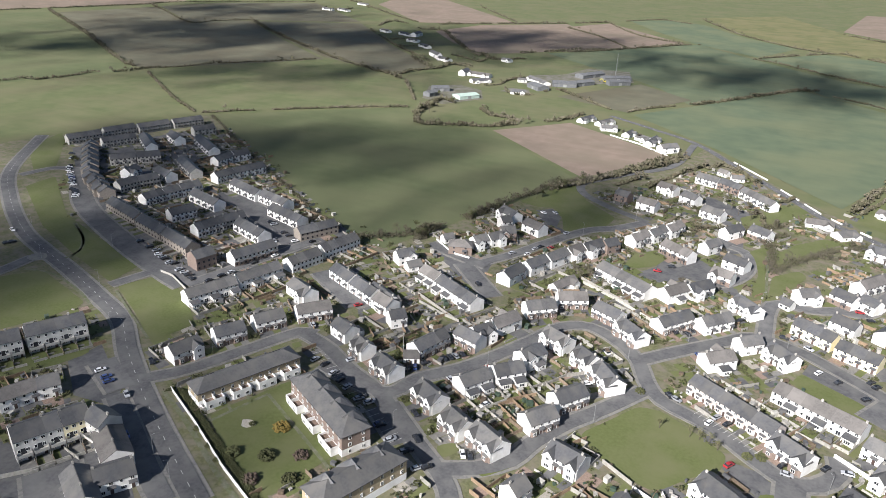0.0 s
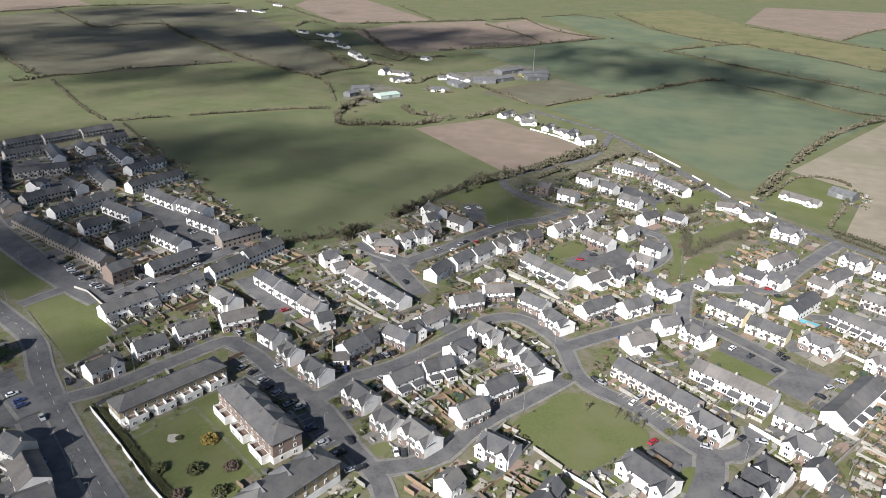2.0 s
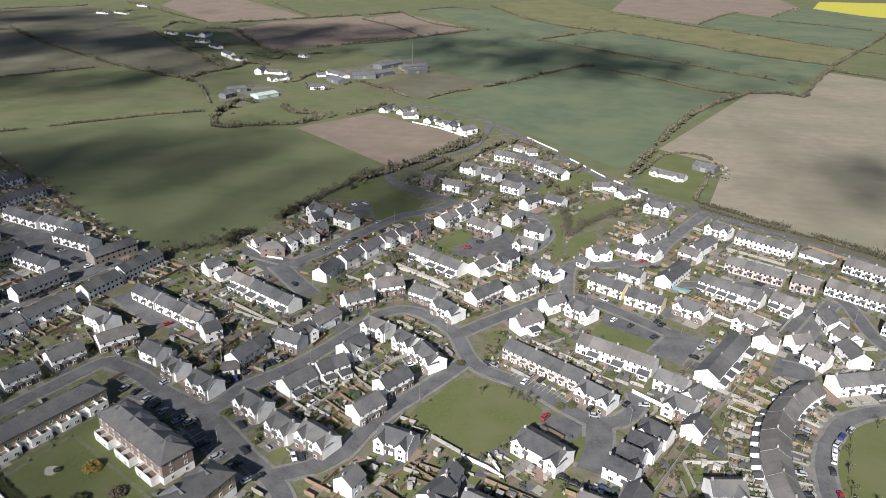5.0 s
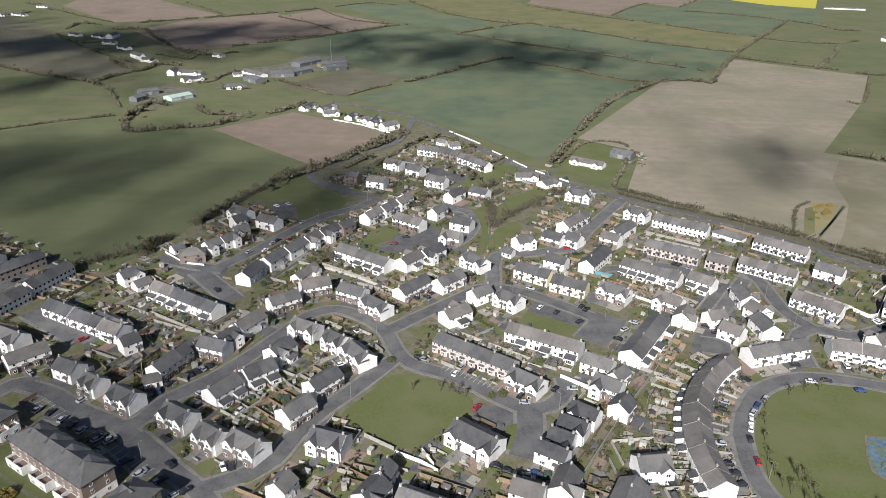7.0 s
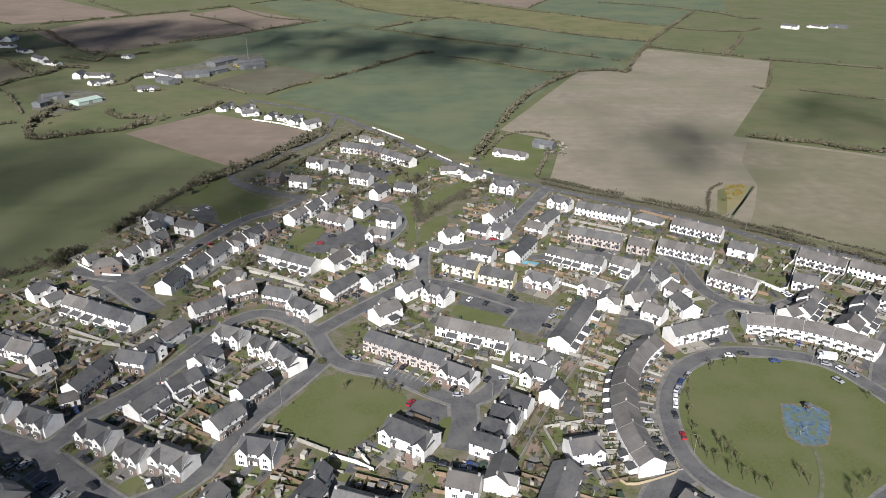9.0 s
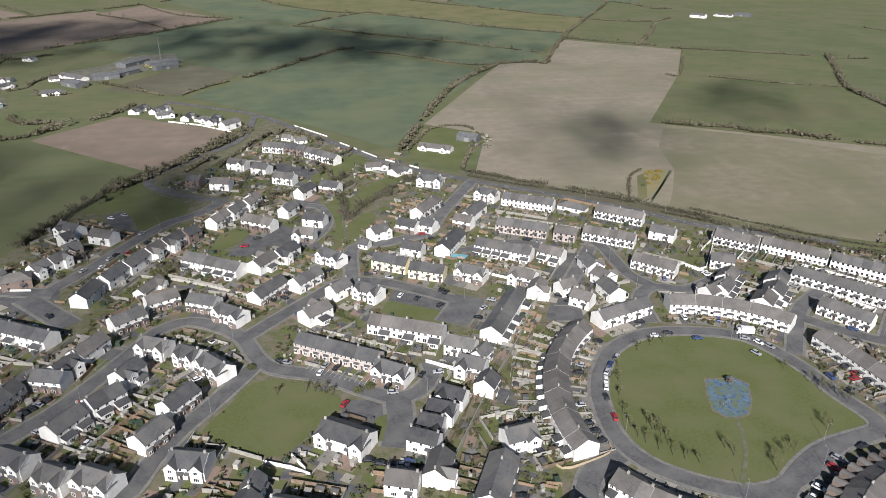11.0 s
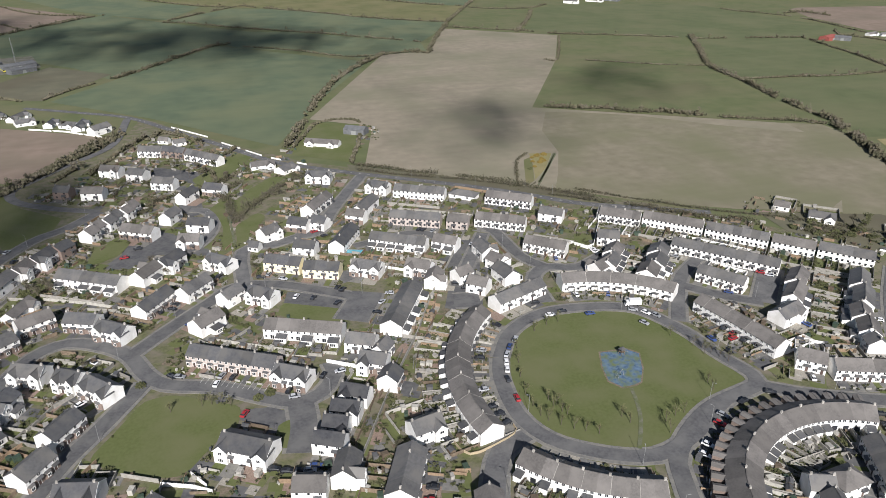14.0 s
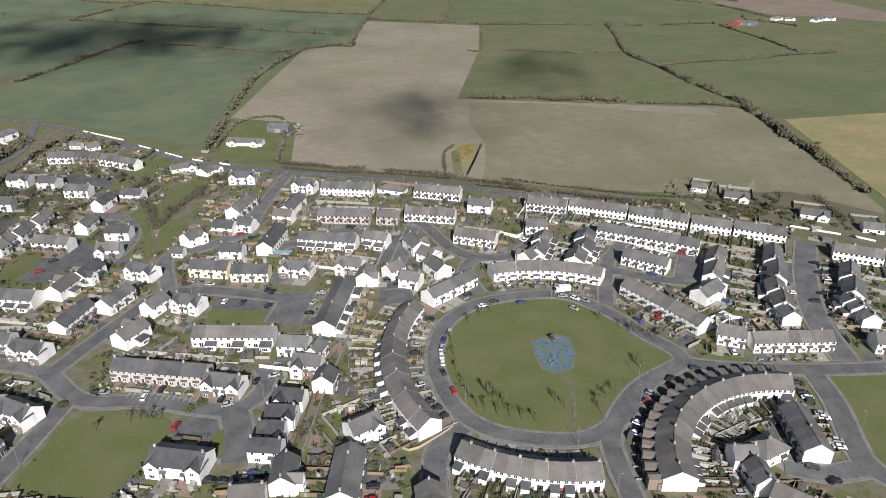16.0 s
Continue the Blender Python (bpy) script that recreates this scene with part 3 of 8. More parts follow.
def apartments(wall, words, x, y, yaw, L, W, eaves, ridge, hips, wells, terraces):
    """A hipped apartment block with a white ground floor; its courtyard side is +y, with raised white terraces."""
    base = tagged(new("apartment_block"), words + " apartment block with hipped slate roof round a courtyard", "apartments")
    base.matrix_world = pose(x, y, 0, 0, 0, yaw)
    BLOCKS.append((x, y, radians(yaw), L / 2, W / 2))
    part("wall", mesh("wall", *box(-L / 2, -W / 2, 0, L / 2, W / 2, eaves - 0.15), [wall]), base)
    part("ground_floor", mesh("ground_floor", *box(-L / 2 - 0.04, -W / 2 - 0.04, 0, L / 2 + 0.04, W / 2 + 0.04, 2.75), ["white"]), base, None, "white rendered ground floor")
    part("roof", mesh("roof", *hipped(L, W, eaves, ridge, 0.45), ["slate"]), base)
    part("gutter", mesh("gutter", *join(box(-L / 2 - 0.5, W / 2 + 0.42, eaves - 0.22, L / 2 + 0.5, W / 2 + 0.55, eaves - 0.08), box(-L / 2 - 0.5, -W / 2 - 0.55, eaves - 0.22, L / 2 + 0.5, -W / 2 - 0.42, eaves - 0.08)), ["slate_black"]), base)
    for k in range(hips):
        c = (k + 0.5) * (L - 3) / hips - (L - 3) / 2
        g = (L - 3) / hips * 0.66
        v = [(c - g / 2, -W / 2 - 0.9, eaves + 0.05), (c + g / 2, -W / 2 - 0.9, eaves + 0.05), (c, W * 0.2, ridge - 0.4), (c - g / 2 - 0.2, -W * 0.1, eaves + 1.2), (c + g / 2 + 0.2, -W * 0.1, eaves + 1.2), (c, -W * 0.2, ridge + 0.75)]
        # darker slate than the main roof: the hips' shaded slopes put into colour
        part("cross_roof", mesh("cross_roof", v, [(0, 1, 5), (1, 4, 5), (4, 2, 5), (0, 5, 3), (3, 5, 2), (1, 0, 3, 4), (3, 2, 4)], ["slate_dark"]), base)
        part("bay", mesh("bay", *box(c - g / 2 + 0.3, -W / 2 - 0.6, 0, c + g / 2 - 0.3, -W / 2 + 0.1, eaves), [wall]), base)
    slope = math.degrees(math.atan2(ridge - eaves, W / 2 + 0.45))
    for k in range(wells):
        c = (k + 0.5) * L / wells - L / 2
        part("roof_well", kept(("well",), lambda: mesh("roof_well", *join(box(-1.9, -1.0, -0.3, 1.9, 1.0, 0.05), box(-2.05, -1.15, -0.3, -1.9, 1.15, 0.3), box(1.9, -1.15, -0.3, 2.05, 1.15, 0.3), box(-2.05, 1.0, -0.3, 2.05, 1.15, 0.3)), ["slate_black"])), base, pose(c, -W * 0.24, eaves + (ridge - eaves) * 0.55, slope, 0, 0))
    count = int(L / 3.6)
    for k in range(count):
        c = (k + 0.5) * L / count - L / 2
        for z in (4.1, 6.7)[:1 if eaves < 7 else 2]:
            window(base, c, W / 2 + 0.03, z, 1.0, 1.4, 180, 1)
            if not hips or k % 2:
                window(base, c, -W / 2 - 0.03, z, 1.0, 1.3, 0, 1)
    for e in (-1, 1):
        for dy in (-0.25, 0.22):
            for z in (1.4, 4.1, 6.7)[:2 if eaves < 7 else 3]:
                window(base, e * (L / 2 + 0.05), dy * W, z, 1.1, 1.3, 90 * e, 1)
    for k in range(terraces):
        pitch = L / terraces
        c, tw = (k + 0.5) * pitch - L / 2, pitch * 0.68
        t = part("terrace", mesh("terrace", *join(box(c - tw / 2, 0, 0, c + tw / 2, 3.0, 2.5), box(c - tw / 2, 2.82, 2.5, c + tw / 2, 3.0, 3.4), box(c - tw / 2, 0, 2.5, c - tw / 2 + 0.18, 2.82, 3.4), box(c + tw / 2 - 0.18, 0, 2.5, c + tw / 2, 2.82, 3.4)), ["white"]), base, pose(0, W / 2 + 0.05, 0))
        part("deck", mesh("deck", *box(c - tw / 2 + 0.2, 0.05, 2.5, c + tw / 2 - 0.2, 2.8, 2.56), ["patio_red"]), t)
        part("divider", mesh("divider", *box(c - 0.08, 0, 2.5, c + 0.08, 2.8, 4.0), ["white"]), t)
        for dx in (-0.25, 0.25):
            window(t, c + dx * tw, 3.03, 1.3, 1.5, 1.3, 180, 2)
        part("terrace_wall", mesh("terrace_wall", *join(box(c + tw / 2, 2.3, 0, c + pitch / 2 - 0.4, 2.5, 1.7), box(c + pitch / 2 - 0.6, 0, 0, c + pitch / 2 - 0.4, 2.3, 1.7)), ["white"]), base, pose(0, W / 2 + 0.05, 0))


def semi(style, x, y, yaw, span, depth):
    """A pair of houses under one roof with two projecting front gables."""
    wall, roof, eaves, ridge, words = STYLE[style]
    m = pose(x, y, 0, 0, 0, yaw)
    L, W = round(span + 4.4, 1), round(depth - 1.2, 1)
    base = tagged(new("semi_detached_houses"), words + " pair, two front gables", "house")
    centre = m @ Vector((0, W / 2 + 1.1, 0))
    base.matrix_world = pose(centre.x, centre.y, 0, 0, 0, yaw)
    BLOCKS.append((centre.x, centre.y, radians(yaw), L / 2, W / 2 + 1))
    chosen = "slate_black" if style == "d" else rng.choice(["slate_dark", "slate_dark", "slate"])
    part("wall", mesh("wall", *gabled(L, W, eaves, ridge), [wall]), base)
    part("roof", mesh("roof", *pitched(L, W, eaves, ridge, 0.3, 0.1), [chosen]), base)
    for s in (-1, 1):
        part("bargeboard", kept(("board", W, eaves), lambda: board_mesh(W, eaves, ridge)), base, pose(s * (L / 2 + 0.12), 0, 0))
        part("chimney", kept(("chimney",), chimney_mesh), base, pose(s * (L / 2 - 1.0), 0, ridge))
        g = round(min(4.6, span * 0.48), 1)
        wing = part("front_wing", kept(("wing", g, W, wall), lambda: mesh("front_wing", *gabled(W / 2 + 1.1, g, eaves, ridge - 0.6), [wall])), base, pose(s * span / 2, -W / 4 - 0.55, 0, 0, 0, 90))
        part("roof", kept(("wingroof", g, W, chosen), lambda: mesh("roof", *pitched(W / 2 + 1.1, g, eaves, ridge - 0.6, 0.25, 0.15), [chosen])), wing)
        part("bargeboard", kept(("board", g, eaves, "wing"), lambda: board_mesh(g, eaves, ridge - 0.6)), wing, pose(-(W / 4 + 0.75), 0, 0))
        front = -W / 2 - 1.1
        window(base, s * span / 2, front - 0.03, 4.0, 1.3, 1.2, 0, 1)
        if style == "m":
            part("brick_facing", kept(("facing", g), lambda: mesh("brick_facing", *box(-g / 2 - 0.03, -0.05, 0, g / 2 + 0.03, 0.02, 2.65), ["brick"])), base, pose(s * span / 2, front, 0))
            bay(base, s * span / 2, front - 0.03, 0, "brick")
        else:
            window(base, s * span / 2, front - 0.03, 1.4, 1.8, 1.3, 0, 2)
        door(base, s * max(span / 2 - g / 2 - 0.8, 0.8), -W / 2, 0)
        window(base, s * max(span / 2 - g / 2 - 0.9, 0.9), -W / 2 - 0.02, 4.0, 0.9, 1.1, 0, 0)
        for dx in (0.2, 0.36):
            window(base, s * dx * L, W / 2 + 0.02, 4.0, 1.2, 1.2, 180, 1)
        window(base, s * 0.25 * L, W / 2 + 0.02, 1.3, 1.7, 1.9, 180, 1)
    GARDENS.append((centre.x, centre.y, yaw, L, W, 2, L / 2))


def arc_row(style, x, y, radius, start, end, units):
    """A curved terrace: each house turned with the arc, the front or back facing its hollow side."""
    out = "B" in style
    wall, roof, eaves, ridge, words = STYLE[style[0]]
    base = tagged(new("terrace"), words + " curved terrace by the green", "terrace")
    base.matrix_world = pose(x, y, 0)
    W = 10.4 if out else 9.0
    w = round(radius * radians(end - start) / units, 2)
    for i in range(units):
        a = radians(start + (end - start) * (i + 0.5) / units)
        u = part("house", None, base, pose(radius * math.cos(a), radius * math.sin(a), 0, 0, 0, math.degrees(a) + (90 if out else -90)))
        BLOCKS.append((x + radius * math.cos(a), y + radius * math.sin(a), a + math.pi / 2, w / 2, W / 2))
        part("wall", kept(("awall", w, W), lambda: mesh("wall", *gabled(w + 0.3, W, eaves, ridge), [wall])), u)
        part("roof", kept(("aroof", w, W), lambda: mesh("roof", *pitched(w + 0.3, W, eaves, ridge), ["tile_brown"])), u)
        if i % 2 == 0:
            part("chimney", kept(("chimney",), chimney_mesh), u, pose(-w / 2 + 0.6, 0, ridge))
        for side in (-1, 1):
            turn, edge = (0, -W / 2 - 0.02) if side < 0 else (180, W / 2 + 0.02)
            for dx in (-0.25, 0.25):
                window(u, dx * w, edge, 4.0, 1.1, 1.15, turn, 1)
            if side < 0:
                window(u, -0.2 * w, edge, 1.4, 1.5, 1.3, turn, 1)
                part("canopy", kept(("porch",), lambda: mesh("canopy", *join(box(-1.4, -1.2, 2.55, 1.4, 0.02, 2.8), box(-1.4, -1.15, 0, -1.25, -1.0, 2.55), box(1.25, -1.15, 0, 1.4, -1.0, 2.55)), ["slate_dark"])), u, pose(0.15 * w, edge, 0))
            else:
                if rng.random() < 0.6:
                    part("rear_annexe", kept(("annexe",), lambda: mesh("rear_annexe", [(-1.3, -2.6, 0), (1.3, -2.6, 0), (1.3, 0, 0), (-1.3, 0, 0), (-1.3, -2.6, 2.3), (1.3, -2.6, 2.3), (1.3, 0, 3.0), (-1.3, 0, 3.0), (-1.5, -2.8, 2.3), (1.5, -2.8, 2.3), (1.5, 0, 3.06), (-1.5, 0, 3.06), (-1.5, -2.8, 2.42), (1.5, -2.8, 2.42), (1.5, 0, 3.18), (-1.5, 0, 3.18)],
                                                                         [(0, 1, 5, 4), (1, 2, 6, 5), (3, 0, 4, 7), (2, 3, 7, 6), (8, 9, 13, 12), (9, 10, 14, 13), (11, 8, 12, 15), (12, 13, 14, 15), (11, 10, 9, 8)], ["white", "slate_dark"], [0] * 4 + [1] * 5)), u, pose(0, edge, 0, 0, 0, 180))
                else:
                    part("patio_door", kept(("patio_door",), lambda: mesh("patio_door", *box(-0.9, -0.05, 0, 0.9, 0.05, 2.1), ["glass"])), u, pose(0, edge, 0))
        if out:
            back = part("return", kept(("return",), lambda: mesh("return", *gabled(4.2, 2.7, 4.3, 4.75), ["brick"])), u, pose(0.12 * w, -W / 2 - 1.9, 0, 0, 0, 90))
            part("roof", kept(("returnroof",), lambda: mesh("roof", *pitched(4.2, 2.7, 4.3, 4.75, 0.15, 0.05), ["tile_brown"])), back)
            window(back, -2.13, 0, 1.5, 1.0, 1.1, -90, 0)
        if i % 2 == 0 and i and not out:
            slope = (ridge - eaves) / (W / 2)
            v = [(-0.07, y0, eaves + slope * (W / 2 - abs(y0)) + 0.13) for y0 in (-W / 2 - 0.25, 0, W / 2 + 0.25)]
            v += [(0.07, y0, z0) for _, y0, z0 in v]
            v += [(p, q, z0 + 0.07) for p, q, z0 in v]
            f = [(0, 1, 7, 6), (1, 2, 8, 7), (3, 9, 10, 4), (4, 10, 11, 5), (6, 7, 10, 9), (7, 8, 11, 10), (0, 6, 9, 3), (2, 5, 11, 8)]
            part("party_cap", kept(("cap", W), lambda: mesh("party_cap", v, f, ["stack"])), u, pose(-w / 2, 0, 0))
        GARDENS.append((x + radius * math.cos(a), y + radius * math.sin(a), math.degrees(a) + (90 if out else -90), w, W, 1, w))


# ---- gardens ----
def near(x, y, reach=300.0):
    """Whether a place of the plan lies in the part of the town south of the fields."""
    return math.hypot(x, y) < reach


def blocked(x, y, margin=0.4):
    for cx, cy, a, hx, hy in BLOCKS:
        dx, dy = x - cx, y - cy
        if abs(dx) + abs(dy) < 60:
            u, v = dx * math.cos(a) + dy * math.sin(a), -dx * math.sin(a) + dy * math.cos(a)
            if abs(u) < hx + margin and abs(v) < hy + margin:
                return True
    for (ax, ay), (bx, by), r in SEGMENTS:
        if min(ax, bx) - 14 < x < max(ax, bx) + 14 and min(ay, by) - 14 < y < max(ay, by) + 14:
            ex, ey = bx - ax, by - ay
            s = min(1, max(0, ((x - ax) * ex + (y - ay) * ey) / max(ex * ex + ey * ey, 1e-6)))
            if math.hypot(x - ax - s * ex, y - ay - s * ey) < r + margin:
                return True
    return False


FAR_FENCES = {}


def fence_run(parent, a, b, height, mat, name):
    """A straight run of panels between posts."""
    d = (b - a).length
    if d < 1.2:
        return
    if parent is None:
        m = Matrix.Translation(a) @ pose(0, 0, 0, 0, 0, math.degrees(math.atan2(b.y - a.y, b.x - a.x)))
        v, f = box(0, -0.08, 0, d, 0.08, height)
        FAR_FENCES.setdefault(mat, []).append(([tuple(m @ Vector(q)) for q in v], f))
        return
    n = max(1, round(d / 2.2))
    key = (round(d, 1), height, mat)

    def make():
        """One solid whose top steps up at each post."""
        step, tops = d / n, []
        for i in range(n):
            tops += [(i * step, height + 0.12), (i * step + 0.15, height + 0.12), (i * step + 0.15, height), ((i + 1) * step - 0.01, height)]
        tops.append((d, height))
        if "fence" not in mat:
            tops = [(0, height), (d, height)]
        t = 0.05 if "fence" in mat else 0.11
        v = [(px, sy * t, pz) for sy in (-1, 1) for px, pz in ((0, -0.05), *tops, (d, -0.05))]
        m = len(tops) + 2
        f = [tuple(range(m - 1, -1, -1)), tuple(range(m, 2 * m))] + [(i, (i + 1) % m, m + (i + 1) % m, m + i) for i in range(m)]
        return mesh(name, v, f, [mat])
    part(name, kept(("fence", key), make), parent, Matrix.Translation(a) @ pose(0, 0, 0, 0, 0, math.degrees(math.atan2(b.y - a.y, b.x - a.x))))


DRIVEN = []  # cars standing on the front drives
LEAVES = []  # places of garden bushes: x, y, z, size


def drop_empty(ob):
    if ob is not None and not ob.children:
        bpy.data.objects.remove(ob)


def gardens():
    for x, y, yaw, length, width, units, w in GARDENS:
        m = pose(x, y, 0, 0, 0, yaw)
        base = None
        ends = []
        mat, height = rng.choice((("fence", 1.7), ("fence_orange", 1.6), ("block", 1.4), ("fence", 1.5), ("fence_grey", 1.6), ("fence", 1.6), ("fence_orange", 1.5), ("block", 1.5)))
        if units == 1 and length < 6.5:
            mat, height = rng.choice((('fence_grey', 1.5), ('block', 1.4), ('fence_grey', 1.4), ('fence', 1.5)))
        if x > 195:
            mat, height = rng.choice((('block', 1.5), ('white', 1.4), ('block', 1.4), ('fence_grey', 1.5)))
        reach = rng.choice((9, 11, 13)) if x < 195 else 14
        for i in range(units + 1):
            lx = i * w - length / 2
            if units == 1:
                lx *= 1.0 if length < 7 else 1.35
            far = 0.0
            for k in range(1, reach + 1):
                p = m @ Vector((lx, width / 2 + 0.5 + k, 0))
                if blocked(p.x, p.y) or any(inside(p.x, p.y, o) for o in OPEN):
                    break
                far = k
            ends.append((lx, far))
        if max(e[1] for e in ends) < 3 or not near(x, y, 620):
            continue
        if near(x, y, 255):
            base = tagged(new("garden_fence"), {"fence": "weathered brown timber panel fences dividing back gardens", "block": "bare concrete block walls dividing back gardens", "white": "white painted walls dividing back gardens", "fence_orange": "orange-brown stained timber fences dividing back gardens", "fence_grey": "silvered grey timber fences dividing back gardens"}[mat], "fence")
        for i, (lx, far) in enumerate(ends):
            if far >= 2:
                kind = mat if rng.random() < 0.6 else rng.choice(("fence", "block", "fence_grey", "hedge", "hedge"))
                if kind == "hedge":
                    hedge_run(m @ Vector((lx, width / 2 + 1.2, 0)), m @ Vector((lx, width / 2 + 0.5 + far, 0)))
                else:
                    fence_run(base, m @ Vector((lx, width / 2 + 0.2, 0)), m @ Vector((lx, width / 2 + 0.5 + far, 0)), height, kind, "fence_panel")
            if i:
                depth = min(far, ends[i - 1][1])
                if depth >= 4:
                    fence_run(base, m @ Vector((ends[i - 1][0] + 0.1, width / 2 + 0.4 + depth, 0)), m @ Vector((lx - 0.1, width / 2 + 0.4 + depth, 0)), height, mat, "fence_panel")
                    span = lx - ends[i - 1][0]
                    mid = (lx + ends[i - 1][0]) / 2
                    roll = rng.random()
                    if roll < 0.55:
                        yard(m @ Matrix.Translation((mid, width / 2 + 1.9, 0.1)), round(span * 0.8, 1), 2.6, rng.choice(("paving", "paving", "patio_red", "gravel")))
                    if roll > 0.8 and depth > 6:
                        near(x, y) and shed(m @ Matrix.Translation((ends[i - 1][0] + 1.6, width / 2 + depth - 1.2, 0)))
                    if roll > 0.3:
                        yard(m @ Matrix.Translation((mid, width / 2 + depth * 0.66, 0.08)), round(span * 0.86, 1), round(depth * 0.5, 1), "lawn" if roll < 0.86 else "gravel")
                    for _ in range(rng.randint(1, 3)):
                        clutter(m @ Vector((rng.uniform(ends[i - 1][0] + 0.6, lx - 0.6), width / 2 + rng.uniform(0.8, depth - 0.3), 0)))
                    for _ in range(rng.randint(2, 7)):
                        p = m @ Vector((rng.uniform(ends[i - 1][0] + 0.5, lx - 0.5), width / 2 + rng.uniform(2, depth), 0))
                        LEAVES.append((p.x, p.y, 0.0, rng.uniform(0.4, 1.1)))
        # front strip: paved drives, small lawns, low walls and parked cars
        for i in range(units):
            lx = (i + 0.5) * w - length / 2
            q = m @ Vector((lx, -width / 2 - 4.6, 0))
            hard = rng.choice(("paving", "tarmac_dark", "paving", "gravel") if x > 60 or x < -240 else ("paving", "paving", "tarmac_dark", "patio_red"))
            soft = "lawn" if rng.random() < (0.25 if x > 60 else 0.6) else hard
            curved = units == 1 and length < 6.5
            deep = 8.6 if curved else 6.0
            if curved:
                soft = rng.choice(("gravel", "paving", "bare_earth", "paving"))
                # deep outward crescent: dark colour stands for the shade band along its outside
                if width > 10:
                    hard = soft = "tarmac_dark"
                if not blocked(q.x, q.y, 0.1):
                    fence_run(base, m @ Vector((lx - w * 0.5, -width / 2 - 0.4, 0)), m @ Vector((lx - w * 0.5, -width / 2 - 6.5, 0)), 0.9, rng.choice(("block", "fence", "fence_grey", "fence_orange")), "fence_panel")
            yard(m @ Matrix.Translation((lx + w * 0.22, -width / 2 - deep / 2, 0.09)), round(w * 0.5, 1), deep, hard)
            yard(m @ Matrix.Translation((lx - w * 0.25, -width / 2 - deep / 2, 0.085)), round(w * 0.44, 1), deep, soft)
            p = m @ Vector((lx + w * 0.22, -width / 2 - 3.4, 0))
            if near(x, y, 330) and rng.random() < 0.26 and not blocked(p.x, p.y, 0.2) and not any(inside(p.x, p.y, o) for o in OPEN):
                DRIVEN.append((p.x, p.y, yaw + 90))
            if not blocked(q.x, q.y, 0.3) and near(x, y):
                fence_run(base, m @ Vector((lx - w * 0.5, -width / 2 - 4.6, 0)), m @ Vector((lx - w * 0.05, -width / 2 - 4.6, 0)), 0.9, "block", "front_wall")
                if rng.random() < 0.5:
                    LEAVES.append((q.x - 1, q.y, 0.0, rng.uniform(0.4, 0.9)))
            elif rng.random() < 0.35 and near(x, y, 450):
                hedge_run(m @ Vector((lx - w * 0.45, -width / 2 - 3.8, 0)), m @ Vector((lx - w * 0.05, -width / 2 - 3.8, 0)))
        drop_empty(base)


YARDS, CLUTTER = {}, {}


def clutter(p):
    """A bin, bench, tank or box left standing in a garden."""
    if blocked(p.x, p.y, 0.6):
        return
    w, d, h = rng.choice(((0.6, 0.7, 1.1), (1.4, 0.5, 0.5), (1.8, 1.1, 1.3), (0.9, 0.9, 0.75), (2.2, 1.6, 1.9)))
    m = pose(p.x, p.y, 0.08, 0, 0, rng.uniform(0, 180))
    v, f = join(box(-w / 2, -d / 2, 0, w / 2, d / 2, h * 0.86), box(-w / 2 - 0.06, -d / 2 - 0.06, h * 0.86, w / 2 + 0.06, d / 2 + 0.06, h))
    CLUTTER.setdefault(rng.choice(("fence", "block", "slate_dark", "plastic_green", "fence_grey", "stack")), []).append(([tuple(m @ Vector(q)) for q in v], f))


def hedge_run(a, b):
    """A clipped but ragged garden hedge between two gardens."""
    n = int((b - a).length / 0.55)
    for i in range(n):
        p = a.lerp(b, (i + 0.5) / n)
        LEAVES.append((p.x, p.y, 0.0, rng.uniform(0.55, 0.95)))


def inside(x, y, outline):
    odd = False
    for (ax, ay), (bx, by) in zip(outline, outline[1:] + outline[:1]):
        if (ay > y) != (by > y) and x < (bx - ax) * (y - ay) / (by - ay) + ax:
            odd = not odd
    return odd


def wild_growth():
    """Shrubs and rough growth in the odd corners round the houses."""
    for cx, cy, a, hx, hy in BLOCKS:
        if not near(cx, cy, 640):
            continue
        for _ in range(7):
            t = rng.uniform(0, 2 * math.pi)
            r = rng.uniform(1.0, 11.0)
            x, y = cx + (hx + r) * math.cos(t), cy + (hy + r) * math.sin(t)
            if not blocked(x, y, 0.8) and not any(inside(x, y, o) for o in OPEN):
                for _ in range(rng.randint(1, 4)):
                    LEAVES.append((x + rng.gauss(0, 0.9), y + rng.gauss(0, 0.9), 0.0, rng.uniform(0.5, 1.3)))


def yard(m, w, d, mat):
    v, f = box(-w / 2, -d / 2, -0.09, w / 2, d / 2, rng.uniform(0.0, 0.03))
    YARDS.setdefault(mat, []).append(([tuple(m @ Vector(q)) for q in v], f))


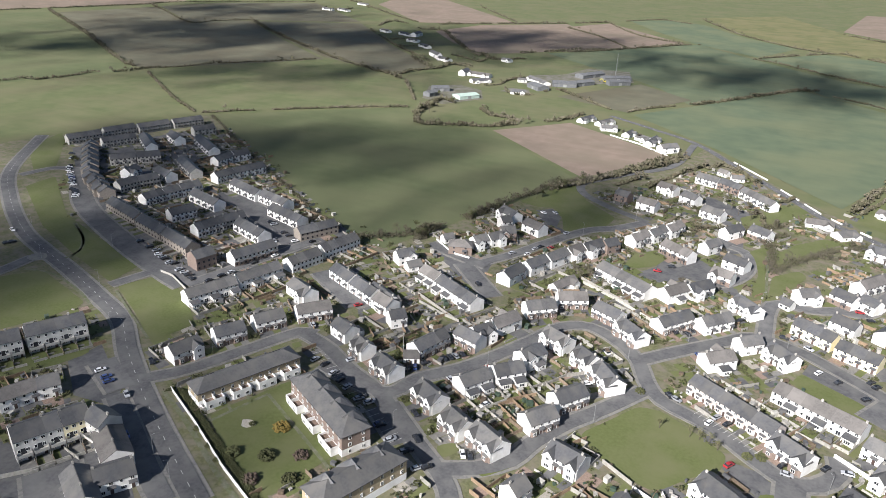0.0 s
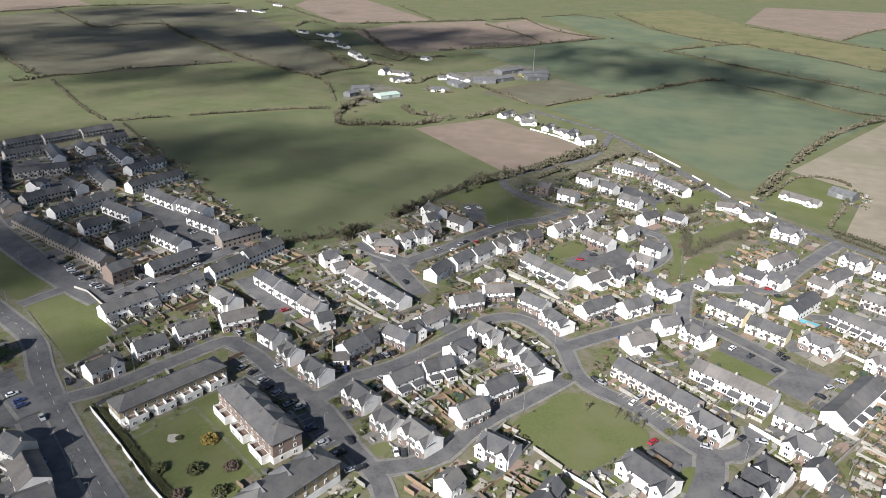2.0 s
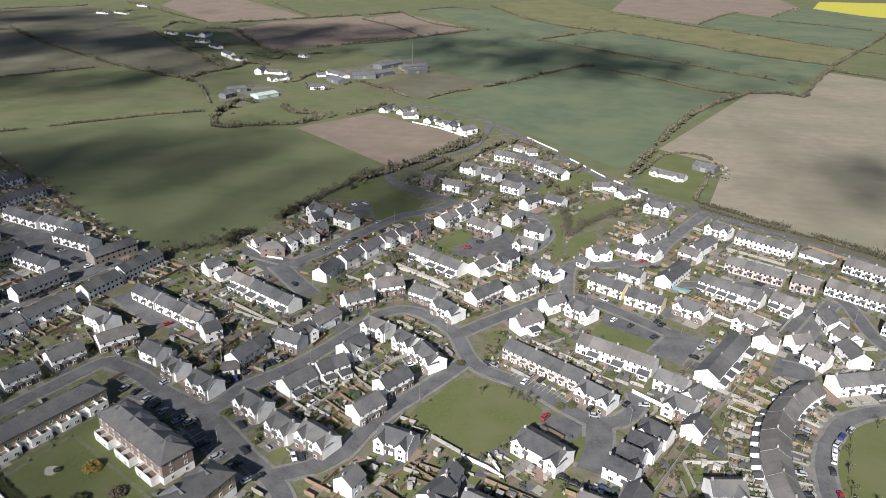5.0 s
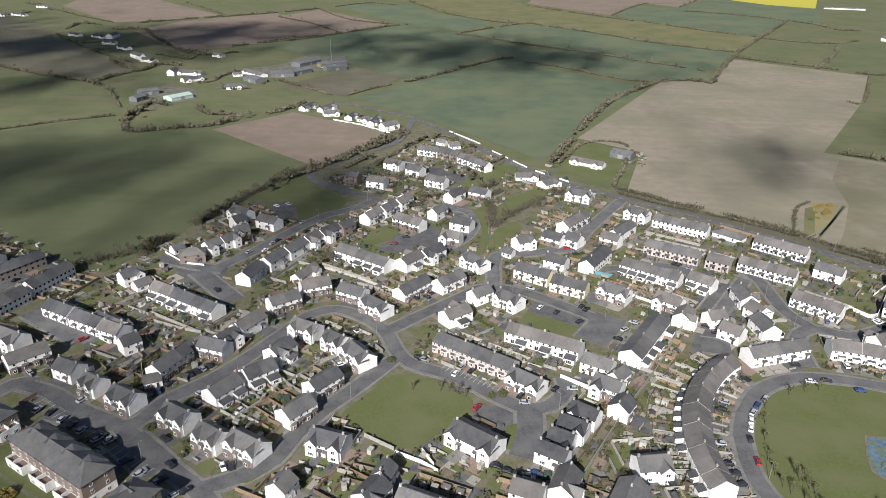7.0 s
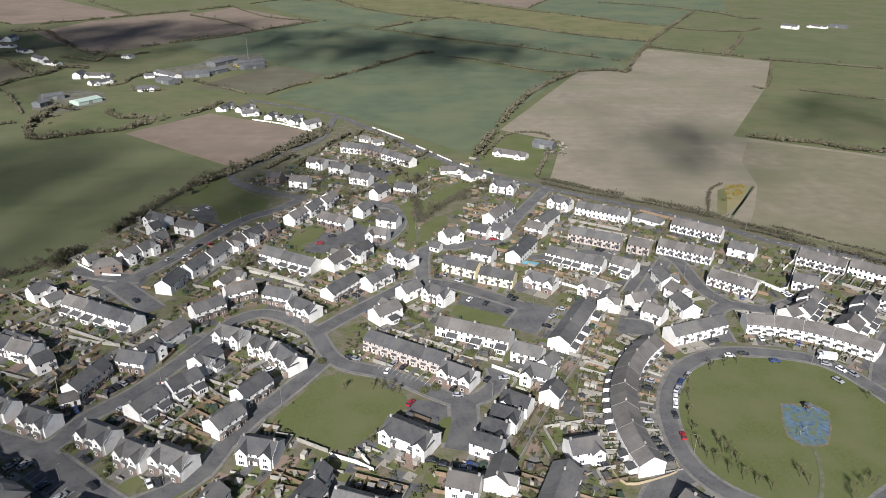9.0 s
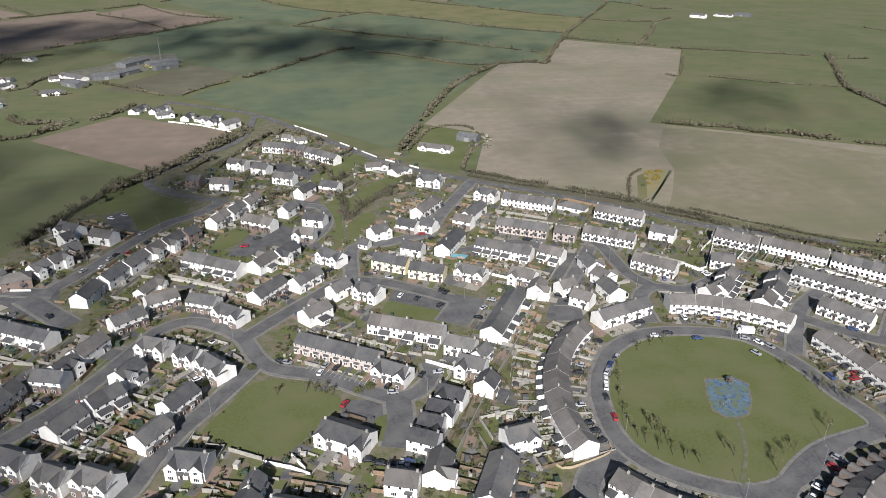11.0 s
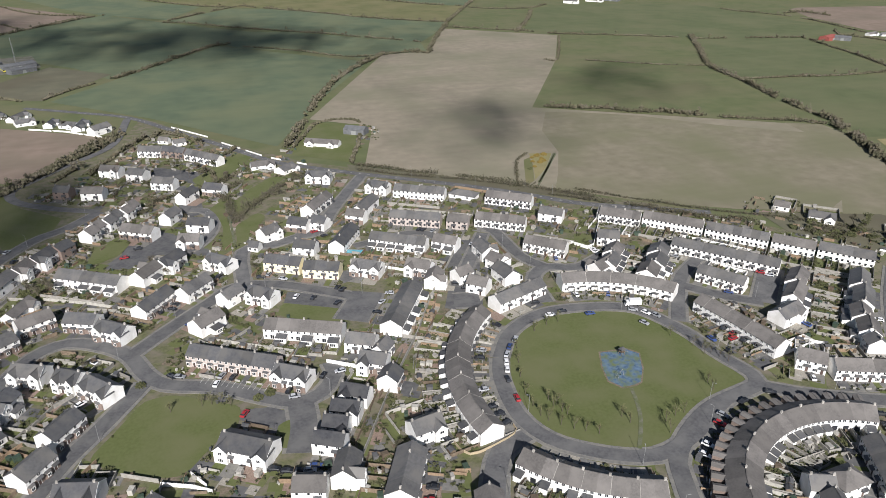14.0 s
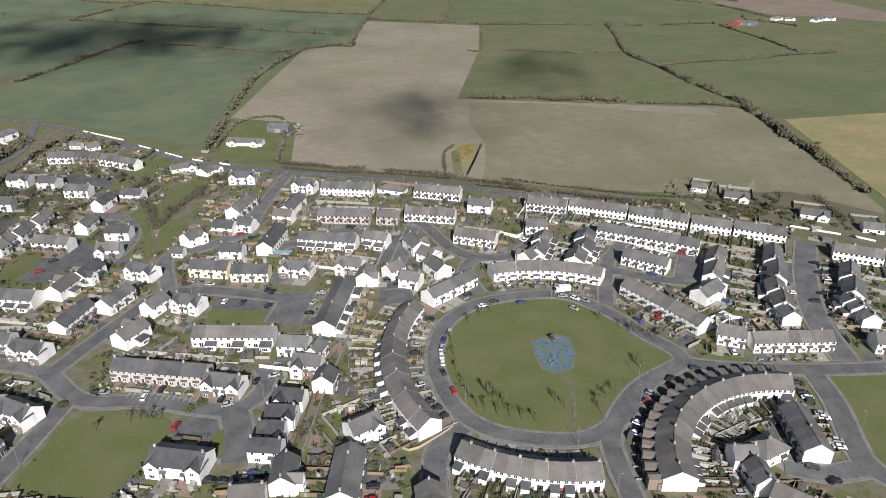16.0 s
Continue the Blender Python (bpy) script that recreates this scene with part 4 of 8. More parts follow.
def plots():
    """Patches of grass, earth, slabs and gravel, with stray fences, over the open ground between the houses."""
    spots = [(x, y) for x in range(-420, 330, 5) for y in range(60, 560, 5)]
    for gx, gy in spots:
        x, y = gx + rng.uniform(-1.5, 1.5), gy + rng.uniform(-1.5, 1.5)
        best = min(BLOCKS, key=lambda b: (b[0] - x) ** 2 + (b[1] - y) ** 2)
        if math.hypot(best[0] - x, best[1] - y) > max(best[3], best[4]) + 15 or blocked(x, y, 1.6) or any(inside(x, y, o) for o in OPEN):
            continue
        m = pose(x, y, 0.045, 0, 0, math.degrees(best[2]))
        w, d = round(rng.uniform(3.0, 6.4), 1), round(rng.uniform(3.0, 7.5), 1)
        roll = rng.random()
        yard(m, w, d, "lawn" if roll < 0.52 else "bare_earth" if roll < 0.66 else "paving" if roll < 0.72 else "gravel" if roll < 0.8 else "patio_red" if roll < 0.86 else "tarmac_dark")
        if rng.random() < 0.24:
            a, b = ((-w / 2, -d / 2), (w / 2, -d / 2)) if rng.random() < 0.35 else ((-w / 2, -d / 2), (-w / 2, d / 2))
            fence_run(None, m @ Vector((*a, 0)), m @ Vector((*b, 0)), rng.choice((1.1, 1.5, 1.7)), rng.choice(("fence", "fence_grey", "block", "fence_orange", "fence", "fence_orange")), "fence_panel")
        if rng.random() < 0.35:
            clutter(Vector((x + rng.gauss(0, 1), y + rng.gauss(0, 1), 0)))
        if rng.random() < 0.6:
            for _ in range(rng.randint(1, 4)):
                LEAVES.append((x + rng.gauss(0, 1.6), y + rng.gauss(0, 1.6), 0.0, rng.uniform(0.4, 1.1)))


def lay_yards():
    for mat, solids in FAR_FENCES.items():
        tagged(new("garden_fence", mesh("garden_fence", *join(*solids), [mat])), "low fences and walls between far back gardens", "fence", kind="stuff")
    for mat, solids in CLUTTER.items():
        tagged(new("garden_clutter", mesh("garden_clutter", *join(*solids), [mat])), "bins, benches and boxes standing in back gardens", "garden clutter", kind="stuff")
    words = {"paving": "grey concrete slab patios and drives beside the houses", "patio_red": "reddish brown paved patios and drives beside the houses", "gravel": "pale gravel yards beside the houses", "bare_earth": "dug brown earth beds in the gardens", "tarmac_dark": "patched dark tarmac yards beside the houses, those outside the crescent coloured for its shade", "lawn": "small clipped lawns of the back gardens"}
    for mat, solids in YARDS.items():
        tagged(new("garden_lawn" if mat == "lawn" else "patio", mesh("patio", *join(*solids), [mat])), words[mat], "lawn" if mat == "lawn" else "patio", kind="stuff")


SHED = []


def shed(m):
    if not SHED:
        s = tagged(new("garden_shed"), "small felt-roofed timber garden shed in a back garden", "shed", "garden sheds")
        part("wall", mesh("wall", *gabled(2.4, 1.9, 1.8, 2.3), ["fence"]), s)
        part("roof", mesh("roof", *pitched(2.4, 1.9, 1.8, 2.3, 0.12, 0.1, 0.06), ["slate_dark"]), s)
        part("door", mesh("door", *box(-0.4, -1.0, 0.05, 0.4, -0.94, 1.7), ["block"]), s)
        s.matrix_world = m
        SHED.append(s)
    else:
        copy_thing(SHED[0], m)


def boundary(height, mat, *points):
    """A long boundary wall with a coping, stepping along its line."""
    base = tagged(new("boundary_wall"), {"white": "long white painted boundary wall beside the road", "block": "long grey rendered boundary wall between two estates", "buff": "low buff brick wall curving round a corner garden"}[mat], "wall")
    for a, b in zip(points, points[1:]):
        fence_run(base, Vector((*a, 0)), Vector((*b, 0)), height, mat, "wall_run")


def parking_bays(x, y, yaw, count, pitch=2.6, length=4.8):
    solids = [box(i * pitch - 0.06, 0, 0.355, i * pitch + 0.06, length, 0.366) for i in range(count + 1)]
    m = pose(x, y, 0, 0, 0, yaw)
    v, f = join(*solids)
    tagged(new("parking_bay_lines", mesh("parking_bay_lines", [tuple(m @ Vector(q)) for q in v], f, ["line_paint"])), "worn white parking bay lines on tarmac", "road marking", kind="structure")


def playground(x, y):
    """Swings, a slide and a small climbing tower on the rubber surface."""
    base = tagged(new("swing_set"), "small steel swing frame on the playground", "swings")
    base.matrix_world = pose(x - 5, y - 4, 0.236, 0, 0, 30)
    for sx in (-1.8, 1.8):
        for sy in (-0.8, 0.8):
            v, f = [], []
            limb(v, f, Vector((sx, sy, 0)), Vector((sx, 0, 2.3)), 0.05, 0.05, 6)
            part("leg", mesh("leg", v, f, ["pole"]), base)
    v, f = [], []
    limb(v, f, Vector((-1.9, 0, 2.3)), Vector((1.9, 0, 2.3)), 0.05, 0.05, 6)
    part("top_bar", mesh("top_bar", v, f, ["pole"]), base)
    for sx in (-0.8, 0.8):
        part("seat", mesh("seat", *box(sx - 0.25, -0.1, 0.5, sx + 0.25, 0.1, 0.55), ["rubber"]), base)
    tower = tagged(new("climbing_frame"), "dark climbing tower with a slide on the playground", "climbing frame")
    tower.matrix_world = pose(x + 3.4, y + 8.6, 0.236, 0, 0, 15)
    for sx in (-0.8, 0.8):
        for sy in (-0.8, 0.8):
            part("post", mesh("post", *box(sx - 0.06, sy - 0.06, 0, sx + 0.06, sy + 0.06, 2.6), ["fence"]), tower)
    part("platform", mesh("platform", *box(-0.9, -0.9, 1.2, 0.9, 0.9, 1.32), ["fence"]), tower)
    part("roof", mesh("roof", *hipped(2.2, 2.0, 2.6, 3.4, 0.1), ["slate_dark"]), tower)
    part("slide", mesh("slide", [(0.9, -0.3, 1.3), (0.9, 0.3, 1.3), (3.4, 0.3, 0.15), (3.4, -0.3, 0.15), (0.9, -0.3, 1.2), (0.9, 0.3, 1.2), (3.4, 0.3, 0.05), (3.4, -0.3, 0.05)], [(0, 3, 2, 1), (4, 5, 6, 7), (0, 1, 5, 4), (1, 2, 6, 5), (2, 3, 7, 6), (3, 0, 4, 7)], ["pole"]), tower)


def pool(x, y, yaw):
    base = tagged(new("swimming_pool"), "small light blue swimming pool in a back garden", "pool")
    base.matrix_world = pose(x, y, 0, 0, 0, yaw)
    part("rim", mesh("rim", *join(box(-4.6, -2.6, 0, 4.6, -2.0, 0.5), box(-4.6, 2.0, 0, 4.6, 2.6, 0.5), box(-4.6, -2.0, 0, -4.0, 2.0, 0.5), box(4.0, -2.0, 0, 4.6, 2.0, 0.5)), ["paving"]), base)
    part("water", mesh("water", *box(-4.0, -2.0, 0, 4.0, 2.0, 0.42), ["water"]), base)


def digger(x, y, yaw):
    base = tagged(new("excavator"), "yellow tracked excavator parked in the farmyard", "excavator")
    base.matrix_world = pose(x, y, 0, 0, 0, yaw)
    for s in (-1, 1):
        part("track", mesh("track", [(px, s * 1.2 + d, pz) for d in (-0.3, 0.3) for px, pz in ((-2, 0.3), (-1.6, 0), (1.6, 0), (2, 0.3), (1.7, 0.9), (-1.7, 0.9))], [(5, 4, 3, 2, 1, 0), (6, 7, 8, 9, 10, 11)] + [(i, (i + 1) % 6, 6 + (i + 1) % 6, 6 + i) for i in range(6)], ["rubber"]), base)
    part("body", mesh("body", *join(box(-2.2, -1.4, 0.9, 1.2, 1.4, 2.2), box(-2.2, -1.2, 2.2, -0.4, 1.2, 2.5)), ["yellow"]), base)
    part("cab", mesh("cab", *box(0.0, 0.3, 2.2, 1.4, 1.4, 3.3), ["glass"]), base)
    for name, a, b in (("boom", (1.0, -0.3, 1.8), (4.2, -0.3, 5.0)), ("dipper", (4.2, -0.3, 5.0), (6.6, -0.3, 2.0))):
        v, f = [], []
        limb(v, f, Vector(a), Vector(b), 0.4, 0.28, 4)
        part(name, mesh(name, v, f, ["yellow"]), base)
    part("bucket", mesh("bucket", *box(6.1, -0.8, 0.9, 7.0, 0.2, 2.0), ["rubber"]), base)


def mast(x, y):
    base = tagged(new("radio_mast"), "tall thin steel mast beside the farmyard", "mast")
    base.matrix_world = pose(x, y, 0)
    for k in range(3):
        a = 2 * math.pi * k / 3
        v, f = [], []
        limb(v, f, Vector((0.6 * math.cos(a), 0.6 * math.sin(a), 0)), Vector((0.15 * math.cos(a), 0.15 * math.sin(a), 30)), 0.14, 0.1, 5)
        part("leg", mesh("leg", v, f, ["pole"]), base)
    v, f = [], []
    for k in range(20):
        a, b = 2 * math.pi * (k % 3) / 3, 2 * math.pi * ((k + 1) % 3) / 3
        r, q = 0.6 - 0.0225 * k, 0.6 - 0.0225 * (k + 1)
        limb(v, f, Vector((r * math.cos(a), r * math.sin(a), 1.5 * k)), Vector((q * math.cos(b), q * math.sin(b), 1.5 * k + 1.5)), 0.05, 0.05, 3)
    part("lattice", mesh("lattice", v, f, ["pole"]), base)


# ---- green things ----
def clump(verts, faces, x, y, z, r, tall, rnd):
    """A ragged leaf clump: six corners and eight facets, pulled about."""
    k = len(verts)
    for dx, dy, dz in ((1, 0, 0), (0, 1, 0), (-1, 0, 0), (0, -1, 0), (0, 0, 1), (0, 0, -1)):
        s = r * rnd.uniform(0.6, 1.35)
        verts.append((x + dx * s + rnd.uniform(-0.3, 0.3) * r, y + dy * s + rnd.uniform(-0.3, 0.3) * r, max(-0.05, z + dz * s * tall)))
    faces.extend((k + a, k + b, k + c) for a, b, c in ((0, 1, 4), (1, 2, 4), (2, 3, 4), (3, 0, 4), (1, 0, 5), (2, 1, 5), (3, 2, 5), (0, 3, 5)))


def spray(verts, faces, x, y, z, r, rnd):
    """Eight thin bare twigs spreading up and out from one place."""
    for _ in range(8):
        d = Vector((rnd.gauss(0, 0.7), rnd.gauss(0, 0.7), rnd.uniform(-0.1, 1.2))).normalized() * r * rnd.uniform(0.8, 1.7)
        u = d.orthogonal().normalized() * r * 0.11
        k = len(verts)
        verts.extend([(x - d.x * 0.4 - u.x, y - d.y * 0.4 - u.y, max(0, z - d.z * 0.4)), (x - d.x * 0.4 + u.x, y - d.y * 0.4 + u.y, max(0, z - d.z * 0.4)), (x + d.x, y + d.y, max(0.05, z + d.z))])
        faces.append((k, k + 1, k + 2))


def hedge(height, *points, wood=0.0):
    """A ragged hedge of leafy and bare clumps along the line, with gaps; wood says how often a bare tree stands in it."""
    rnd = random.Random(len(points) * 31 + int(points[0][0]))
    verts, faces, index = [], [], []
    nearest = min(math.hypot(*q) for q in points)
    far = nearest > 450
    line = smooth(points, 3.0 if nearest < 800 else 5.0)
    broad = 1.5 if height > 3.9 else 0.6

    def tuft(x, y, z, r, tall, bare):
        if not far and rnd.random() < bare + 0.25:
            spray(verts, faces, x, y, z, r * 1.6, rnd)
            index.extend([1] * 8)
            return
        clump(verts, faces, x, y, z, r if far else r * 0.8, tall, rnd)
        index.extend([1 if far and rnd.random() < bare else 0] * 8)
    for a, b in zip(line, line[1:]):
        grow = 0.45 + 1.1 * max(0, 0.5 + noise.noise(Vector((a.x * 0.05, a.y * 0.05, 3)))) * (1.6 if rnd.random() < 0.1 else 1)
        bare = 0.35 + 0.9 * max(-0.3, noise.noise(Vector((a.x * 0.02, a.y * 0.02, 5))))
        if rnd.random() < wood * (0.2 if far else 0.13):
            size, x, y = rnd.uniform(0.75, 1.3), a.x + rnd.gauss(0, 1.2), a.y + rnd.gauss(0, 1.2)
            limb(verts, faces, Vector((x, y, -0.1)), Vector((x, y, 3.2 * size)), 0.22, 0.14, 4)
            index.extend([1] * 4)
            for _ in range(12 if far else 60):
                d = Vector((rnd.gauss(0, 1), rnd.gauss(0, 1), rnd.gauss(0, 0.8))).normalized() * rnd.uniform(0.4, 1.0) * 2.3 * size
                tuft(x + d.x, y + d.y, 4.0 * size + d.z, rnd.uniform(0.5, 1.0) if far else rnd.uniform(0.3, 0.55), 1.0, 1.0 if size > 0.9 else 0.3)
        if noise.noise(Vector((a.x * 0.03, a.y * 0.03, 9))) > 0.42:
            continue
        n = (12 if far else 40) if broad > 1 else 8 if far else 20
        for _ in range(n):
            q = a.lerp(b, rnd.random())
            h = height * grow * rnd.uniform(0.25, 1.0)
            r = rnd.uniform(0.7, 1.3) if far else rnd.uniform(0.26, 0.62)
            tuft(q.x + rnd.gauss(0, broad), q.y + rnd.gauss(0, broad), h * 0.62, r, 1.2, bare)
    tagged(new("hedge", mesh("hedge", verts, faces, ["hedge", "twig"], index)), "ragged field hedge of bare twigs and dark leaves" + (" with small bare trees" if wood > 0.25 else ""), "hedge", kind="stuff")


def limb(verts, faces, a, b, ra, rb, sides=4):
    d = (b - a).normalized()
    u = d.orthogonal().normalized()
    w = d.cross(u)
    k = len(verts)
    for p, r in ((a, ra), (b, rb)):
        for i in range(sides):
            t = 2 * math.pi * i / sides
            verts.append(tuple(p + (u * math.cos(t) + w * math.sin(t)) * r))
    faces.extend((k + i, k + (i + 1) % sides, k + sides + (i + 1) % sides, k + sides + i) for i in range(sides))


def branches(height, rnd, depth, spread=0.75):
    """Trunk and limbs; returns the mesh data and the tips."""
    verts, faces, tips = [], [], []

    def grow(a, d, length, r, level):
        b = a + d * length
        limb(verts, faces, a, b, r, r * 0.6, 5 if level == 0 else 3)
        if level == depth:
            tips.append(b)
            return
        for i in range(4 if level == 0 else 3):
            side = Vector((rnd.gauss(0, 1), rnd.gauss(0, 1), rnd.gauss(0.3, 0.4))).normalized()
            grow(a + d * length * rnd.uniform(0.55, 1.0), (d * 0.9 + side * spread).normalized(), length * rnd.uniform(0.5, 0.72), r * 0.5, level + 1)
    grow(Vector((0, 0, -0.1)), Vector((0, 0, 1)), height * 0.45, height * 0.022, 0)
    return verts, faces, tips


TREES = {}


def tree(height, x, y):
    kind = int(abs(x * 3 + y)) % 3
    if kind not in TREES:
        rnd = random.Random(40 + kind)
        v, f, tips = branches(6.0, rnd, 3, 0.6 + 0.1 * kind)
        base = tagged(new("tree"), "small evergreen tree with dark ragged leaves" if kind == 2 else "small bare broadleaf tree with grey-brown twigs", "tree")
        part("trunk", mesh("trunk", v, f, ["bark"]), base)
        lv, lf = [], []
        for p in tips:
            for _ in range(4):
                q = (p.x + rnd.gauss(0, 0.35), p.y + rnd.gauss(0, 0.35), p.z + rnd.gauss(0, 0.3))
                if kind == 2:
                    clump(lv, lf, *q, rnd.uniform(0.14, 0.34), 0.8, rnd)
                else:
                    spray(lv, lf, *q, rnd.uniform(0.3, 0.55), rnd)
        part("crown", mesh("crown", lv, lf, ["leaf" if kind == 2 else "twig"]), base)
        TREES[kind] = base
        base.matrix_world = pose(x, y, 0)
    else:
        copy_thing(TREES[kind], pose(x, y, 0, 0, 0, (x * 37) % 360) @ Matrix.Scale(height / 6.0, 4))


def sapling(x, y):
    kind = "bare%d" % (int(abs(x * 5 + y)) % 3)
    if kind not in TREES:
        rnd = random.Random(len(TREES) + 60)
        v, f, tips = branches(5.4, rnd, 3, 0.42)
        base = tagged(new("sapling"), "bare young tree planted in the mown green", "tree", "saplings on the green")
        part("trunk", mesh("trunk", v, f, ["bark"]), base)
        tv, tf = [], []
        for p in tips:
            for _ in range(2):
                spray(tv, tf, p.x + rnd.gauss(0, 0.3), p.y + rnd.gauss(0, 0.3), p.z + rnd.gauss(0, 0.5), rnd.uniform(0.22, 0.36), rnd)
        part("branch_spray", mesh("branch_spray", tv, tf, ["willow"]), base)
        TREES[kind] = base
        base.matrix_world = pose(x, y, 0.15)
    else:
        copy_thing(TREES[kind], pose(x, y, 0.15, 0, 0, (x * 53) % 360))


def shrub(size, x, y, mat="leaf"):
    rnd = random.Random(int(x * 7 + y))
    v, f = [], []
    for _ in range(150):
        d = Vector((rnd.gauss(0, 1), rnd.gauss(0, 1), abs(rnd.gauss(0, 0.8)))).normalized() * rnd.uniform(0.55, 0.95) * size
        clump(v, f, x + d.x, y + d.y, 0.3 + d.z * 0.75, size * rnd.uniform(0.10, 0.20), 0.9, rnd)
    tagged(new("bush", mesh("bush", v, f, [mat])), {"leaf": "rounded evergreen garden bush with ragged outline", "leaf_gold": "golden yellow flowering bush on the courtyard lawn", "leaf_dusk": "dusky reddish round bush on the courtyard lawn"}[mat], "bush")


def bushes():
    rnd = random.Random(5)
    v, f = [], []
    for x, y, z, size in LEAVES:
        if blocked(x, y, 0.3):
            continue
        for _ in range(9):
            clump(v, f, x + rnd.gauss(0, 0.45) * size, y + rnd.gauss(0, 0.45) * size, 0.2 + abs(rnd.gauss(0, 0.5)) * size, size * rnd.uniform(0.25, 0.45), 0.9, rnd)
    tagged(new("garden_planting", mesh("garden_planting", v, f, ["leaf"])), "low shrubs scattered through the back gardens", "bushes", kind="stuff")


# ---- vehicles and street furniture ----
CARS = {}


PARKED = []


def car(colour, x, y, yaw):
    z = 0.3
    PARKED.append((x, y))
    if colour not in CARS:
        base = tagged(new("car"), {"black": "dark grey hatchback parked beside the road", "silver": "silver saloon car parked beside the road", "white": "white hatchback parked beside the road", "red": "red hatchback parked in the estate", "blue": "blue hatchback parked in the estate"}[colour], "car", "parked cars")
        bm = bmesh.new()
        side = [(-2.05, 0.3), (-2.1, 0.75), (-1.95, 0.95), (-1.5, 1.0), (0.9, 0.95), (1.9, 0.8), (2.1, 0.6), (2.08, 0.3)]
        rings = [[bm.verts.new((px, s * (0.84 if 0.4 < pz else 0.8), pz)) for px, pz in side] for s in (-1, 1)]
        bm.faces.new(rings[0])
        bm.faces.new(rings[1][::-1])
        for i in range(len(side)):
            j = (i + 1) % len(side)
            bm.faces.new((rings[0][j], rings[0][i], rings[1][i], rings[1][j]))
        bmesh.ops.recalc_face_normals(bm, faces=bm.faces[:])
        bmesh.ops.bevel(bm, geom=bm.edges[:], offset=0.06, segments=1, affect="EDGES")
        me = bpy.data.meshes.new("body")
        bm.to_mesh(me)
        bm.free()
        me.materials.append(M["paint_" + colour])
        part("body", me, base)
        v = [(-1.7, -0.76, 0.96), (1.0, -0.76, 0.94), (1.0, 0.76, 0.94), (-1.7, 0.76, 0.96), (-1.35, -0.6, 1.42), (0.3, -0.6, 1.42), (0.3, 0.6, 1.42), (-1.35, 0.6, 1.42)]
        part("glasshouse", mesh("glasshouse", v, box(0, 0, 0, 1, 1, 1)[1], ["glass"]), base)
        part("roof", mesh("roof", *box(-1.32, -0.6, 1.41, 0.28, 0.6, 1.47), ["paint_" + colour]), base)
        wheels = []
        for wx in (-1.3, 1.3):
            for wy in (-0.78, 0.78):
                v = [(wx + 0.32 * math.cos(t * math.pi / 5), wy + sy, 0.32 + 0.32 * math.sin(t * math.pi / 5)) for sy in (-0.1, 0.1) for t in range(10)]
                wheels.append((v, [tuple(range(9, -1, -1)), tuple(range(10, 20))] + [(t, (t + 1) % 10, 10 + (t + 1) % 10, 10 + t) for t in range(10)]))
        tagged(part("wheel_set", kept(("wheel",), lambda: mesh("wheel_set", *join(*wheels), ["rubber"])), base), kind="stuff")
        base.matrix_world = pose(x, y, z, 0, 0, yaw)
        CARS[colour] = base
    else:
        copy_thing(CARS[colour], pose(x, y, z, 0, 0, yaw))


def truck(x, y, yaw):
    base = tagged(new("box_truck"), "white box truck parked beside the oval green", "truck")
    base.matrix_world = pose(x, y, 0.3, 0, 0, yaw)
    part("cargo_box", mesh("cargo_box", *box(-3.4, -1.15, 0.9, 1.9, 1.15, 3.3), ["paint_white"]), base)
    part("cab", mesh("cab", [(2.0, -1.05, 0.5), (3.7, -1.05, 0.5), (3.7, 1.05, 0.5), (2.0, 1.05, 0.5), (2.0, -1.0, 2.5), (3.1, -1.0, 2.5), (3.1, 1.0, 2.5), (2.0, 1.0, 2.5)], box(0, 0, 0, 1, 1, 1)[1], ["paint_white"]), base)
    part("windscreen", mesh("windscreen", *box(3.2, -0.85, 1.5, 3.5, 0.85, 2.2), ["glass"]), base)
    part("chassis", mesh("chassis", *box(-3.3, -0.7, 0.5, 2.2, 0.7, 0.9), ["rubber"]), base)
    for wx in (-2.2, 2.8):
        for wy in (-0.95, 0.95):
            v = [(wx + 0.45 * math.cos(t * math.pi / 6), wy + sy, 0.45 + 0.45 * math.sin(t * math.pi / 6)) for sy in (-0.15, 0.15) for t in range(12)]
            part("wheel", mesh("wheel", v, [tuple(range(11, -1, -1)), tuple(range(12, 24))] + [(t, (t + 1) % 12, 12 + (t + 1) % 12, 12 + t) for t in range(12)], ["rubber"]), base)


LAMP = []


def street_lamp(x, y, yaw):
    if not LAMP:
        base = tagged(new("street_lamp"), "tall galvanised street lamp beside the footpath", "street lamp", "street lamps")
        v, f = [], []
        limb(v, f, Vector((0, 0, 0)), Vector((0, 0, 7.4)), 0.07, 0.045, 8)
        limb(v, f, Vector((0, 0, 7.3)), Vector((0.9, 0, 7.6)), 0.04, 0.035, 6)
        part("pole", mesh("pole", v, f, ["pole"]), base)
        part("lantern", mesh("lantern", *box(0.75, -0.11, 7.54, 1.25, 0.11, 7.66), ["pole"]), base)
        base.matrix_world = pose(x, y, 0.1, 0, 0, yaw)
        LAMP.append(base)
    else:
        copy_thing(LAMP[0], pose(x, y, 0.1, 0, 0, yaw))


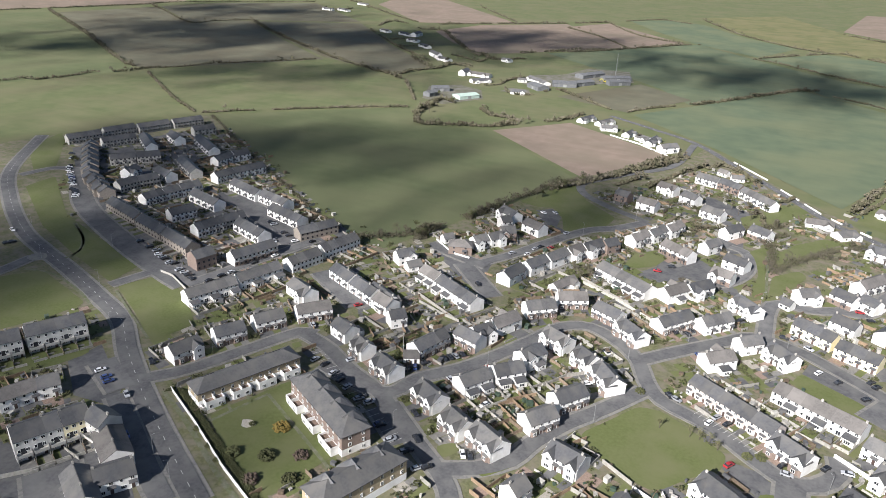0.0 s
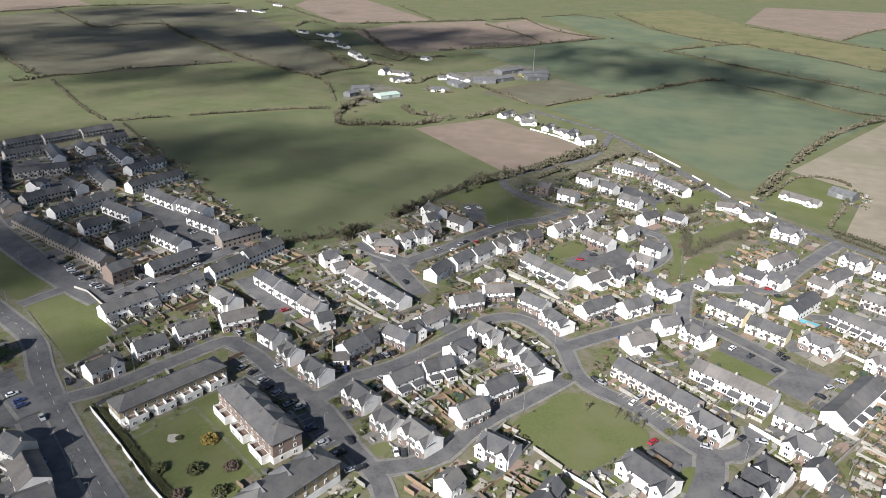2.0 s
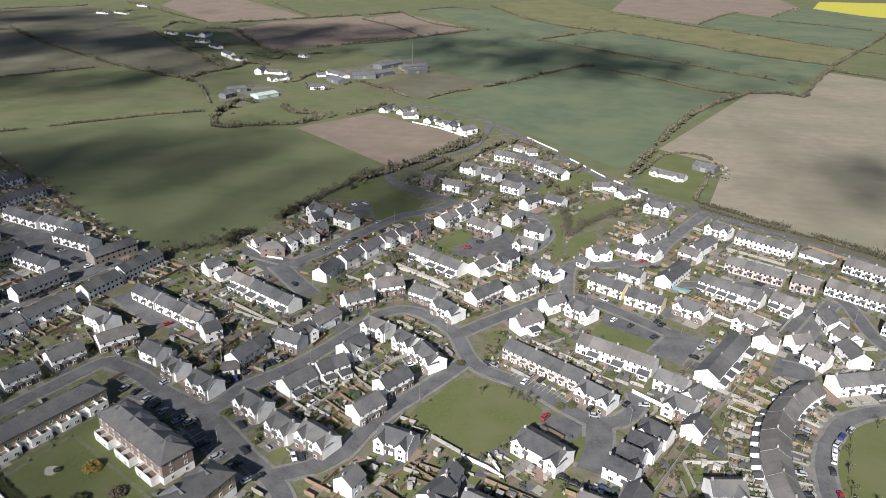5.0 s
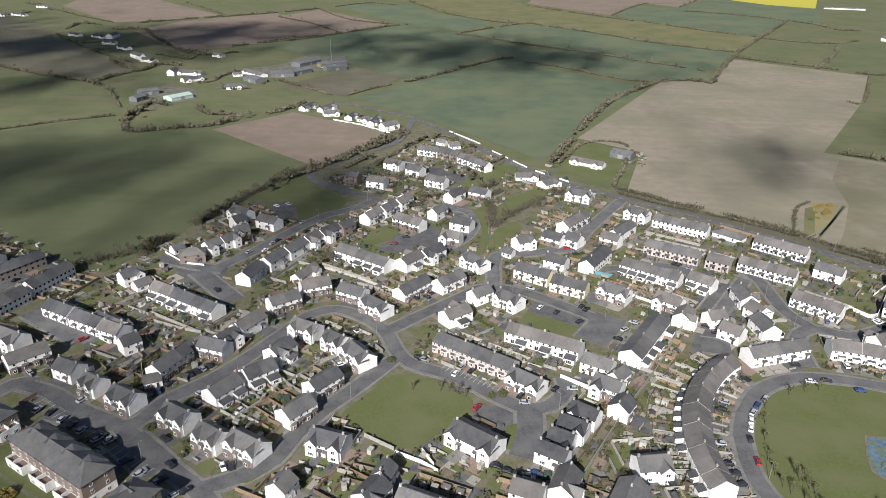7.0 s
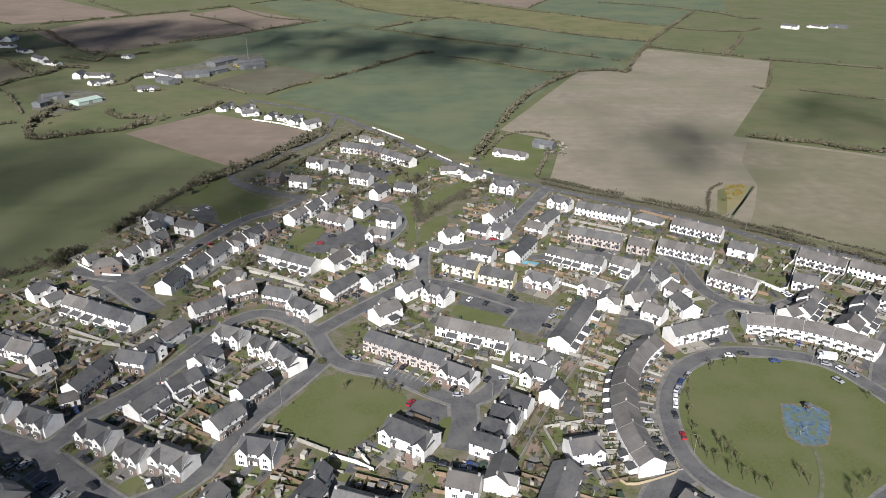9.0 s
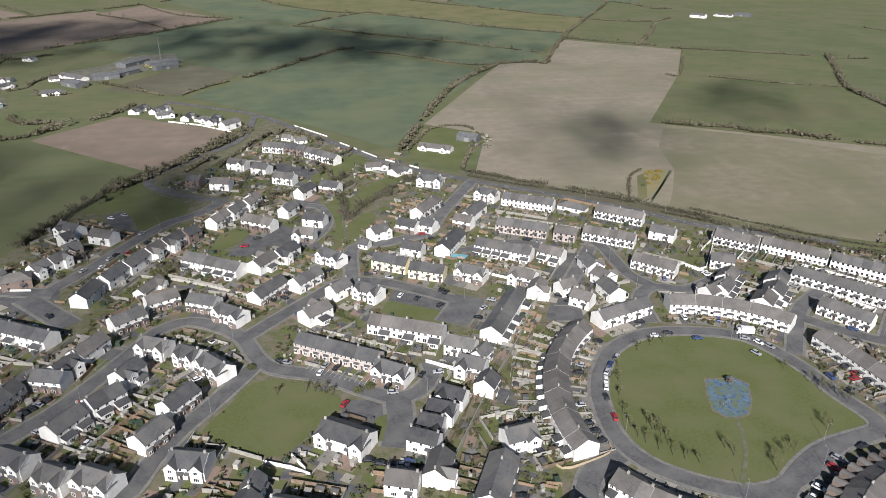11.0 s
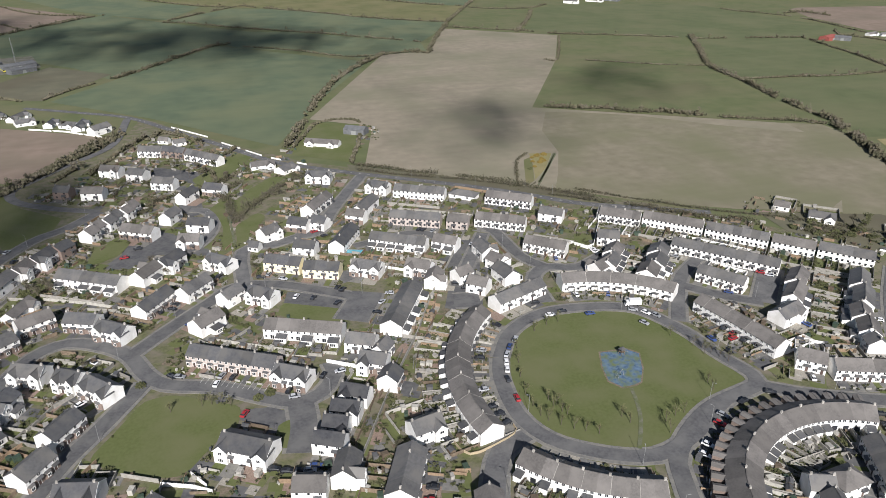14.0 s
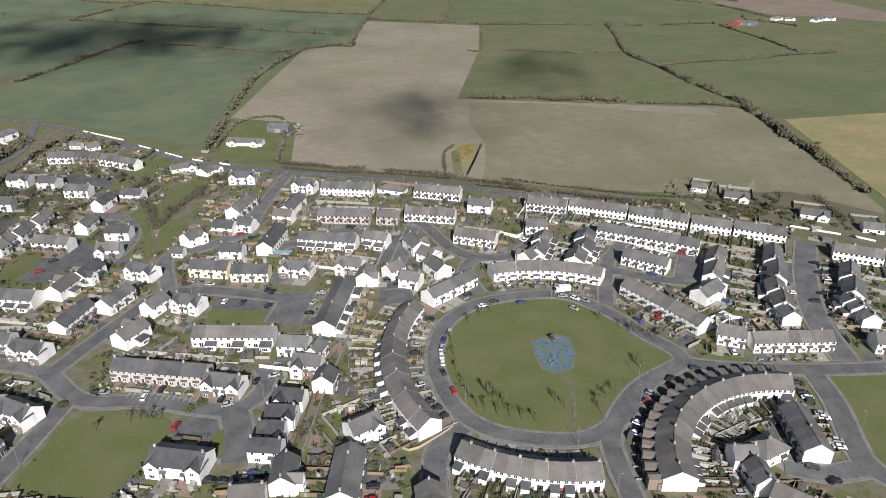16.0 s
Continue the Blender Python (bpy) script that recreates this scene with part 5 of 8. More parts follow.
def lamps():
    for width, points in ROADS:
        line = smooth(points, 3.0)
        gone, side = 12.0, 1
        for a, b in zip(line, line[1:]):
            gone += (b - a).length
            if gone > 44 and math.hypot(a.x, a.y) < 430:
                d = (b - a).normalized()
                p = a + Vector((-d.y, d.x, 0)) * side * (width / 2 + 1.1)
                if not any(abs(p.x - q[0]) + abs(p.y - q[1]) < 16 for q in SET) and not blocked_house(p.x, p.y):
                    SET.append((p.x, p.y))
                    street_lamp(p.x, p.y, math.degrees(math.atan2(-d.x * side, d.y * side)))
                    gone, side = 0.0, -side


SET = []


def blocked_house(x, y):
    return any(abs((x - cx) * math.cos(a) + (y - cy) * math.sin(a)) < hx + 0.5 and abs(-(x - cx) * math.sin(a) + (y - cy) * math.cos(a)) < hy + 0.5 for cx, cy, a, hx, hy in BLOCKS)


def markings():
    """Worn white centre dashes on the two main roads."""
    for width, points in ROADS[:1] + ROADS[13:14]:
        line = smooth(points, 3.0)
        solids = []
        for i in range(0, len(line) - 1, 2):
            a, b = line[i], line[i + 1]
            d = (b - a).normalized()
            s = Vector((-d.y, d.x, 0)) * 0.07
            v = [tuple(q) for q in (a - s, a + s, a + d * 2 + s, a + d * 2 - s)]
            solids.append(([(px, py, 0.345 + dz) for dz in (0, 0.012) for px, py, _ in v], [(0, 1, 2, 3), (7, 6, 5, 4), (0, 4, 5, 1), (1, 5, 6, 2), (2, 6, 7, 3), (3, 7, 4, 0)]))
        tagged(new("road_marking", mesh("road_marking", *join(*solids), ["line_paint"])), "worn white dashes along the road's middle", "road marking", kind="structure")


# ---- clouds: unseen cumulus puffs added high overhead to shade parts of the ground ----
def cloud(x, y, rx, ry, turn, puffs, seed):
    """An unseen bank of cumulus puffs, added so that shade falls round (x, y): thick in its middle, torn to wisps at
    its rim.
    """
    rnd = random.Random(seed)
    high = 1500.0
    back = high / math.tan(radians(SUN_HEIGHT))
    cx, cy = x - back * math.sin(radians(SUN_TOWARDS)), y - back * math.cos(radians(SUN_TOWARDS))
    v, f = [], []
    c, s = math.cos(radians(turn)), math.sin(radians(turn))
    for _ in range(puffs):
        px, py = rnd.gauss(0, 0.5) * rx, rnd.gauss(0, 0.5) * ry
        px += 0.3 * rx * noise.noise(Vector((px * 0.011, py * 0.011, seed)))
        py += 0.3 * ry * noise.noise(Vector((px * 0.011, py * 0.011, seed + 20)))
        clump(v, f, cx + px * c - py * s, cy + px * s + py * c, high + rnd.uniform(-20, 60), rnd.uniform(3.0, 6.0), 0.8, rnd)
    tagged(new("cloud", mesh("cloud", v, f, ["cloud"])), "unseen cumulus puffs added overhead to shade the ground", "cloud", kind="stuff")


field("earth", (-1340, 822), (-1299, 949), (-1245, 1104), (-1243, 1229), (-1411, 1343), (-1635, 1012))
field("green", (-1304, 779), (-1276, 913), (-1167, 854), (-1009, 776), (-797, 647), (-701, 592), (-693, 561), (-714, 502), (-744, 424))
field("olive", (-1225, 898), (-1191, 1098), (-964, 951), (-908, 1047), (-772, 934), (-587, 798), (-566, 786), (-615, 705), (-660, 636), (-684, 606), (-704, 599), (-814, 662), (-1025, 779))
field("olive", (-1196, 1110), (-1165, 1267), (-1029, 1419), (-752, 1174), (-821, 1127), (-910, 1057), (-964, 951))
field("olive", (-896, 1048), (-743, 1159), (-649, 1054), (-544, 938), (-469, 869), (-430, 827), (-437, 750), (-498, 770), (-582, 803), (-758, 930))
field("green2", (-742, 423), (-711, 500), (-690, 559), (-676, 594), (-490, 466), (-479, 469), (-524, 365), (-526, 334), (-540, 295))
field("green2", (-665, 584), (-615, 705), (-563, 783), (-432, 727), (-381, 676), (-341, 610), (-377, 577), (-435, 529), (-464, 485), (-484, 470), (-566, 516))
field("earth", (-919, 1515), (-971, 1688), (-866, 1776), (-521, 1391), (-618, 1290), (-675, 1256))
field("green2", (-877, 1816), (-811, 2089), (-415, 1559), (-517, 1396))
field("earth", (-591, 1163), (-565, 1306), (-439, 1463), (-259, 1194), (-274, 1157), (-329, 1093), (-375, 1016), (-422, 975), (-505, 1053))
field("earth", (-421, 1416), (-370, 1549), (-184, 1323), (-251, 1186))
field("green2", (-296, 548), (-314, 580), (-311, 611), (-285, 629), (-240, 620), (-214, 644), (-230, 595), (-270, 557))
field("green2", (-315, 726), (-285, 719), (-254, 743), (-242, 775), (-176, 710), (-187, 686), (-195, 657), (-225, 625), (-259, 640))
field("teal", (-341, 1045), (-277, 1134), (-207, 1266), (-159, 1327), (-65, 1215), (-8, 1147), (64, 1073), (18, 982), (-46, 888), (-99, 794), (-143, 869), (-178, 904), (-223, 939))
field("teal", (-8, 1147), (64, 1073), (116, 1057), (172, 1004), (227, 944), (267, 919), (254, 835), (196, 845), (168, 833), (114, 891), (39, 941), (18, 982))
field("teal", (-56, 1224), (42, 1358), (103, 1338), (191, 1251), (257, 1160), (314, 1114), (357, 1080), (303, 975), (270, 920), (227, 944), (174, 1013), (124, 1053), (45, 1127))
field("meadow", (66, 1791), (179, 1590), (248, 1501), (314, 1440), (387, 1324), (450, 1266), (360, 1091), (314, 1114), (257, 1160), (191, 1251), (93, 1353), (-11, 1418), (-108, 1550), (-216, 1866), (-51, 2101))
field("teal", (-352, 1646), (-280, 1723), (-196, 1690), (-105, 1517), (-5, 1400), (-57, 1239), (-159, 1327), (-249, 1458))
field("earth", (79, 1795), (246, 1562), (333, 1794), (375, 1878), (434, 1780), (574, 2065), (599, 2420), (153, 2345))
field("teal", (252, 1564), (340, 1796), (428, 1752), (491, 1706), (556, 1536), (580, 1513), (455, 1267), (392, 1341), (314, 1440))
field("teal", (428, 1752), (590, 2070), (617, 2113), (767, 1816), (686, 1588), (631, 1479), (588, 1534), (481, 1667))
field("yellow", (607, 2074), (681, 1903), (770, 1830), (893, 2123), (978, 2382), (697, 2337))
field("green2", (340, 1033), (455, 1259), (499, 1288), (572, 1241), (434, 979))
field("green", (441, 976), (571, 1214), (714, 1224), (862, 1166), (895, 1062), (889, 932), (900, 817), (836, 806), (776, 796), (664, 824), (619, 852), (531, 902))
field("green2", (468, 915), (627, 843), (582, 769), (535, 679), (484, 691), (415, 739), (388, 754))
field("green2", (360, 760), (414, 736), (482, 688), (533, 669), (512, 590), (483, 486), (481, 441), (386, 486), (339, 516), (279, 555), (254, 565))
field("green", (632, 831), (772, 793), (749, 727), (707, 584), (653, 579), (579, 592), (527, 599), (531, 652), (567, 731))
field("green", (525, 597), (577, 589), (650, 577), (734, 564), (807, 540), (616, 380), (496, 396), (473, 398), (488, 445), (495, 499))
field("green2", (828, 798), (900, 817), (918, 711), (955, 648), (844, 567), (713, 582), (744, 676))
field("earth", (987, 1053), (1015, 1069), (1188, 1040), (1097, 753), (1016, 693), (980, 762), (917, 822), (942, 963))
field("green", (-467.9, 474.1), (-340.2, 604.3), (-296.1, 548.2), (-235.3, 566.8), (-134.0, 477.1), (-141.5, 429.5), (-160.5, 386.2), (-187.3, 298.7), (-199.6, 298.3), (-228.3, 316.3))
field("earth", (-235.2, 569.2), (-184.1, 637.8), (-85.3, 578.0), (-86.8, 549.3), (-128.7, 480.6))
field("teal", (-140.8, 708.2), (10.3, 968.6), (172.8, 805.7), (87.9, 633.5), (40.6, 511.3), (-51.3, 621.0))
field("olive", (-232.0, 748.1), (-168.6, 881.4), (-100.1, 820.8), (-147.9, 713.9))
field("straw", (475.3, 392.6), (566.1, 373.5), (639.1, 359.8), (383.2, 195.2), (397.7, 247.9))
field("soil", (328.9, 1024.1), (465.8, 915.7), (381.5, 749.3), (265.8, 559.1), (451.5, 443.4), (440.2, 382.0), (340.7, 283.0), (307.6, 303.3), (171.7, 385.4), (93.3, 451.2), (118.8, 542.2), (73.4, 578.9), (197.6, 843.3), (256.3, 850.0))
field("drilled", (270, 541), (299, 530), (339, 507), (386, 461), (427, 430), (444, 420), (440.2, 382), (370, 312), (330, 290), (281, 309), (234, 337), (211, 358), (196, 370), (210, 395), (231, 437), (243, 490))
field("drilled", (441.7, 451.0), (466.5, 437.8), (465.5, 415.1), (426.5, 328.1), (390.8, 252.9), (380.7, 235.2), (367.8, 225.6), (327.6, 277.3), (429.7, 382.7))
field("olive", (81.6, 455.8), (122.8, 425.2), (179.2, 381.8), (213.1, 354.9), (208.9, 346.5), (175.2, 371.4), (119.7, 412.8), (80.7, 437.4))
field("olive", (289.7, 301.1), (354.3, 277.1), (374.9, 230.9), (336.0, 201.8), (311.8, 238.5), (286.9, 274.6))
field("yard", (-349.0, 651.5), (-371.5, 712.2), (-347.0, 739.5), (-313.6, 726.3), (-293.9, 684.4), (-318.5, 636.4))
field("yard", (-290.7, 793.1), (-299.7, 850.1), (-264.9, 887.8), (-252.1, 952.0), (-199.9, 960.5), (-177.6, 884.9), (-212.0, 848.2), (-242.1, 807.2), (-267.7, 783.0))
field("yard", (-295.3, 734.8), (-292.0, 759.9), (-270.8, 763.0), (-258.2, 734.1))
tarmac((-53.2, 373.6), (-33.9, 376.4), (-13.6, 356.2), (-8.4, 337.6), (-19.1, 341.1), (-34.6, 346.8), (-45.3, 333.7), (-60.8, 338.4), (-51.8, 352.6))
tarmac((-135.7, 399.2), (-126.9, 407.0), (-117.8, 395.7), (-115.6, 379.6), (-104.8, 372.9), (-112.4, 371.1), (-127.3, 383.8))
tarmac((-169.7, 319.0), (-146.6, 314.0), (-129.5, 312.9), (-127.1, 297.9), (-114.5, 276.1), (-132.5, 283.9), (-149.7, 297.7))
tarmac((-28.2, 449.1), (-16.5, 440.2), (-11.6, 397.3), (-21.5, 389.7), (-25.9, 408.6))
tarmac((104.6, 321.5), (124.4, 315.2), (102.8, 251.0), (84.9, 250.9), (97.6, 280.1))
tarmac((-163.6, 249.8), (-156.1, 253.3), (-145.6, 229.4), (-159.6, 229.3), (-168.3, 241.2))
tarmac((-479.2, 336.2), (-458.9, 376.8), (-447.1, 418.6), (-396.9, 392.0), (-343.0, 320.1), (-291.3, 327.6), (-242.4, 302.5), (-220.4, 316.1), (-201.8, 298.8), (-220.5, 282.8), (-230.0, 252.1), (-231.8, 225.1), (-247.7, 215.6), (-270.7, 223.8), (-332.7, 246.5), (-403.3, 281.2))
tarmac((-214.4, 96.7), (-209.6, 108.8), (-203.1, 120.9), (-179.0, 116.2), (-165.7, 108.8), (-156.9, 103.0), (-193.7, 83.0))
tarmac((-237.4, 143.3), (-236.4, 158.0), (-205.1, 140.3), (-199.6, 131.8), (-217.0, 129.7))
tarmac((-5.5, 207.4), (2.6, 208.5), (13.7, 203.6), (11.3, 196.4), (1.6, 199.8))
tarmac((22.6, 288.8), (52.9, 272.6), (50.5, 262.7), (19.9, 279.1))
tarmac((-5.6, 208.8), (7.3, 207.7), (21.0, 197.2), (15.2, 183.4), (8.8, 188.6), (7.8, 195.3), (-2.3, 203.0))
lawn((-49.7, 197.9), (-41.6, 211.6), (-34.5, 224.4), (-25.3, 225.2), (-13.0, 217.9), (-1.9, 211.0), (-3.8, 200.2), (-11.8, 194.0), (-18.4, 184.5), (-22.3, 181.7), (-31.9, 184.5), (-42.3, 191.0))
lawn((97.0, 208.9), (107.4, 224.0), (124.9, 233.3), (146.2, 231.6), (162.0, 224.6), (170.6, 205.4), (173.1, 187.9), (176.1, 169.7), (157.4, 164.5), (140.1, 154.7), (127.0, 149.3), (117.3, 149.7), (105.1, 156.1), (95.1, 165.1), (90.9, 178.2), (92.8, 196.9))
lawn((-110.3, 375.4), (-91.0, 384.3), (-87.9, 412.6), (-114.5, 436.3), (-129.7, 463.9), (-144.7, 432.5), (-150.0, 408.6), (-136.0, 405.0), (-127.4, 409.0), (-117.1, 395.7))
lawn((-430.4, 263.7), (-432.7, 286.7), (-368.1, 244.8), (-321.8, 229.9), (-281.3, 223.6), (-277.9, 197.7), (-319.0, 210.4), (-364.6, 226.8))
lawn((-272.0, 196.5), (-263.1, 216.4), (-237.4, 205.1), (-215.8, 188.1), (-221.7, 168.9), (-244.7, 182.6))
lawn((-333.4, 164.8), (-315.9, 190.7), (-270.4, 178.2), (-273.3, 163.1), (-285.8, 134.6))
lawn((-451.2, 284.7), (-507.1, 320.8), (-521.4, 360.2), (-498.9, 345.3), (-449.8, 300.5))
lawn((217.4, 138.5), (240.4, 130.5), (266.1, 119.9), (211.4, 88.1), (196.5, 97.8), (198.5, 108.7))
lawn((-167.3, 144.4), (-154.9, 176.1), (-117.1, 150.3), (-123.6, 123.7), (-131.0, 119.7))
lawn((71.9, 569.1), (110.9, 551.6), (84.9, 459.4), (48.2, 488.7))
lawn((8.7, 197.1), (14.7, 199.2), (15.7, 192.5), (11.1, 183.9), (7.4, 186.7))
field("meadow", (181, 380), (187, 396), (200, 428), (206, 432), (203, 420), (190, 388))
field("straw", (191, 389), (205, 424), (209, 440), (225, 436), (206, 406))
path(1.6, (227, 436), (217, 421), (207, 406), (199, 395), (191, 384))
lawn((-90.8, 167.9), (-85.8, 172.9), (-81.8, 170.7), (-85.7, 163.3))
lawn((-74.4, 163.8), (-65.5, 172.8), (-63.5, 171.5), (-71.1, 161.4))
lawn((-65.8, 362.7), (-53.7, 372.7), (-48.5, 367.0), (-52.5, 352.6), (-61.2, 345.0), (-67.7, 344.2))
lawn((19.4, 279.1), (46.7, 264.1), (41.1, 250.7), (15.9, 269.3))
lawn((-266.5, 126.7), (-258.4, 144.4), (-246.6, 159.7), (-235.0, 151.6), (-239.5, 137.6), (-252.4, 117.7))
lawn((-19.0, 455.7), (2.7, 488.0), (18.2, 509.6), (22.0, 493.5), (3.0, 455.3), (-9.0, 434.3), (-14.4, 439.0))
lawn((3.5, 402.2), (14.1, 425.8), (29.4, 445.3), (40.5, 444.6), (24.7, 419.0), (12.0, 394.0), (3.7, 383.9))
lawn((4.1, 371.9), (17.0, 387.5), (21.1, 381.0), (14.9, 363.5), (6.7, 345.5), (3.7, 346.6))
lawn((-9.3, 400.5), (-1.9, 413.2), (0.7, 381.7), (1.9, 344.8), (-4.1, 341.1), (-2.4, 371.0), (-4.8, 388.1))
tarmac((-42.6, 489.3), (-11.7, 467.8), (-13.1, 443.7), (-23.9, 453.8), (-44.5, 470.6))
road(7.5, (-526.2, 346.5), (-468.5, 280.7), (-419.5, 245.9), (-369.8, 218.7), (-338.0, 207.1), (-307.3, 198.0), (-270.8, 185.5), (-246.2, 176.0), (-224.2, 160.1), (-202.4, 145.9), (-180.9, 133.2), (-163.1, 123.4), (-141.0, 111.6))
road(6, (-332.4, 198.2), (-331.5, 179.9), (-333.4, 164.8))
road(5.8, (-204.7, 147.9), (-194.2, 161.2), (-183.6, 184.3), (-174.0, 205.2), (-167.5, 206.8))
road(5.8, (-174.5, 206.0), (-158.5, 201.7), (-139.8, 192.0), (-123.5, 185.4), (-110.5, 176.1), (-94.2, 164.5), (-81.2, 155.0), (-73.7, 145.5))
road(5.8, (-151.4, 189.5), (-130.5, 185.3), (-118.5, 187.2), (-114.2, 199.1), (-102.3, 214.9), (-94.3, 228.8), (-84.6, 249.3), (-76.9, 266.4), (-65.8, 272.4), (-52.3, 266.0), (-41.6, 255.7), (-34.7, 240.9), (-27.0, 231.7), (-9.0, 224.5), (3.9, 215.1), (16.1, 207.6), (25.5, 210.0), (31.7, 219.5), (31.5, 228.0))
road(6, (-41.5, 254.8), (-30.4, 268.1), (-11.2, 289.1), (0.6, 300.6), (18.2, 297.3), (31.1, 289.4), (48.0, 277.2), (55.6, 268.6))
road(6, (4.2, 301.8), (6.2, 337.7), (23.2, 341.5), (35.9, 347.6), (47.0, 350.7), (58.2, 377.6), (79.5, 418.3), (89.0, 435.4))
road(6, (-34.9, 235.2), (-46.3, 215.0), (-55.7, 200.1), (-62.1, 186.1), (-66.0, 173.3), (-74.0, 164.9), (-83.8, 159.0))
road(9, (17.8, 209.0), (17.3, 194.0), (14.3, 181.1))
road(7, (-169.1, 317.7), (-148.0, 310.3), (-130.2, 306.7))
road(9, (-142.6, 303.6), (-114.5, 276.1))
road(5.8, (-135.6, 306.7), (-123.3, 328.7), (-112.5, 353.5), (-97.4, 383.3), (-83.2, 396.2), (-69.0, 415.9))
road(6, (-69.0, 415.9), (-96.6, 430.1), (-118.1, 447.5), (-124.1, 466.4), (-115.1, 483.2), (-99.5, 509.7), (-74.8, 550.4), (-69.7, 624.6), paved=False)
road(5.6, (-158.4, 689.8), (-109.3, 658.2), (-69.1, 628.8), (-30.6, 573.9), (2.4, 525.3), (34.5, 477.1), (53.0, 460.0), (87.5, 433.2), (119.2, 410.8), (148.1, 389.4), (173.9, 368.1), (196.4, 346.3), (215.2, 334.9), (235.5, 324.1), (264.0, 308.9), paved=False)
road(5.8, (174.8, 168.2), (192.1, 155.8), (220.1, 142.2), (243.6, 132.9), (271.4, 123.3))
road(5.8, (175.6, 165.9), (151.3, 159.9), (129.6, 145.2), (122.7, 132.7), (116.9, 115.5))
road(5.8, (130.3, 244.1), (133.7, 265.8), (144.3, 275.2), (159.0, 270.6), (178.5, 279.3))
road(5.8, (144.3, 275.2), (137.6, 290.4), (136.4, 320.9), (133.1, 328.9))
road(5.8, (176.1, 213.0), (197.9, 243.5), (213.9, 256.3), (223.9, 262.6))
road(6, (196.4, 239.1), (208.4, 225.2), (221.0, 215.0))
road(10, (221.0, 215.0), (247.5, 241.3))
road(9, (234.3, 141.8), (250.6, 169.8), (275.5, 196.5), (305.3, 222.6))
road(7, (85.9, 167.6), (75.3, 162.0), (67.8, 149.3), (64.2, 138.8))
road(7, (216.7, 141.8), (208.9, 125.7), (193.3, 102.7), (194.6, 90.5))
road(6, (190.9, 99.8), (177.0, 103.4), (168.3, 110.3))
road(14, (45.0, 255.2), (53.2, 269.6), (57.0, 277.2))
road(5, (-27.9, 342.4), (-17.6, 349.0), (-11.0, 360.0), (-7.1, 375.4), (-8.2, 391.2), (-12.7, 400.0), (-19.8, 402.8))
road(12, (-430.8, 305.5), (-375.0, 262.5), (-313.1, 235.2), (-265.9, 219.1), (-245.6, 213.5))
road(5, (-275.6, 195.7), (-268.0, 219.3), (-261.2, 218.2))
road(6, (-245.6, 213.5), (-237.5, 243.7), (-228.6, 273.6), (-225.0, 289.1))
road(14, (-307.5, 317.3), (-279.8, 305.6), (-233.1, 279.6))
road(5, (-453.3, 276.1), (-448.1, 297.1), (-432.3, 304.5))
road(14, (-198.6, 259.3), (-164.0, 238.7))
road(12, (-117.1, 178.5), (-99.8, 165.4))
road(10, (-226.4, 149.6), (-205.1, 140.3))
road(5, (60.5, 326.5), (94.4, 333.7), (106.1, 321.5))
road(7, (52.5, 290.7), (48.2, 299.2))
road(5.5, (94.3, 210.6), (105.7, 226.7), (124.6, 236.4), (147.3, 234.6), (164.1, 226.9), (173.5, 206.7), (176.2, 188.0), (179.0, 168.5), (159.8, 162.4), (141.0, 151.6), (126.8, 146.2), (116.3, 146.8), (103.1, 153.6), (92.5, 163.4), (87.8, 177.5), (89.7, 197.7), (94.3, 210.6))
road(12, (91.5, 257.8), (103.0, 255.5))
road(6, (129.4, 321.8), (97.3, 269.8))
road(7, (-204.1, 136.9), (-184.5, 126.1), (-163.8, 114.1), (-149.7, 106.9))
road(16, (-190.7, 100.8), (-176.8, 92.1))
SEGMENTS = [((a.x, a.y), (b.x, b.y), width / 2 + 1.8) for width, points in ROADS for line in [smooth(points, 6.0)] for a, b in zip(line, line[1:])]
PLAY = [(133, 202), (138, 201.5), (144, 201), (147, 197), (143, 188), (138, 181), (135, 180), (130, 180), (127, 185), (129, 193)]
sheet("playground_edge", [(136.5 + (px - 136.5) * 1.08, 191 + (py - 191) * 1.08) for px, py in PLAY], 0.226, "bare_earth", "trodden brown edge round the playground surface", "playground")
sheet("playground_surface", PLAY, 0.236, "rubber_blue", "mottled blue and green rubber playground surface on the oval green", "playground")
markings()
path(1.2, (0.6, 407.6), (1.8, 373.3), (2.8, 343.5))
path(1.8, (-191.3, 147.0), (-169.2, 136.6), (-145.5, 124.0), (-129.0, 116.6))
path(1.3, (-166.5, 136.6), (-162.2, 149.4), (-157.3, 163.9))
path(1.3, (-157.3, 163.9), (-136.0, 152.8), (-114.6, 141.6))
path(1.0, (-162.0, 150.0), (-165.4, 151.4))
path(1.0, (-159.5, 157.6), (-163.0, 159.0))
path(1.4, (132.5, 178.5), (129.6, 169.6), (125.5, 161.1), (118.0, 150.0))
path(1.2, (-354.1, 238.2), (-333.1, 227.4), (-321.3, 217.2), (-318.3, 209.2))
path(1.2, (-268.8, 193.1), (-243.8, 180.2), (-224.0, 170.2))
path(1.6, (227.5, 434.5), (207.0, 405.3), (188.9, 379.6))
sheet("roundabout", [(-331 + 4.5 * math.cos(t * math.pi / 12), 199 + 4.5 * math.sin(t * math.pi / 12)) for t in range(24)], 0.4, "paving", "pale concrete mini roundabout disc on the road", "roundabout")
parking_bays(-159.1, 193.5, -30.1, 20, 3.15)
parking_bays(-15.7, 229.0, -29.8, 12, 2.09)
hedge(3, (-1324, 811), (-1289, 929), (-1245, 1104), (-1225, 1210), (-1046, 1442), wood=0.2)
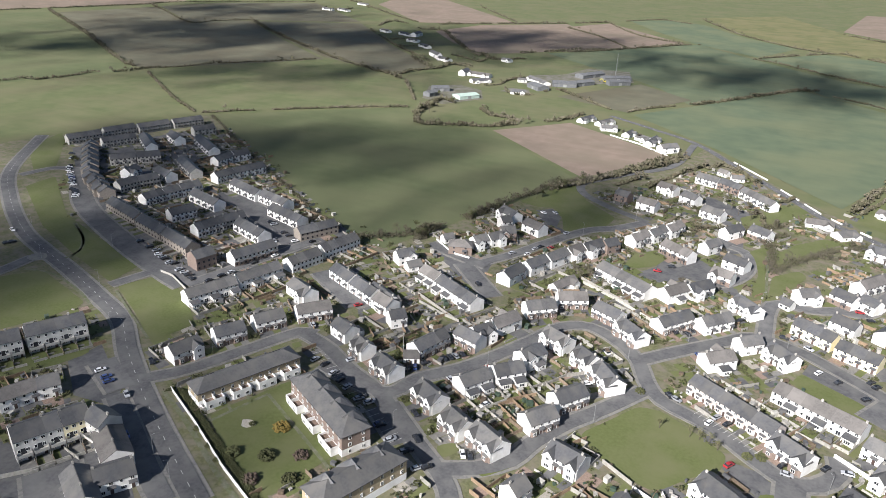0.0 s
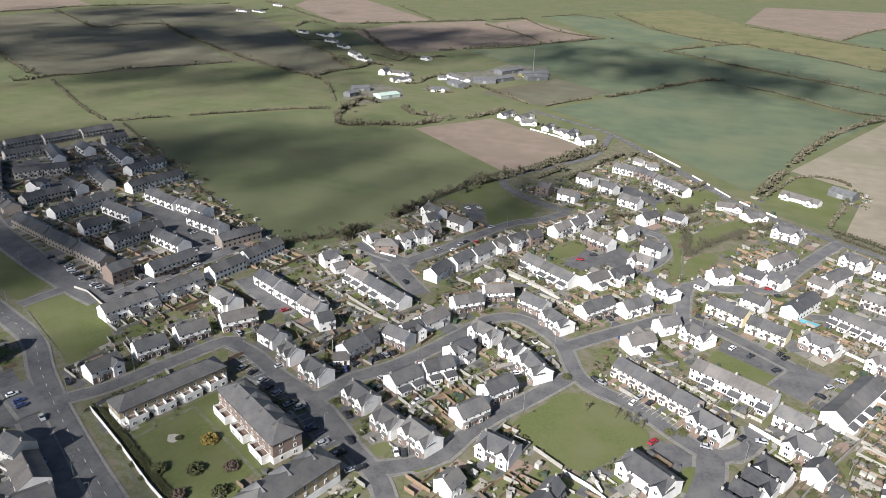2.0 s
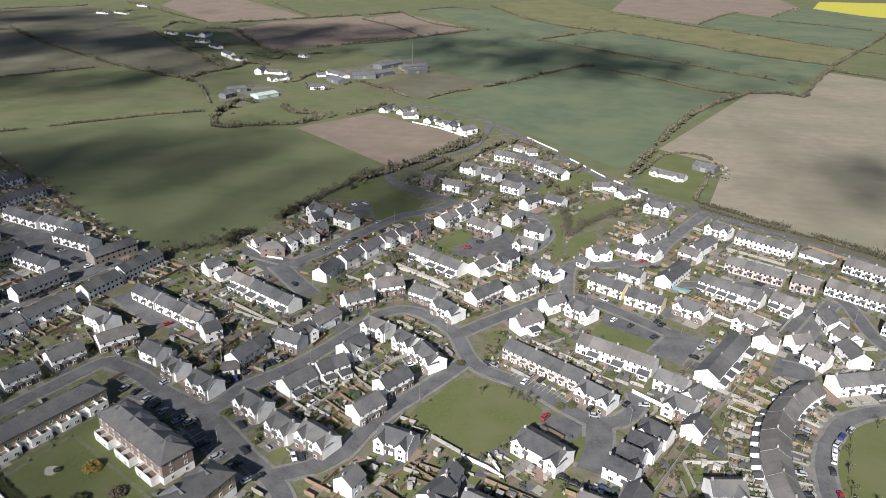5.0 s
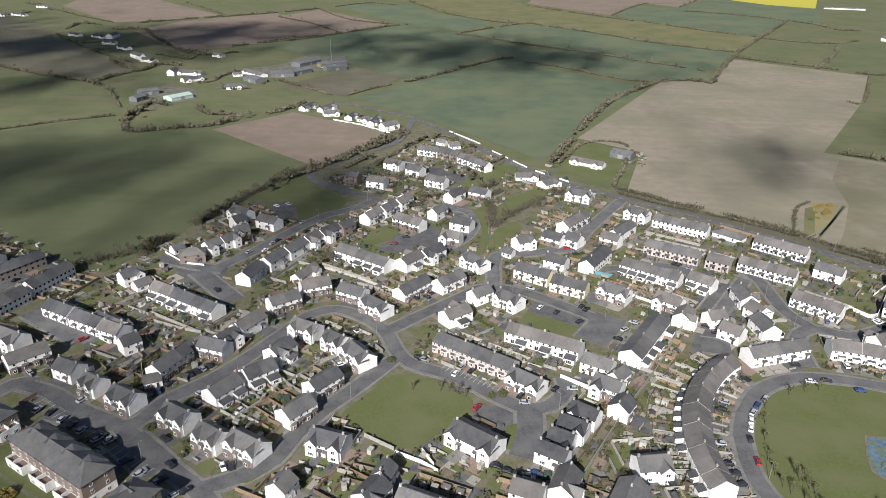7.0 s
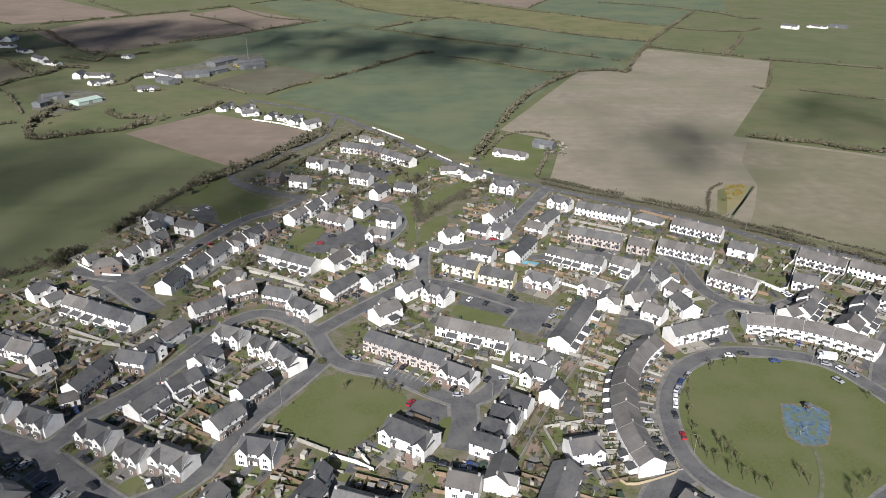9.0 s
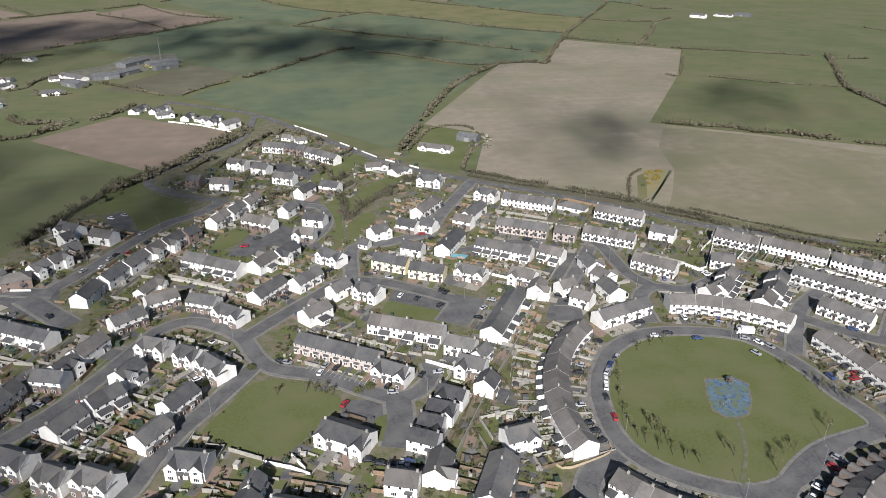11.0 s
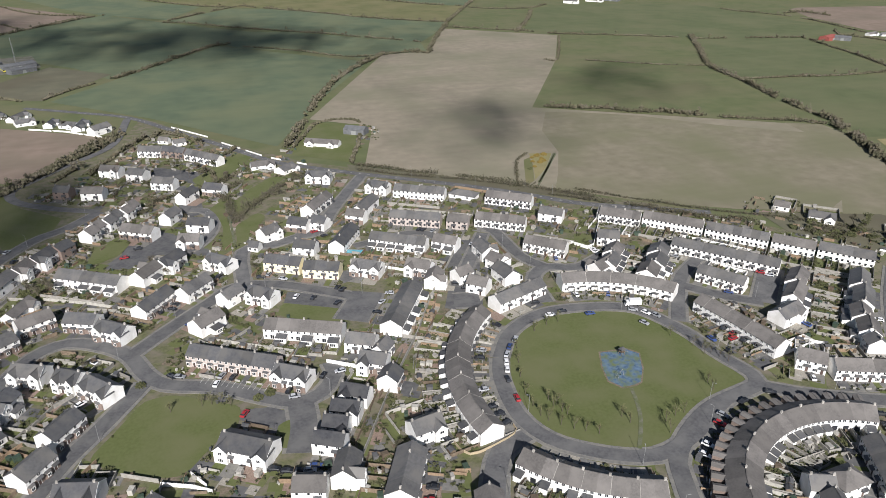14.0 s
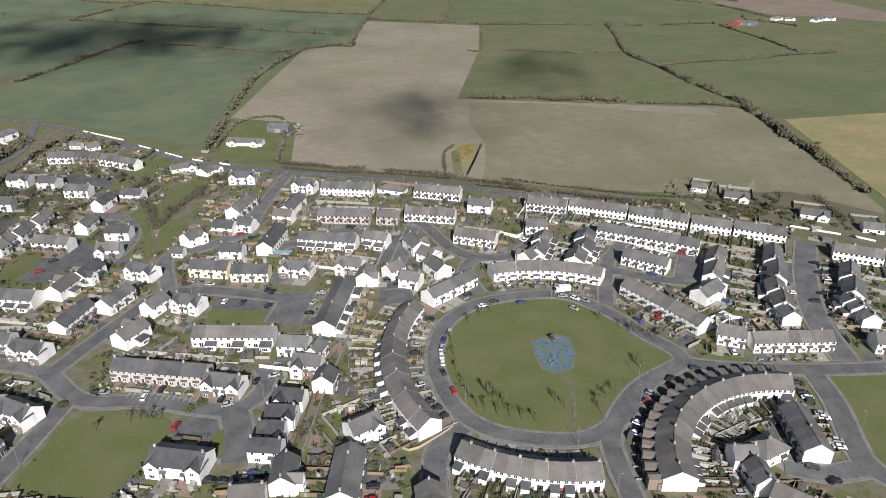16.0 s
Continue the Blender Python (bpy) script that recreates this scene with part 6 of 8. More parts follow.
hedge(4, (-1292, 925), (-1167, 854), (-1025, 779), (-863, 685), (-746, 616), (-705, 598), wood=0.6)
hedge(3.5, (-746, 437), (-732, 479), (-720, 481), (-714, 502), (-711, 524), (-709, 548), (-689, 569), (-684, 601), (-675, 614), wood=0.7)
hedge(2.5, (-675, 614), (-660, 636), (-654, 662), (-636, 687), (-599, 740), (-574, 779), wood=0.5)
hedge(3, (-1215, 1105), (-1137, 1061), (-964, 951), (-945, 1007), (-914, 1054), wood=0.5)
hedge(4, (-914, 1054), (-794, 961), (-672, 875), (-581, 816), (-498, 770), (-443, 746), (-418, 729), wood=0.6)
hedge(1.8, (-667, 583), (-604, 541), (-543, 501), (-490, 472))
hedge(2.5, (-480, 473), (-457, 499), (-412, 543), (-377, 577), (-340, 604), wood=0.15)
hedge(4, (-626, 1256), (-573, 1324), (-445, 1471), (-375, 1572), wood=0.4)
hedge(3, (-723, 1672), (-624, 1539), (-528, 1411), wood=0.5)
hedge(2.5, (-416, 1396), (-332, 1310), (-256, 1198), wood=0.2)
hedge(3.5, (-375, 1016), (-329, 1093), (-274, 1157), (-224, 1226), (-178, 1311), wood=0.4)
hedge(3, (-370, 1549), (-291, 1404), (-238, 1349), (-184, 1323), wood=0.2)
hedge(3, (-922, 1469), (-791, 1348), (-675, 1256), wood=0.3)
hedge(5, (-305, 557), (-321, 589), (-325, 615), (-320, 626), wood=1)
hedge(4, (-305, 554), (-290, 553), (-273, 565), (-241, 580), (-230, 595), (-211, 619), (-193, 648), (-185, 679), wood=0.5)
hedge(4, (-278, 641), (-258, 621), (-240, 620), (-226, 613), wood=1)
hedge(4, (-324, 601), (-330, 650), (-323, 656), (-313, 649), wood=1)
hedge(5, (-434, 752), (-428, 792), (-413, 825), (-413, 858), (-383, 855), wood=0.8)
hedge(4, (-488, 884), (-451, 843), (-424, 821), wood=0.5)
hedge(4, (-422, 975), (-389, 938), (-374, 944), (-350, 971), wood=0.6)
hedge(4, (-702, 1153), (-719, 1223), (-680, 1225), wood=0.8)
hedge(2.5, (-687, 1099), (-610, 1016), (-547, 951), (-451, 866), wood=0.3)
hedge(2.5, (-596, 1011), (-576, 1031), (-559, 1029))
hedge(2.5, (-553, 953), (-527, 977), (-515, 1003), wood=0.3)
hedge(4, (-625, 1162), (-580, 1174), (-526, 1096), (-447, 989), (-411, 950), wood=0.8)
hedge(3, (-448, 932), (-414, 916), (-392, 904), (-396, 944), wood=0.8)
hedge(3.5, (-336, 742), (-311, 766), (-310, 801), (-297, 834), wood=0.6)
hedge(2.5, (-297, 756), (-283, 732), (-263, 732), (-252, 755), (-253, 790), wood=0.3)
hedge(3, (-246, 787), (-206, 753), (-166, 717), wood=0.3)
hedge(3, (-410, 726), (-370, 666), (-333, 610), wood=0.4)
hedge(3, (-908, 1387), (-908, 1332), (-960, 1343), wood=0.9)
hedge(3, (-883, 1417), (-961, 1506), (-1011, 1534), wood=0.9)
hedge(3, (-345, 1056), (-277, 1134), (-207, 1266), (-157, 1328), wood=0.3)
hedge(4, (-96, 795), (-70, 834), (-39, 889), (2, 961), (27, 975), wood=0.1)
hedge(2.5, (-148, 716), (-130, 751), (-112, 776), wood=0.3)
hedge(3, (-63, 1209), (-26, 1189), (45, 1115), (77, 1087), (116, 1057), (153, 1029), (205, 978), (267, 919), wood=0.3)
hedge(2.5, (43, 951), (101, 904), (143, 856), (172, 837), (197, 848), wood=0.1)
hedge(3.5, (-56, 1224), (53, 1378), (93, 1353), (182, 1256), (257, 1160), (357, 1080), wood=0.6)
hedge(3, (-207, 1788), (-108, 1550), (-45, 1458), (0, 1402), (48, 1377), wood=0.7)
hedge(3, (-353, 1620), (-293, 1719), (-221, 1683), wood=0.3)
hedge(3.5, (77, 1738), (179, 1590), (248, 1501), (312, 1431), (387, 1324), (450, 1266), wood=0.4)
hedge(3, (246, 1562), (318, 1749), (382, 1880), wood=0.6)
hedge(3, (434, 1780), (566, 2063), wood=0.3)
hedge(3, (425, 1689), (481, 1667), (571, 1580), (631, 1479), wood=0.4)
hedge(5, (357, 1080), (455, 1267), (586, 1515), wood=0.7)
hedge(3.5, (195, 841), (232, 848), (254, 835), wood=0.3)
hedge(5, (254, 835), (301, 954), (352, 1064), wood=0.7)
hedge(3.5, (450, 1252), (483, 1220), (546, 1203), (607, 1247), wood=0.5)
hedge(4, (421, 956), (495, 1082), (541, 1172), wood=0.5)
hedge(4, (631, 1479), (638, 1396), (671, 1388), wood=0.9)
hedge(4.5, (47, 506), (68, 572), (94, 653), (132, 742), (189, 830), (202, 852), wood=0.4)
hedge(3.5, (202, 852), (228, 850), (248, 846), wood=0.2)
hedge(3.5, (339, 1033), (395, 994), (429, 969), (471, 925), (528, 897), (616, 848), wood=0.3)
hedge(3, (628, 832), (703, 814), (776, 796), wood=0.3)
hedge(2.5, (466, 911), (386, 754), (371, 756))
hedge(1.6, (415, 739), (484, 691), (530, 670))
hedge(4.5, (633, 846), (589, 766), (539, 684), (522, 639), (516, 595), (496, 522), (487, 469), (483, 441), wood=0.8)
hedge(3.5, (776, 796), (759, 733), (744, 676), (713, 589), wood=0.5)
hedge(2.5, (520, 599), (579, 592), (625, 583), (702, 580), (747, 569), wood=0.4)
hedge(4, (277, 558), (298, 544), (323, 537), (341, 519), (363, 510), (391, 490), wood=0.6)
hedge(3.5, (402, 480), (433, 464), (456, 449), (470, 436), wood=0.3)
hedge(4.5, (483, 441), (470, 409), (454, 383), (437, 357), wood=0.8)
hedge(3, (873, 1097), (885, 1049), (913, 998), (921, 941), (895, 801), wood=0.2)
hedge(4, (938, 1012), (977, 1014), (988, 961), wood=1)
hedge(3, (865, 830), (843, 792), (860, 759), (861, 722), wood=0.6)
hedge(4.5, (475, 434), (452, 380), (429.6, 330.8), (393.2, 254.7), wood=0.8)
hedge(5, (-205.6, 300.1), (-195.8, 312.4), (-178.3, 328.8), (-165.1, 370.4), (-152.6, 411.6), (-139.8, 455.2), (-129.0, 473.9), wood=0.6)
hedge(4, (-129.0, 473.9), (-109.1, 494.0), (-91.9, 543.5), (-73.5, 578.1), wood=0.6)
hedge(3, (85.2, 442.0), (114.4, 420.9), (151.3, 399.6), (177.9, 378.3))
hedge(2.5, (48.7, 497.9), (80.1, 565.4), (111.6, 554.8), (84.9, 455.7))
hedge(2.5, (-467.0, 469.5), (-378.8, 408.2), (-299.4, 355.1), (-247.3, 320.4), (-226.9, 314.1))
hedge(2, (187.8, 362.5), (208.5, 345.7))
hedge(4, (-139.0, 442.5), (-122.7, 471.8), (-105.3, 508.7), (-84.3, 542.6), (-70.3, 579.3), wood=0.6)
hedge(4, (295.9, 273.2), (301.3, 263.8), (307.9, 254.1))
hedge(4, (307.4, 274.3), (315.8, 261.7))
hedge(3, (207.0, 366.0), (235.1, 338.6), (265.2, 312.0), (294.5, 292.2))
hedge(3, (294.5, 292.2), (318.1, 272.2), (339.7, 248.3))
hedge(4, (86.7, 451.2), (122.8, 425.2), (152.9, 404.5), (179.2, 381.8))
hedge(4, (179.2, 381.8), (202.1, 358.7), (210.4, 349.5))
hedge(4.5, (-177.2, 315.6), (-178.0, 334.3), (-170.9, 349.9), (-163.5, 370.7), (-158.6, 391.0), wood=0.6)
hedge(2, (176.4, 383.6), (193.2, 424.5), (208.5, 441.9))
hedge(4, (360.6, 264.5), (352.4, 247.9), (345.5, 231.5))
hedge(4, (203.4, 348.7), (228.6, 328.4), (243.3, 315.1), (277.4, 286.8))
hedge(5, (-10.2, 426.5), (-2.0, 417.3), (2.5, 400.2), (3.0, 380.3), wood=1)
hedge(5, (-5.8, 427.1), (3.2, 432.7), (12.5, 440.6), wood=1)
hedge(4, (3.7, 375.2), (12.0, 392.2), (23.4, 410.8), (37.8, 430.2), (52.6, 443.0), wood=0.4)
hedge(4, (-14.3, 436.8), (-8.9, 431.0), (-2.5, 443.0), (6.9, 455.9), wood=0.6)
hedge(3, (21.1, 416.5), (31.4, 411.9), (40.6, 419.2), wood=0.3)
hedge(3, (-14.0, 467.4), (-6.9, 466.0), (-5.0, 451.8), wood=0.6)
hedge(3, (-59.7, 348.7), (-54.7, 357.3))
hedge(3.5, (-86.7, 331.6), (-79.0, 324.0), (-70.9, 318.2), wood=0.7)
hedge(4, (-56.7, 422.1), (-47.4, 404.9), (-38.4, 422.5), wood=0.6)
hedge(3.5, (-81.3, 483.6), (-69.9, 523.1), (-51.8, 565.7), wood=0.8)
hedge(3, (-102.6, 475.0), (-90.5, 500.5), (-81.4, 489.1), wood=0.7)
hedge(3, (-62.7, 453.0), (-50.0, 462.2), (-40.5, 444.4), wood=0.5)
hedge(2.5, (-77.8, 437.8), (-69.1, 446.1), (-61.5, 443.7), wood=0.4)
hedge(3, (-45.4, 425.8), (-34.8, 423.0), (-25.1, 430.9), wood=0.6)
hedge(3, (-50.8, 555.4), (-40.4, 571.0), (-23.0, 552.9), (-10.9, 532.1), wood=0.5)
hedge(2.5, (-8.1, 510.0), (2.6, 501.6), (11.0, 514.3), wood=0.3)
hedge(3, (-26.1, 403.9), (-19.9, 387.8), (-24.3, 378.3), wood=0.9)
tree(8, -185.7, 332.2)
tree(7, -178.3, 328.8)
tree(6, -186.6, 322.1)
tree(6, -86.7, 321.0)
tree(6, -81.9, 325.1)
tree(6, -25.4, 469.6)
tree(6, -15.7, 476.1)
tree(6, -9.5, 463.7)
tree(5, -92.7, 494.4)
tree(5, -87.2, 498.6)
tree(6, 300.2, 271.2)
tree(6, 301.3, 263.8)
tree(6, 306.9, 257.1)
tree(6, 318.4, 256.1)
tree(5, 297.1, 278.9)
tree(7, -311.8, 595.5)
tree(7, -316.0, 622.1)
tree(8, -309.9, 642.2)
tree(7, -266.7, 628.3)
tree(6, -139.7, 424.1)
tree(6, -154.4, 390.1)
tree(5, -178.1, 327.3)
tree(7, -20.3, 461.1)
tree(7, -12.3, 454.0)
tree(6, -4.9, 476.3)
tree(6, -30.0, 481.0)
tree(6, -83.5, 316.5)
tree(6, -78.5, 319.8)
tree(6, -89.1, 325.0)
tree(6, -36.6, 335.1)
tree(6, -129.8, 339.9)
tree(6, -146.9, 336.1)
tree(7, -115.0, 612.6)
tree(7, -130.2, 616.9)
tree(6, -163.3, 643.2)
tree(8, -426.0, 870.8)
tree(8, -423.1, 897.0)
tree(7, -337.6, 668.1)
tree(7, -322.8, 600.3)
tree(8, -177.0, 318.5)
tree(8, -177.5, 327.7)
tree(6, -175.8, 333.6)
tree(7, -163.4, 361.9)
tree(7, -162.7, 373.4)
tree(7, -161.0, 380.1)
tree(7, -158.2, 390.1)
tree(8, -142.2, 420.0)
tree(6, -136.6, 432.7)
tree(7, -131.8, 449.3)
tree(6, -182.8, 297.0)
tree(7, -125.1, 467.9)
tree(7, -116.3, 481.0)
tree(5, -64.0, 229.6)
tree(5, -56.8, 250.3)
tree(5, -139.0, 241.4)
tree(5, 10.5, 314.2)
tree(5, 61.2, 331.3)
tree(5, -29.5, 320.3)
tree(5, 66.3, 216.5)
tree(5, 93.6, 239.7)
tree(5, 44.8, 172.7)
tree(9, 321.5, 259.1)
tree(9, 323.5, 267.1)
tree(8, 333.6, 267.2)
row("w", -169.7, 289.4, 54.7, 9.8, 7.2, 1, "")
row("b", -161.7, 284.4, 55.2, 8.1, 6.2, 1, "")
row("w", -146.5, 276.1, 154.3, 13.2, 8.2, 2, "eB")
row("w", -127.8, 266.3, 152.4, 27.7, 8.2, 4, "eB")
row("r", -149.8, 316.2, 20.2, 12.5, 8.2, 1, "h")
row("b", -162.0, 325.4, 56.1, 6.6, 5.2, 1, "")
row("w", -143.6, 327.2, 57.8, 9.1, 7.2, 1, "")
row("w", -137.9, 335.1, 59.2, 9.4, 7.2, 1, "")
row("w", -156.3, 245.3, 151.9, 17.5, 8.2, 3, "eB")
row("w", -141.7, 231.7, 49.1, 7.4, 7.2, 1, "")
row("m", -119.9, 219.9, 71.2, 17.6, 7.7, 3, "")
row("m", -106.8, 231.9, -15.0, 12.2, 7.7, 1, "")
row("w", -104.3, 238.5, 54.6, 9.3, 7.7, 1, "")
row("b", -122.3, 209.6, 28.5, 6.5, 4.6, 1, "")
row("w", -93.4, 204.7, -120.8, 13.1, 8.2, 2, "eB")
row("w", -84.1, 216.6, -133.6, 12.5, 8.2, 2, "eB")
row("w", -80.2, 232.2, -116.8, 11.3, 8.2, 1, "eB")
row("m", -58.4, 212.3, 55.3, 13.7, 8.2, 2, "")
row("m", -63.9, 195.0, 55.5, 12.4, 8.2, 2, "")
row("w", -58.6, 158.5, 69.2, 7.1, 7.2, 1, "")
row("w", -28.7, 166.3, 75.5, 6.8, 6.2, 1, "")
row("w", -31.2, 157.7, 61.6, 9.8, 8.2, 1, "")
row("w", -14.7, 154.3, -20.4, 17.8, 8.2, 4, "")
row("d", 24.0, 179.9, -28.2, 10.4, 6.6, 1, "")
row("d", 27.4, 187.4, -25.8, 8.6, 6.6, 1, "")
row("d", 31.9, 194.2, -27.3, 10.1, 6.6, 1, "")
row("d", 36.6, 201.8, -32.5, 10.5, 6.6, 1, "")
row("m", 50.3, 206.9, 58.0, 8.0, 7.7, 1, "")
row("w", 26.8, 166.5, 67.8, 11.2, 7.7, 1, "")
row("w", 15.3, 162.6, -17.9, 10.1, 7.7, 1, "")
row("p", -2.8, 236.5, -31.1, 35.9, 8.2, 8, "")
row("w", 25.4, 249.7, 155.2, 32.0, 8.8, 6, "eB")
row("w", 45.3, 233.3, -27.9, 12.1, 7.7, 2, "")
row("w", 51.8, 225.6, 50.4, 8.6, 6.2, 1, "")
row("m", 47.1, 219.2, -30.8, 10.8, 7.7, 1, "")
row("w", 67.3, 254.2, -120.2, 35.7, 9.3, 5, "eB")
row("m", 84.6, 288.0, -39.1, 12.5, 7.7, 1, "")
row("m", 88.0, 275.2, 61.9, 10.2, 7.7, 1, "")
row("w", 82.4, 318.7, 146.6, 30.0, 8.2, 6, "eB")
row("w", 105.1, 310.3, 140.5, 13.0, 8.2, 2, "eB")
row("p", 98.8, 345.0, -28.2, 28.5, 8.2, 6, "")
row("p", 119.7, 334.0, -29.1, 11.7, 8.2, 2, "")
row("w", 112.1, 382.8, 149.3, 31.4, 8.2, 6, "eB")
row("b", 137.3, 374.5, -41.4, 16.5, 8.2, 1, "h")
row("w", 76.0, 370.8, 54.0, 21.6, 8.2, 1, "")
row("m", 68.5, 358.0, -36.3, 10.8, 7.2, 1, "")
row("w", 56.6, 331.0, -120.5, 24.2, 8.2, 4, "eB")
row("w", 50.3, 382.0, 54.4, 24.8, 8.2, 4, "")
row("w", 47.8, 354.9, -37.6, 9.0, 7.7, 1, "")
row("b", 40.7, 454.3, 41.2, 13.1, 9.3, 1, "")
row("b", 26.6, 466.4, 5.7, 15.9, 7.2, 1, "")
row("m", -5.1, 424.6, -30.2, 12.6, 8.2, 1, "")
row("w", -45.7, 515.3, -20.5, 16.4, 7.2, 3, "")
row("r", -29.6, 508.9, -33.4, 18.3, 7.2, 3, "")
row("w", -10.4, 490.0, -45.8, 30.5, 7.2, 5, "")
row("w", -67.7, 479.0, -25.5, 13.5, 8.2, 1, "")
row("w", -51.0, 466.9, -33.1, 12.5, 8.2, 1, "")
row("w", -34.3, 445.1, -26.0, 14.5, 8.2, 2, "")
row("w", -20.9, 419.1, 56.7, 14.0, 7.2, 1, "")
row("w", -29.4, 389.0, 60.2, 12.0, 7.2, 1, "")
row("r", -91.2, 446.9, -22.6, 10.0, 7.2, 1, "")
row("w", -73.7, 439.6, -17.3, 13.0, 8.2, 1, "")
row("w", -68.7, 375.6, 59.3, 7.3, 8.2, 1, "")
row("w", -66.4, 382.9, 59.3, 7.3, 8.2, 1, "")
row("w", -61.1, 388.4, 59.3, 7.3, 8.2, 1, "")
row("w", -58.9, 395.7, 59.3, 7.3, 8.2, 1, "")
row("w", -53.5, 401.1, 59.3, 7.3, 8.2, 1, "")
row("w", -51.3, 408.4, 59.3, 7.3, 8.2, 1, "")
row("w", -113.5, 298.1, 76.6, 14.8, 8.2, 1, "")
row("w", -107.2, 314.8, 69.2, 14.8, 8.2, 1, "")
row("w", -100.5, 328.8, 67.5, 15.3, 8.2, 1, "")
row("w", -94.0, 341.1, 66.1, 11.5, 8.2, 1, "")
row("w", -87.2, 352.0, 62.0, 14.4, 8.2, 1, "")
row("r", -79.6, 360.5, 53.9, 9.3, 8.2, 1, "")
row("m", -44.3, 371.6, -31.7, 19.3, 8.2, 3, "")
row("w", -13.9, 372.0, -23.8, 12.5, 8.2, 1, "")
row("m", -18.9, 351.6, -19.8, 11.3, 7.2, 1, "")
row("w", -61.7, 321.3, 149.4, 32.8, 9.3, 5, "eB")
row("w", -38.1, 320.1, -125.3, 14.2, 8.2, 1, "eB")
row("w", -28.1, 330.2, 52.7, 14.4, 8.2, 1, "")
row("m", -33.7, 290.3, 54.1, 19.3, 8.2, 3, "")
row("w", -17.0, 298.9, 48.8, 16.2, 7.7, 3, "")
row("w", -1.9, 287.0, 43.8, 10.7, 7.2, 1, "")
row("w", -12.2, 267.3, -138.4, 13.0, 8.2, 1, "eB")
row("y", 24.2, 311.5, -31.0, 18.5, 8.2, 3, "")
row("y", 40.6, 300.0, -24.4, 17.3, 8.2, 3, "")
row("w", 36.3, 326.0, -28.8, 11.3, 7.7, 1, "")
row("w", 20.2, 349.8, 33.7, 10.5, 8.2, 1, "")
row("m", 37.0, 356.0, -34.3, 11.5, 8.2, 1, "")
row("b", 12.2, 337.9, -31.4, 5.5, 5.2, 1, "")
row("m", -90.0, 272.1, 41.0, 14.3, 8.2, 2, "")
row("m", -79.4, 287.8, 29.6, 14.0, 8.2, 2, "")
row("m", -60.5, 282.9, -23.5, 13.6, 8.2, 2, "")
row("w", -99.2, 251.0, 64.8, 14.6, 8.2, 1, "")
row("b", -88.3, 303.6, 68.0, 15.9, 6.2, 1, "")
row("w", 158.8, 355.6, -37.0, 27.6, 8.2, 6, "")
row("w", 141.9, 327.2, -33.4, 27.6, 8.2, 6, "")
row("w", 172.4, 327.5, -39.2, 13.2, 8.2, 1, "")
row("w", 207.1, 313.0, -39.8, 22.2, 8.2, 5, "")
row("w", 151.8, 291.3, -41.8, 21.6, 8.2, 5, "")
row("w", 187.0, 290.6, -30.1, 11.4, 8.2, 2, "")
row("w", 167.7, 262.5, -153.5, 14.3, 7.7, 1, "eB")
row("w", 180.2, 273.7, -135.5, 12.0, 8.2, 2, "eB")
row("w", 172.7, 264.0, -135.5, 12.0, 8.2, 2, "eB")
row("w", 201.2, 266.7, -134.6, 11.6, 9.3, 2, "eB")
row("w", 194.1, 257.2, -134.6, 11.6, 9.3, 2, "eB")
row("w", 184.7, 250.0, -134.6, 11.6, 9.3, 2, "eB")
row("w", 118.5, 249.8, 20.0, 27.5, 8.2, 4, "")
row("w", 183.6, 117.2, -117.7, 21.7, 8.8, 5, "")
row("w", 166.4, 116.3, 4.2, 10.5, 8.2, 1, "h")
row("w", 157.3, 117.2, -22.1, 7.7, 7.2, 1, "")
row("w", 155.4, 108.2, -111.1, 9.4, 6.7, 2, "")
row("w", 156.6, 97.3, -61.9, 11.3, 7.2, 2, "")
row("w", 204.1, 170.0, -42.4, 10.3, 8.2, 2, "")
row("w", 222.1, 157.8, -21.8, 31.7, 8.2, 7, "")
row("w", 256.4, 140.6, -30.5, 13.9, 8.2, 3, "")
row("w", 259.9, 199.7, 43.5, 17.0, 8.2, 2, "eB")
row("w", 271.2, 212.6, 43.5, 17.0, 8.2, 2, "eB")
row("w", 241.5, 179.5, 49.5, 11.4, 8.2, 2, "eB")
row("w", 247.7, 189.2, 49.5, 11.4, 8.2, 2, "eB")
row("w", 235.3, 170.5, -113.8, 6.2, 7.7, 1, "")
row("w", 278.2, 174.7, 38.5, 15.3, 8.2, 2, "eB")
row("w", 289.3, 185.5, 38.5, 15.3, 8.2, 2, "eB")
row("w", 265.9, 162.1, 56.1, 5.3, 8.2, 1, "eB")
row("w", 267.6, 167.5, 56.1, 5.3, 8.2, 1, "eB")
row("w", 263.1, 155.3, -117.8, 5.2, 7.7, 1, "")
row("w", 245.6, 223.0, -141.6, 15.8, 8.2, 2, "eB")
row("w", 234.2, 211.8, -141.6, 15.8, 8.2, 2, "eB")
row("w", 219.4, 200.1, 16.8, 14.6, 8.2, 1, "")
row("w", 230.7, 254.7, -48.6, 50.5, 7.7, 10, "")
row("w", 214.0, 234.9, -55.6, 21.6, 8.2, 5, "")
row("w", 207.5, 314.8, 134.2, 22.8, 8.2, 5, "eB")
row("w", 230.2, 296.9, 136.3, 31.6, 8.2, 7, "eB")
row("w", 253.0, 273.3, 132.5, 31.0, 8.2, 7, "eB")
row("w", 271.6, 253.8, 132.4, 20.2, 8.2, 4, "eB")
row("w", 288.5, 237.3, 132.7, 24.9, 8.2, 5, "eB")
row("w", 311.7, 198.8, 132.4, 21.6, 8.2, 5, "eB")
row("w", 326.0, 182.6, 130.9, 19.4, 8.2, 4, "eB")
row("b", 335.8, 244.1, -46.4, 14.5, 8.2, 1, "")
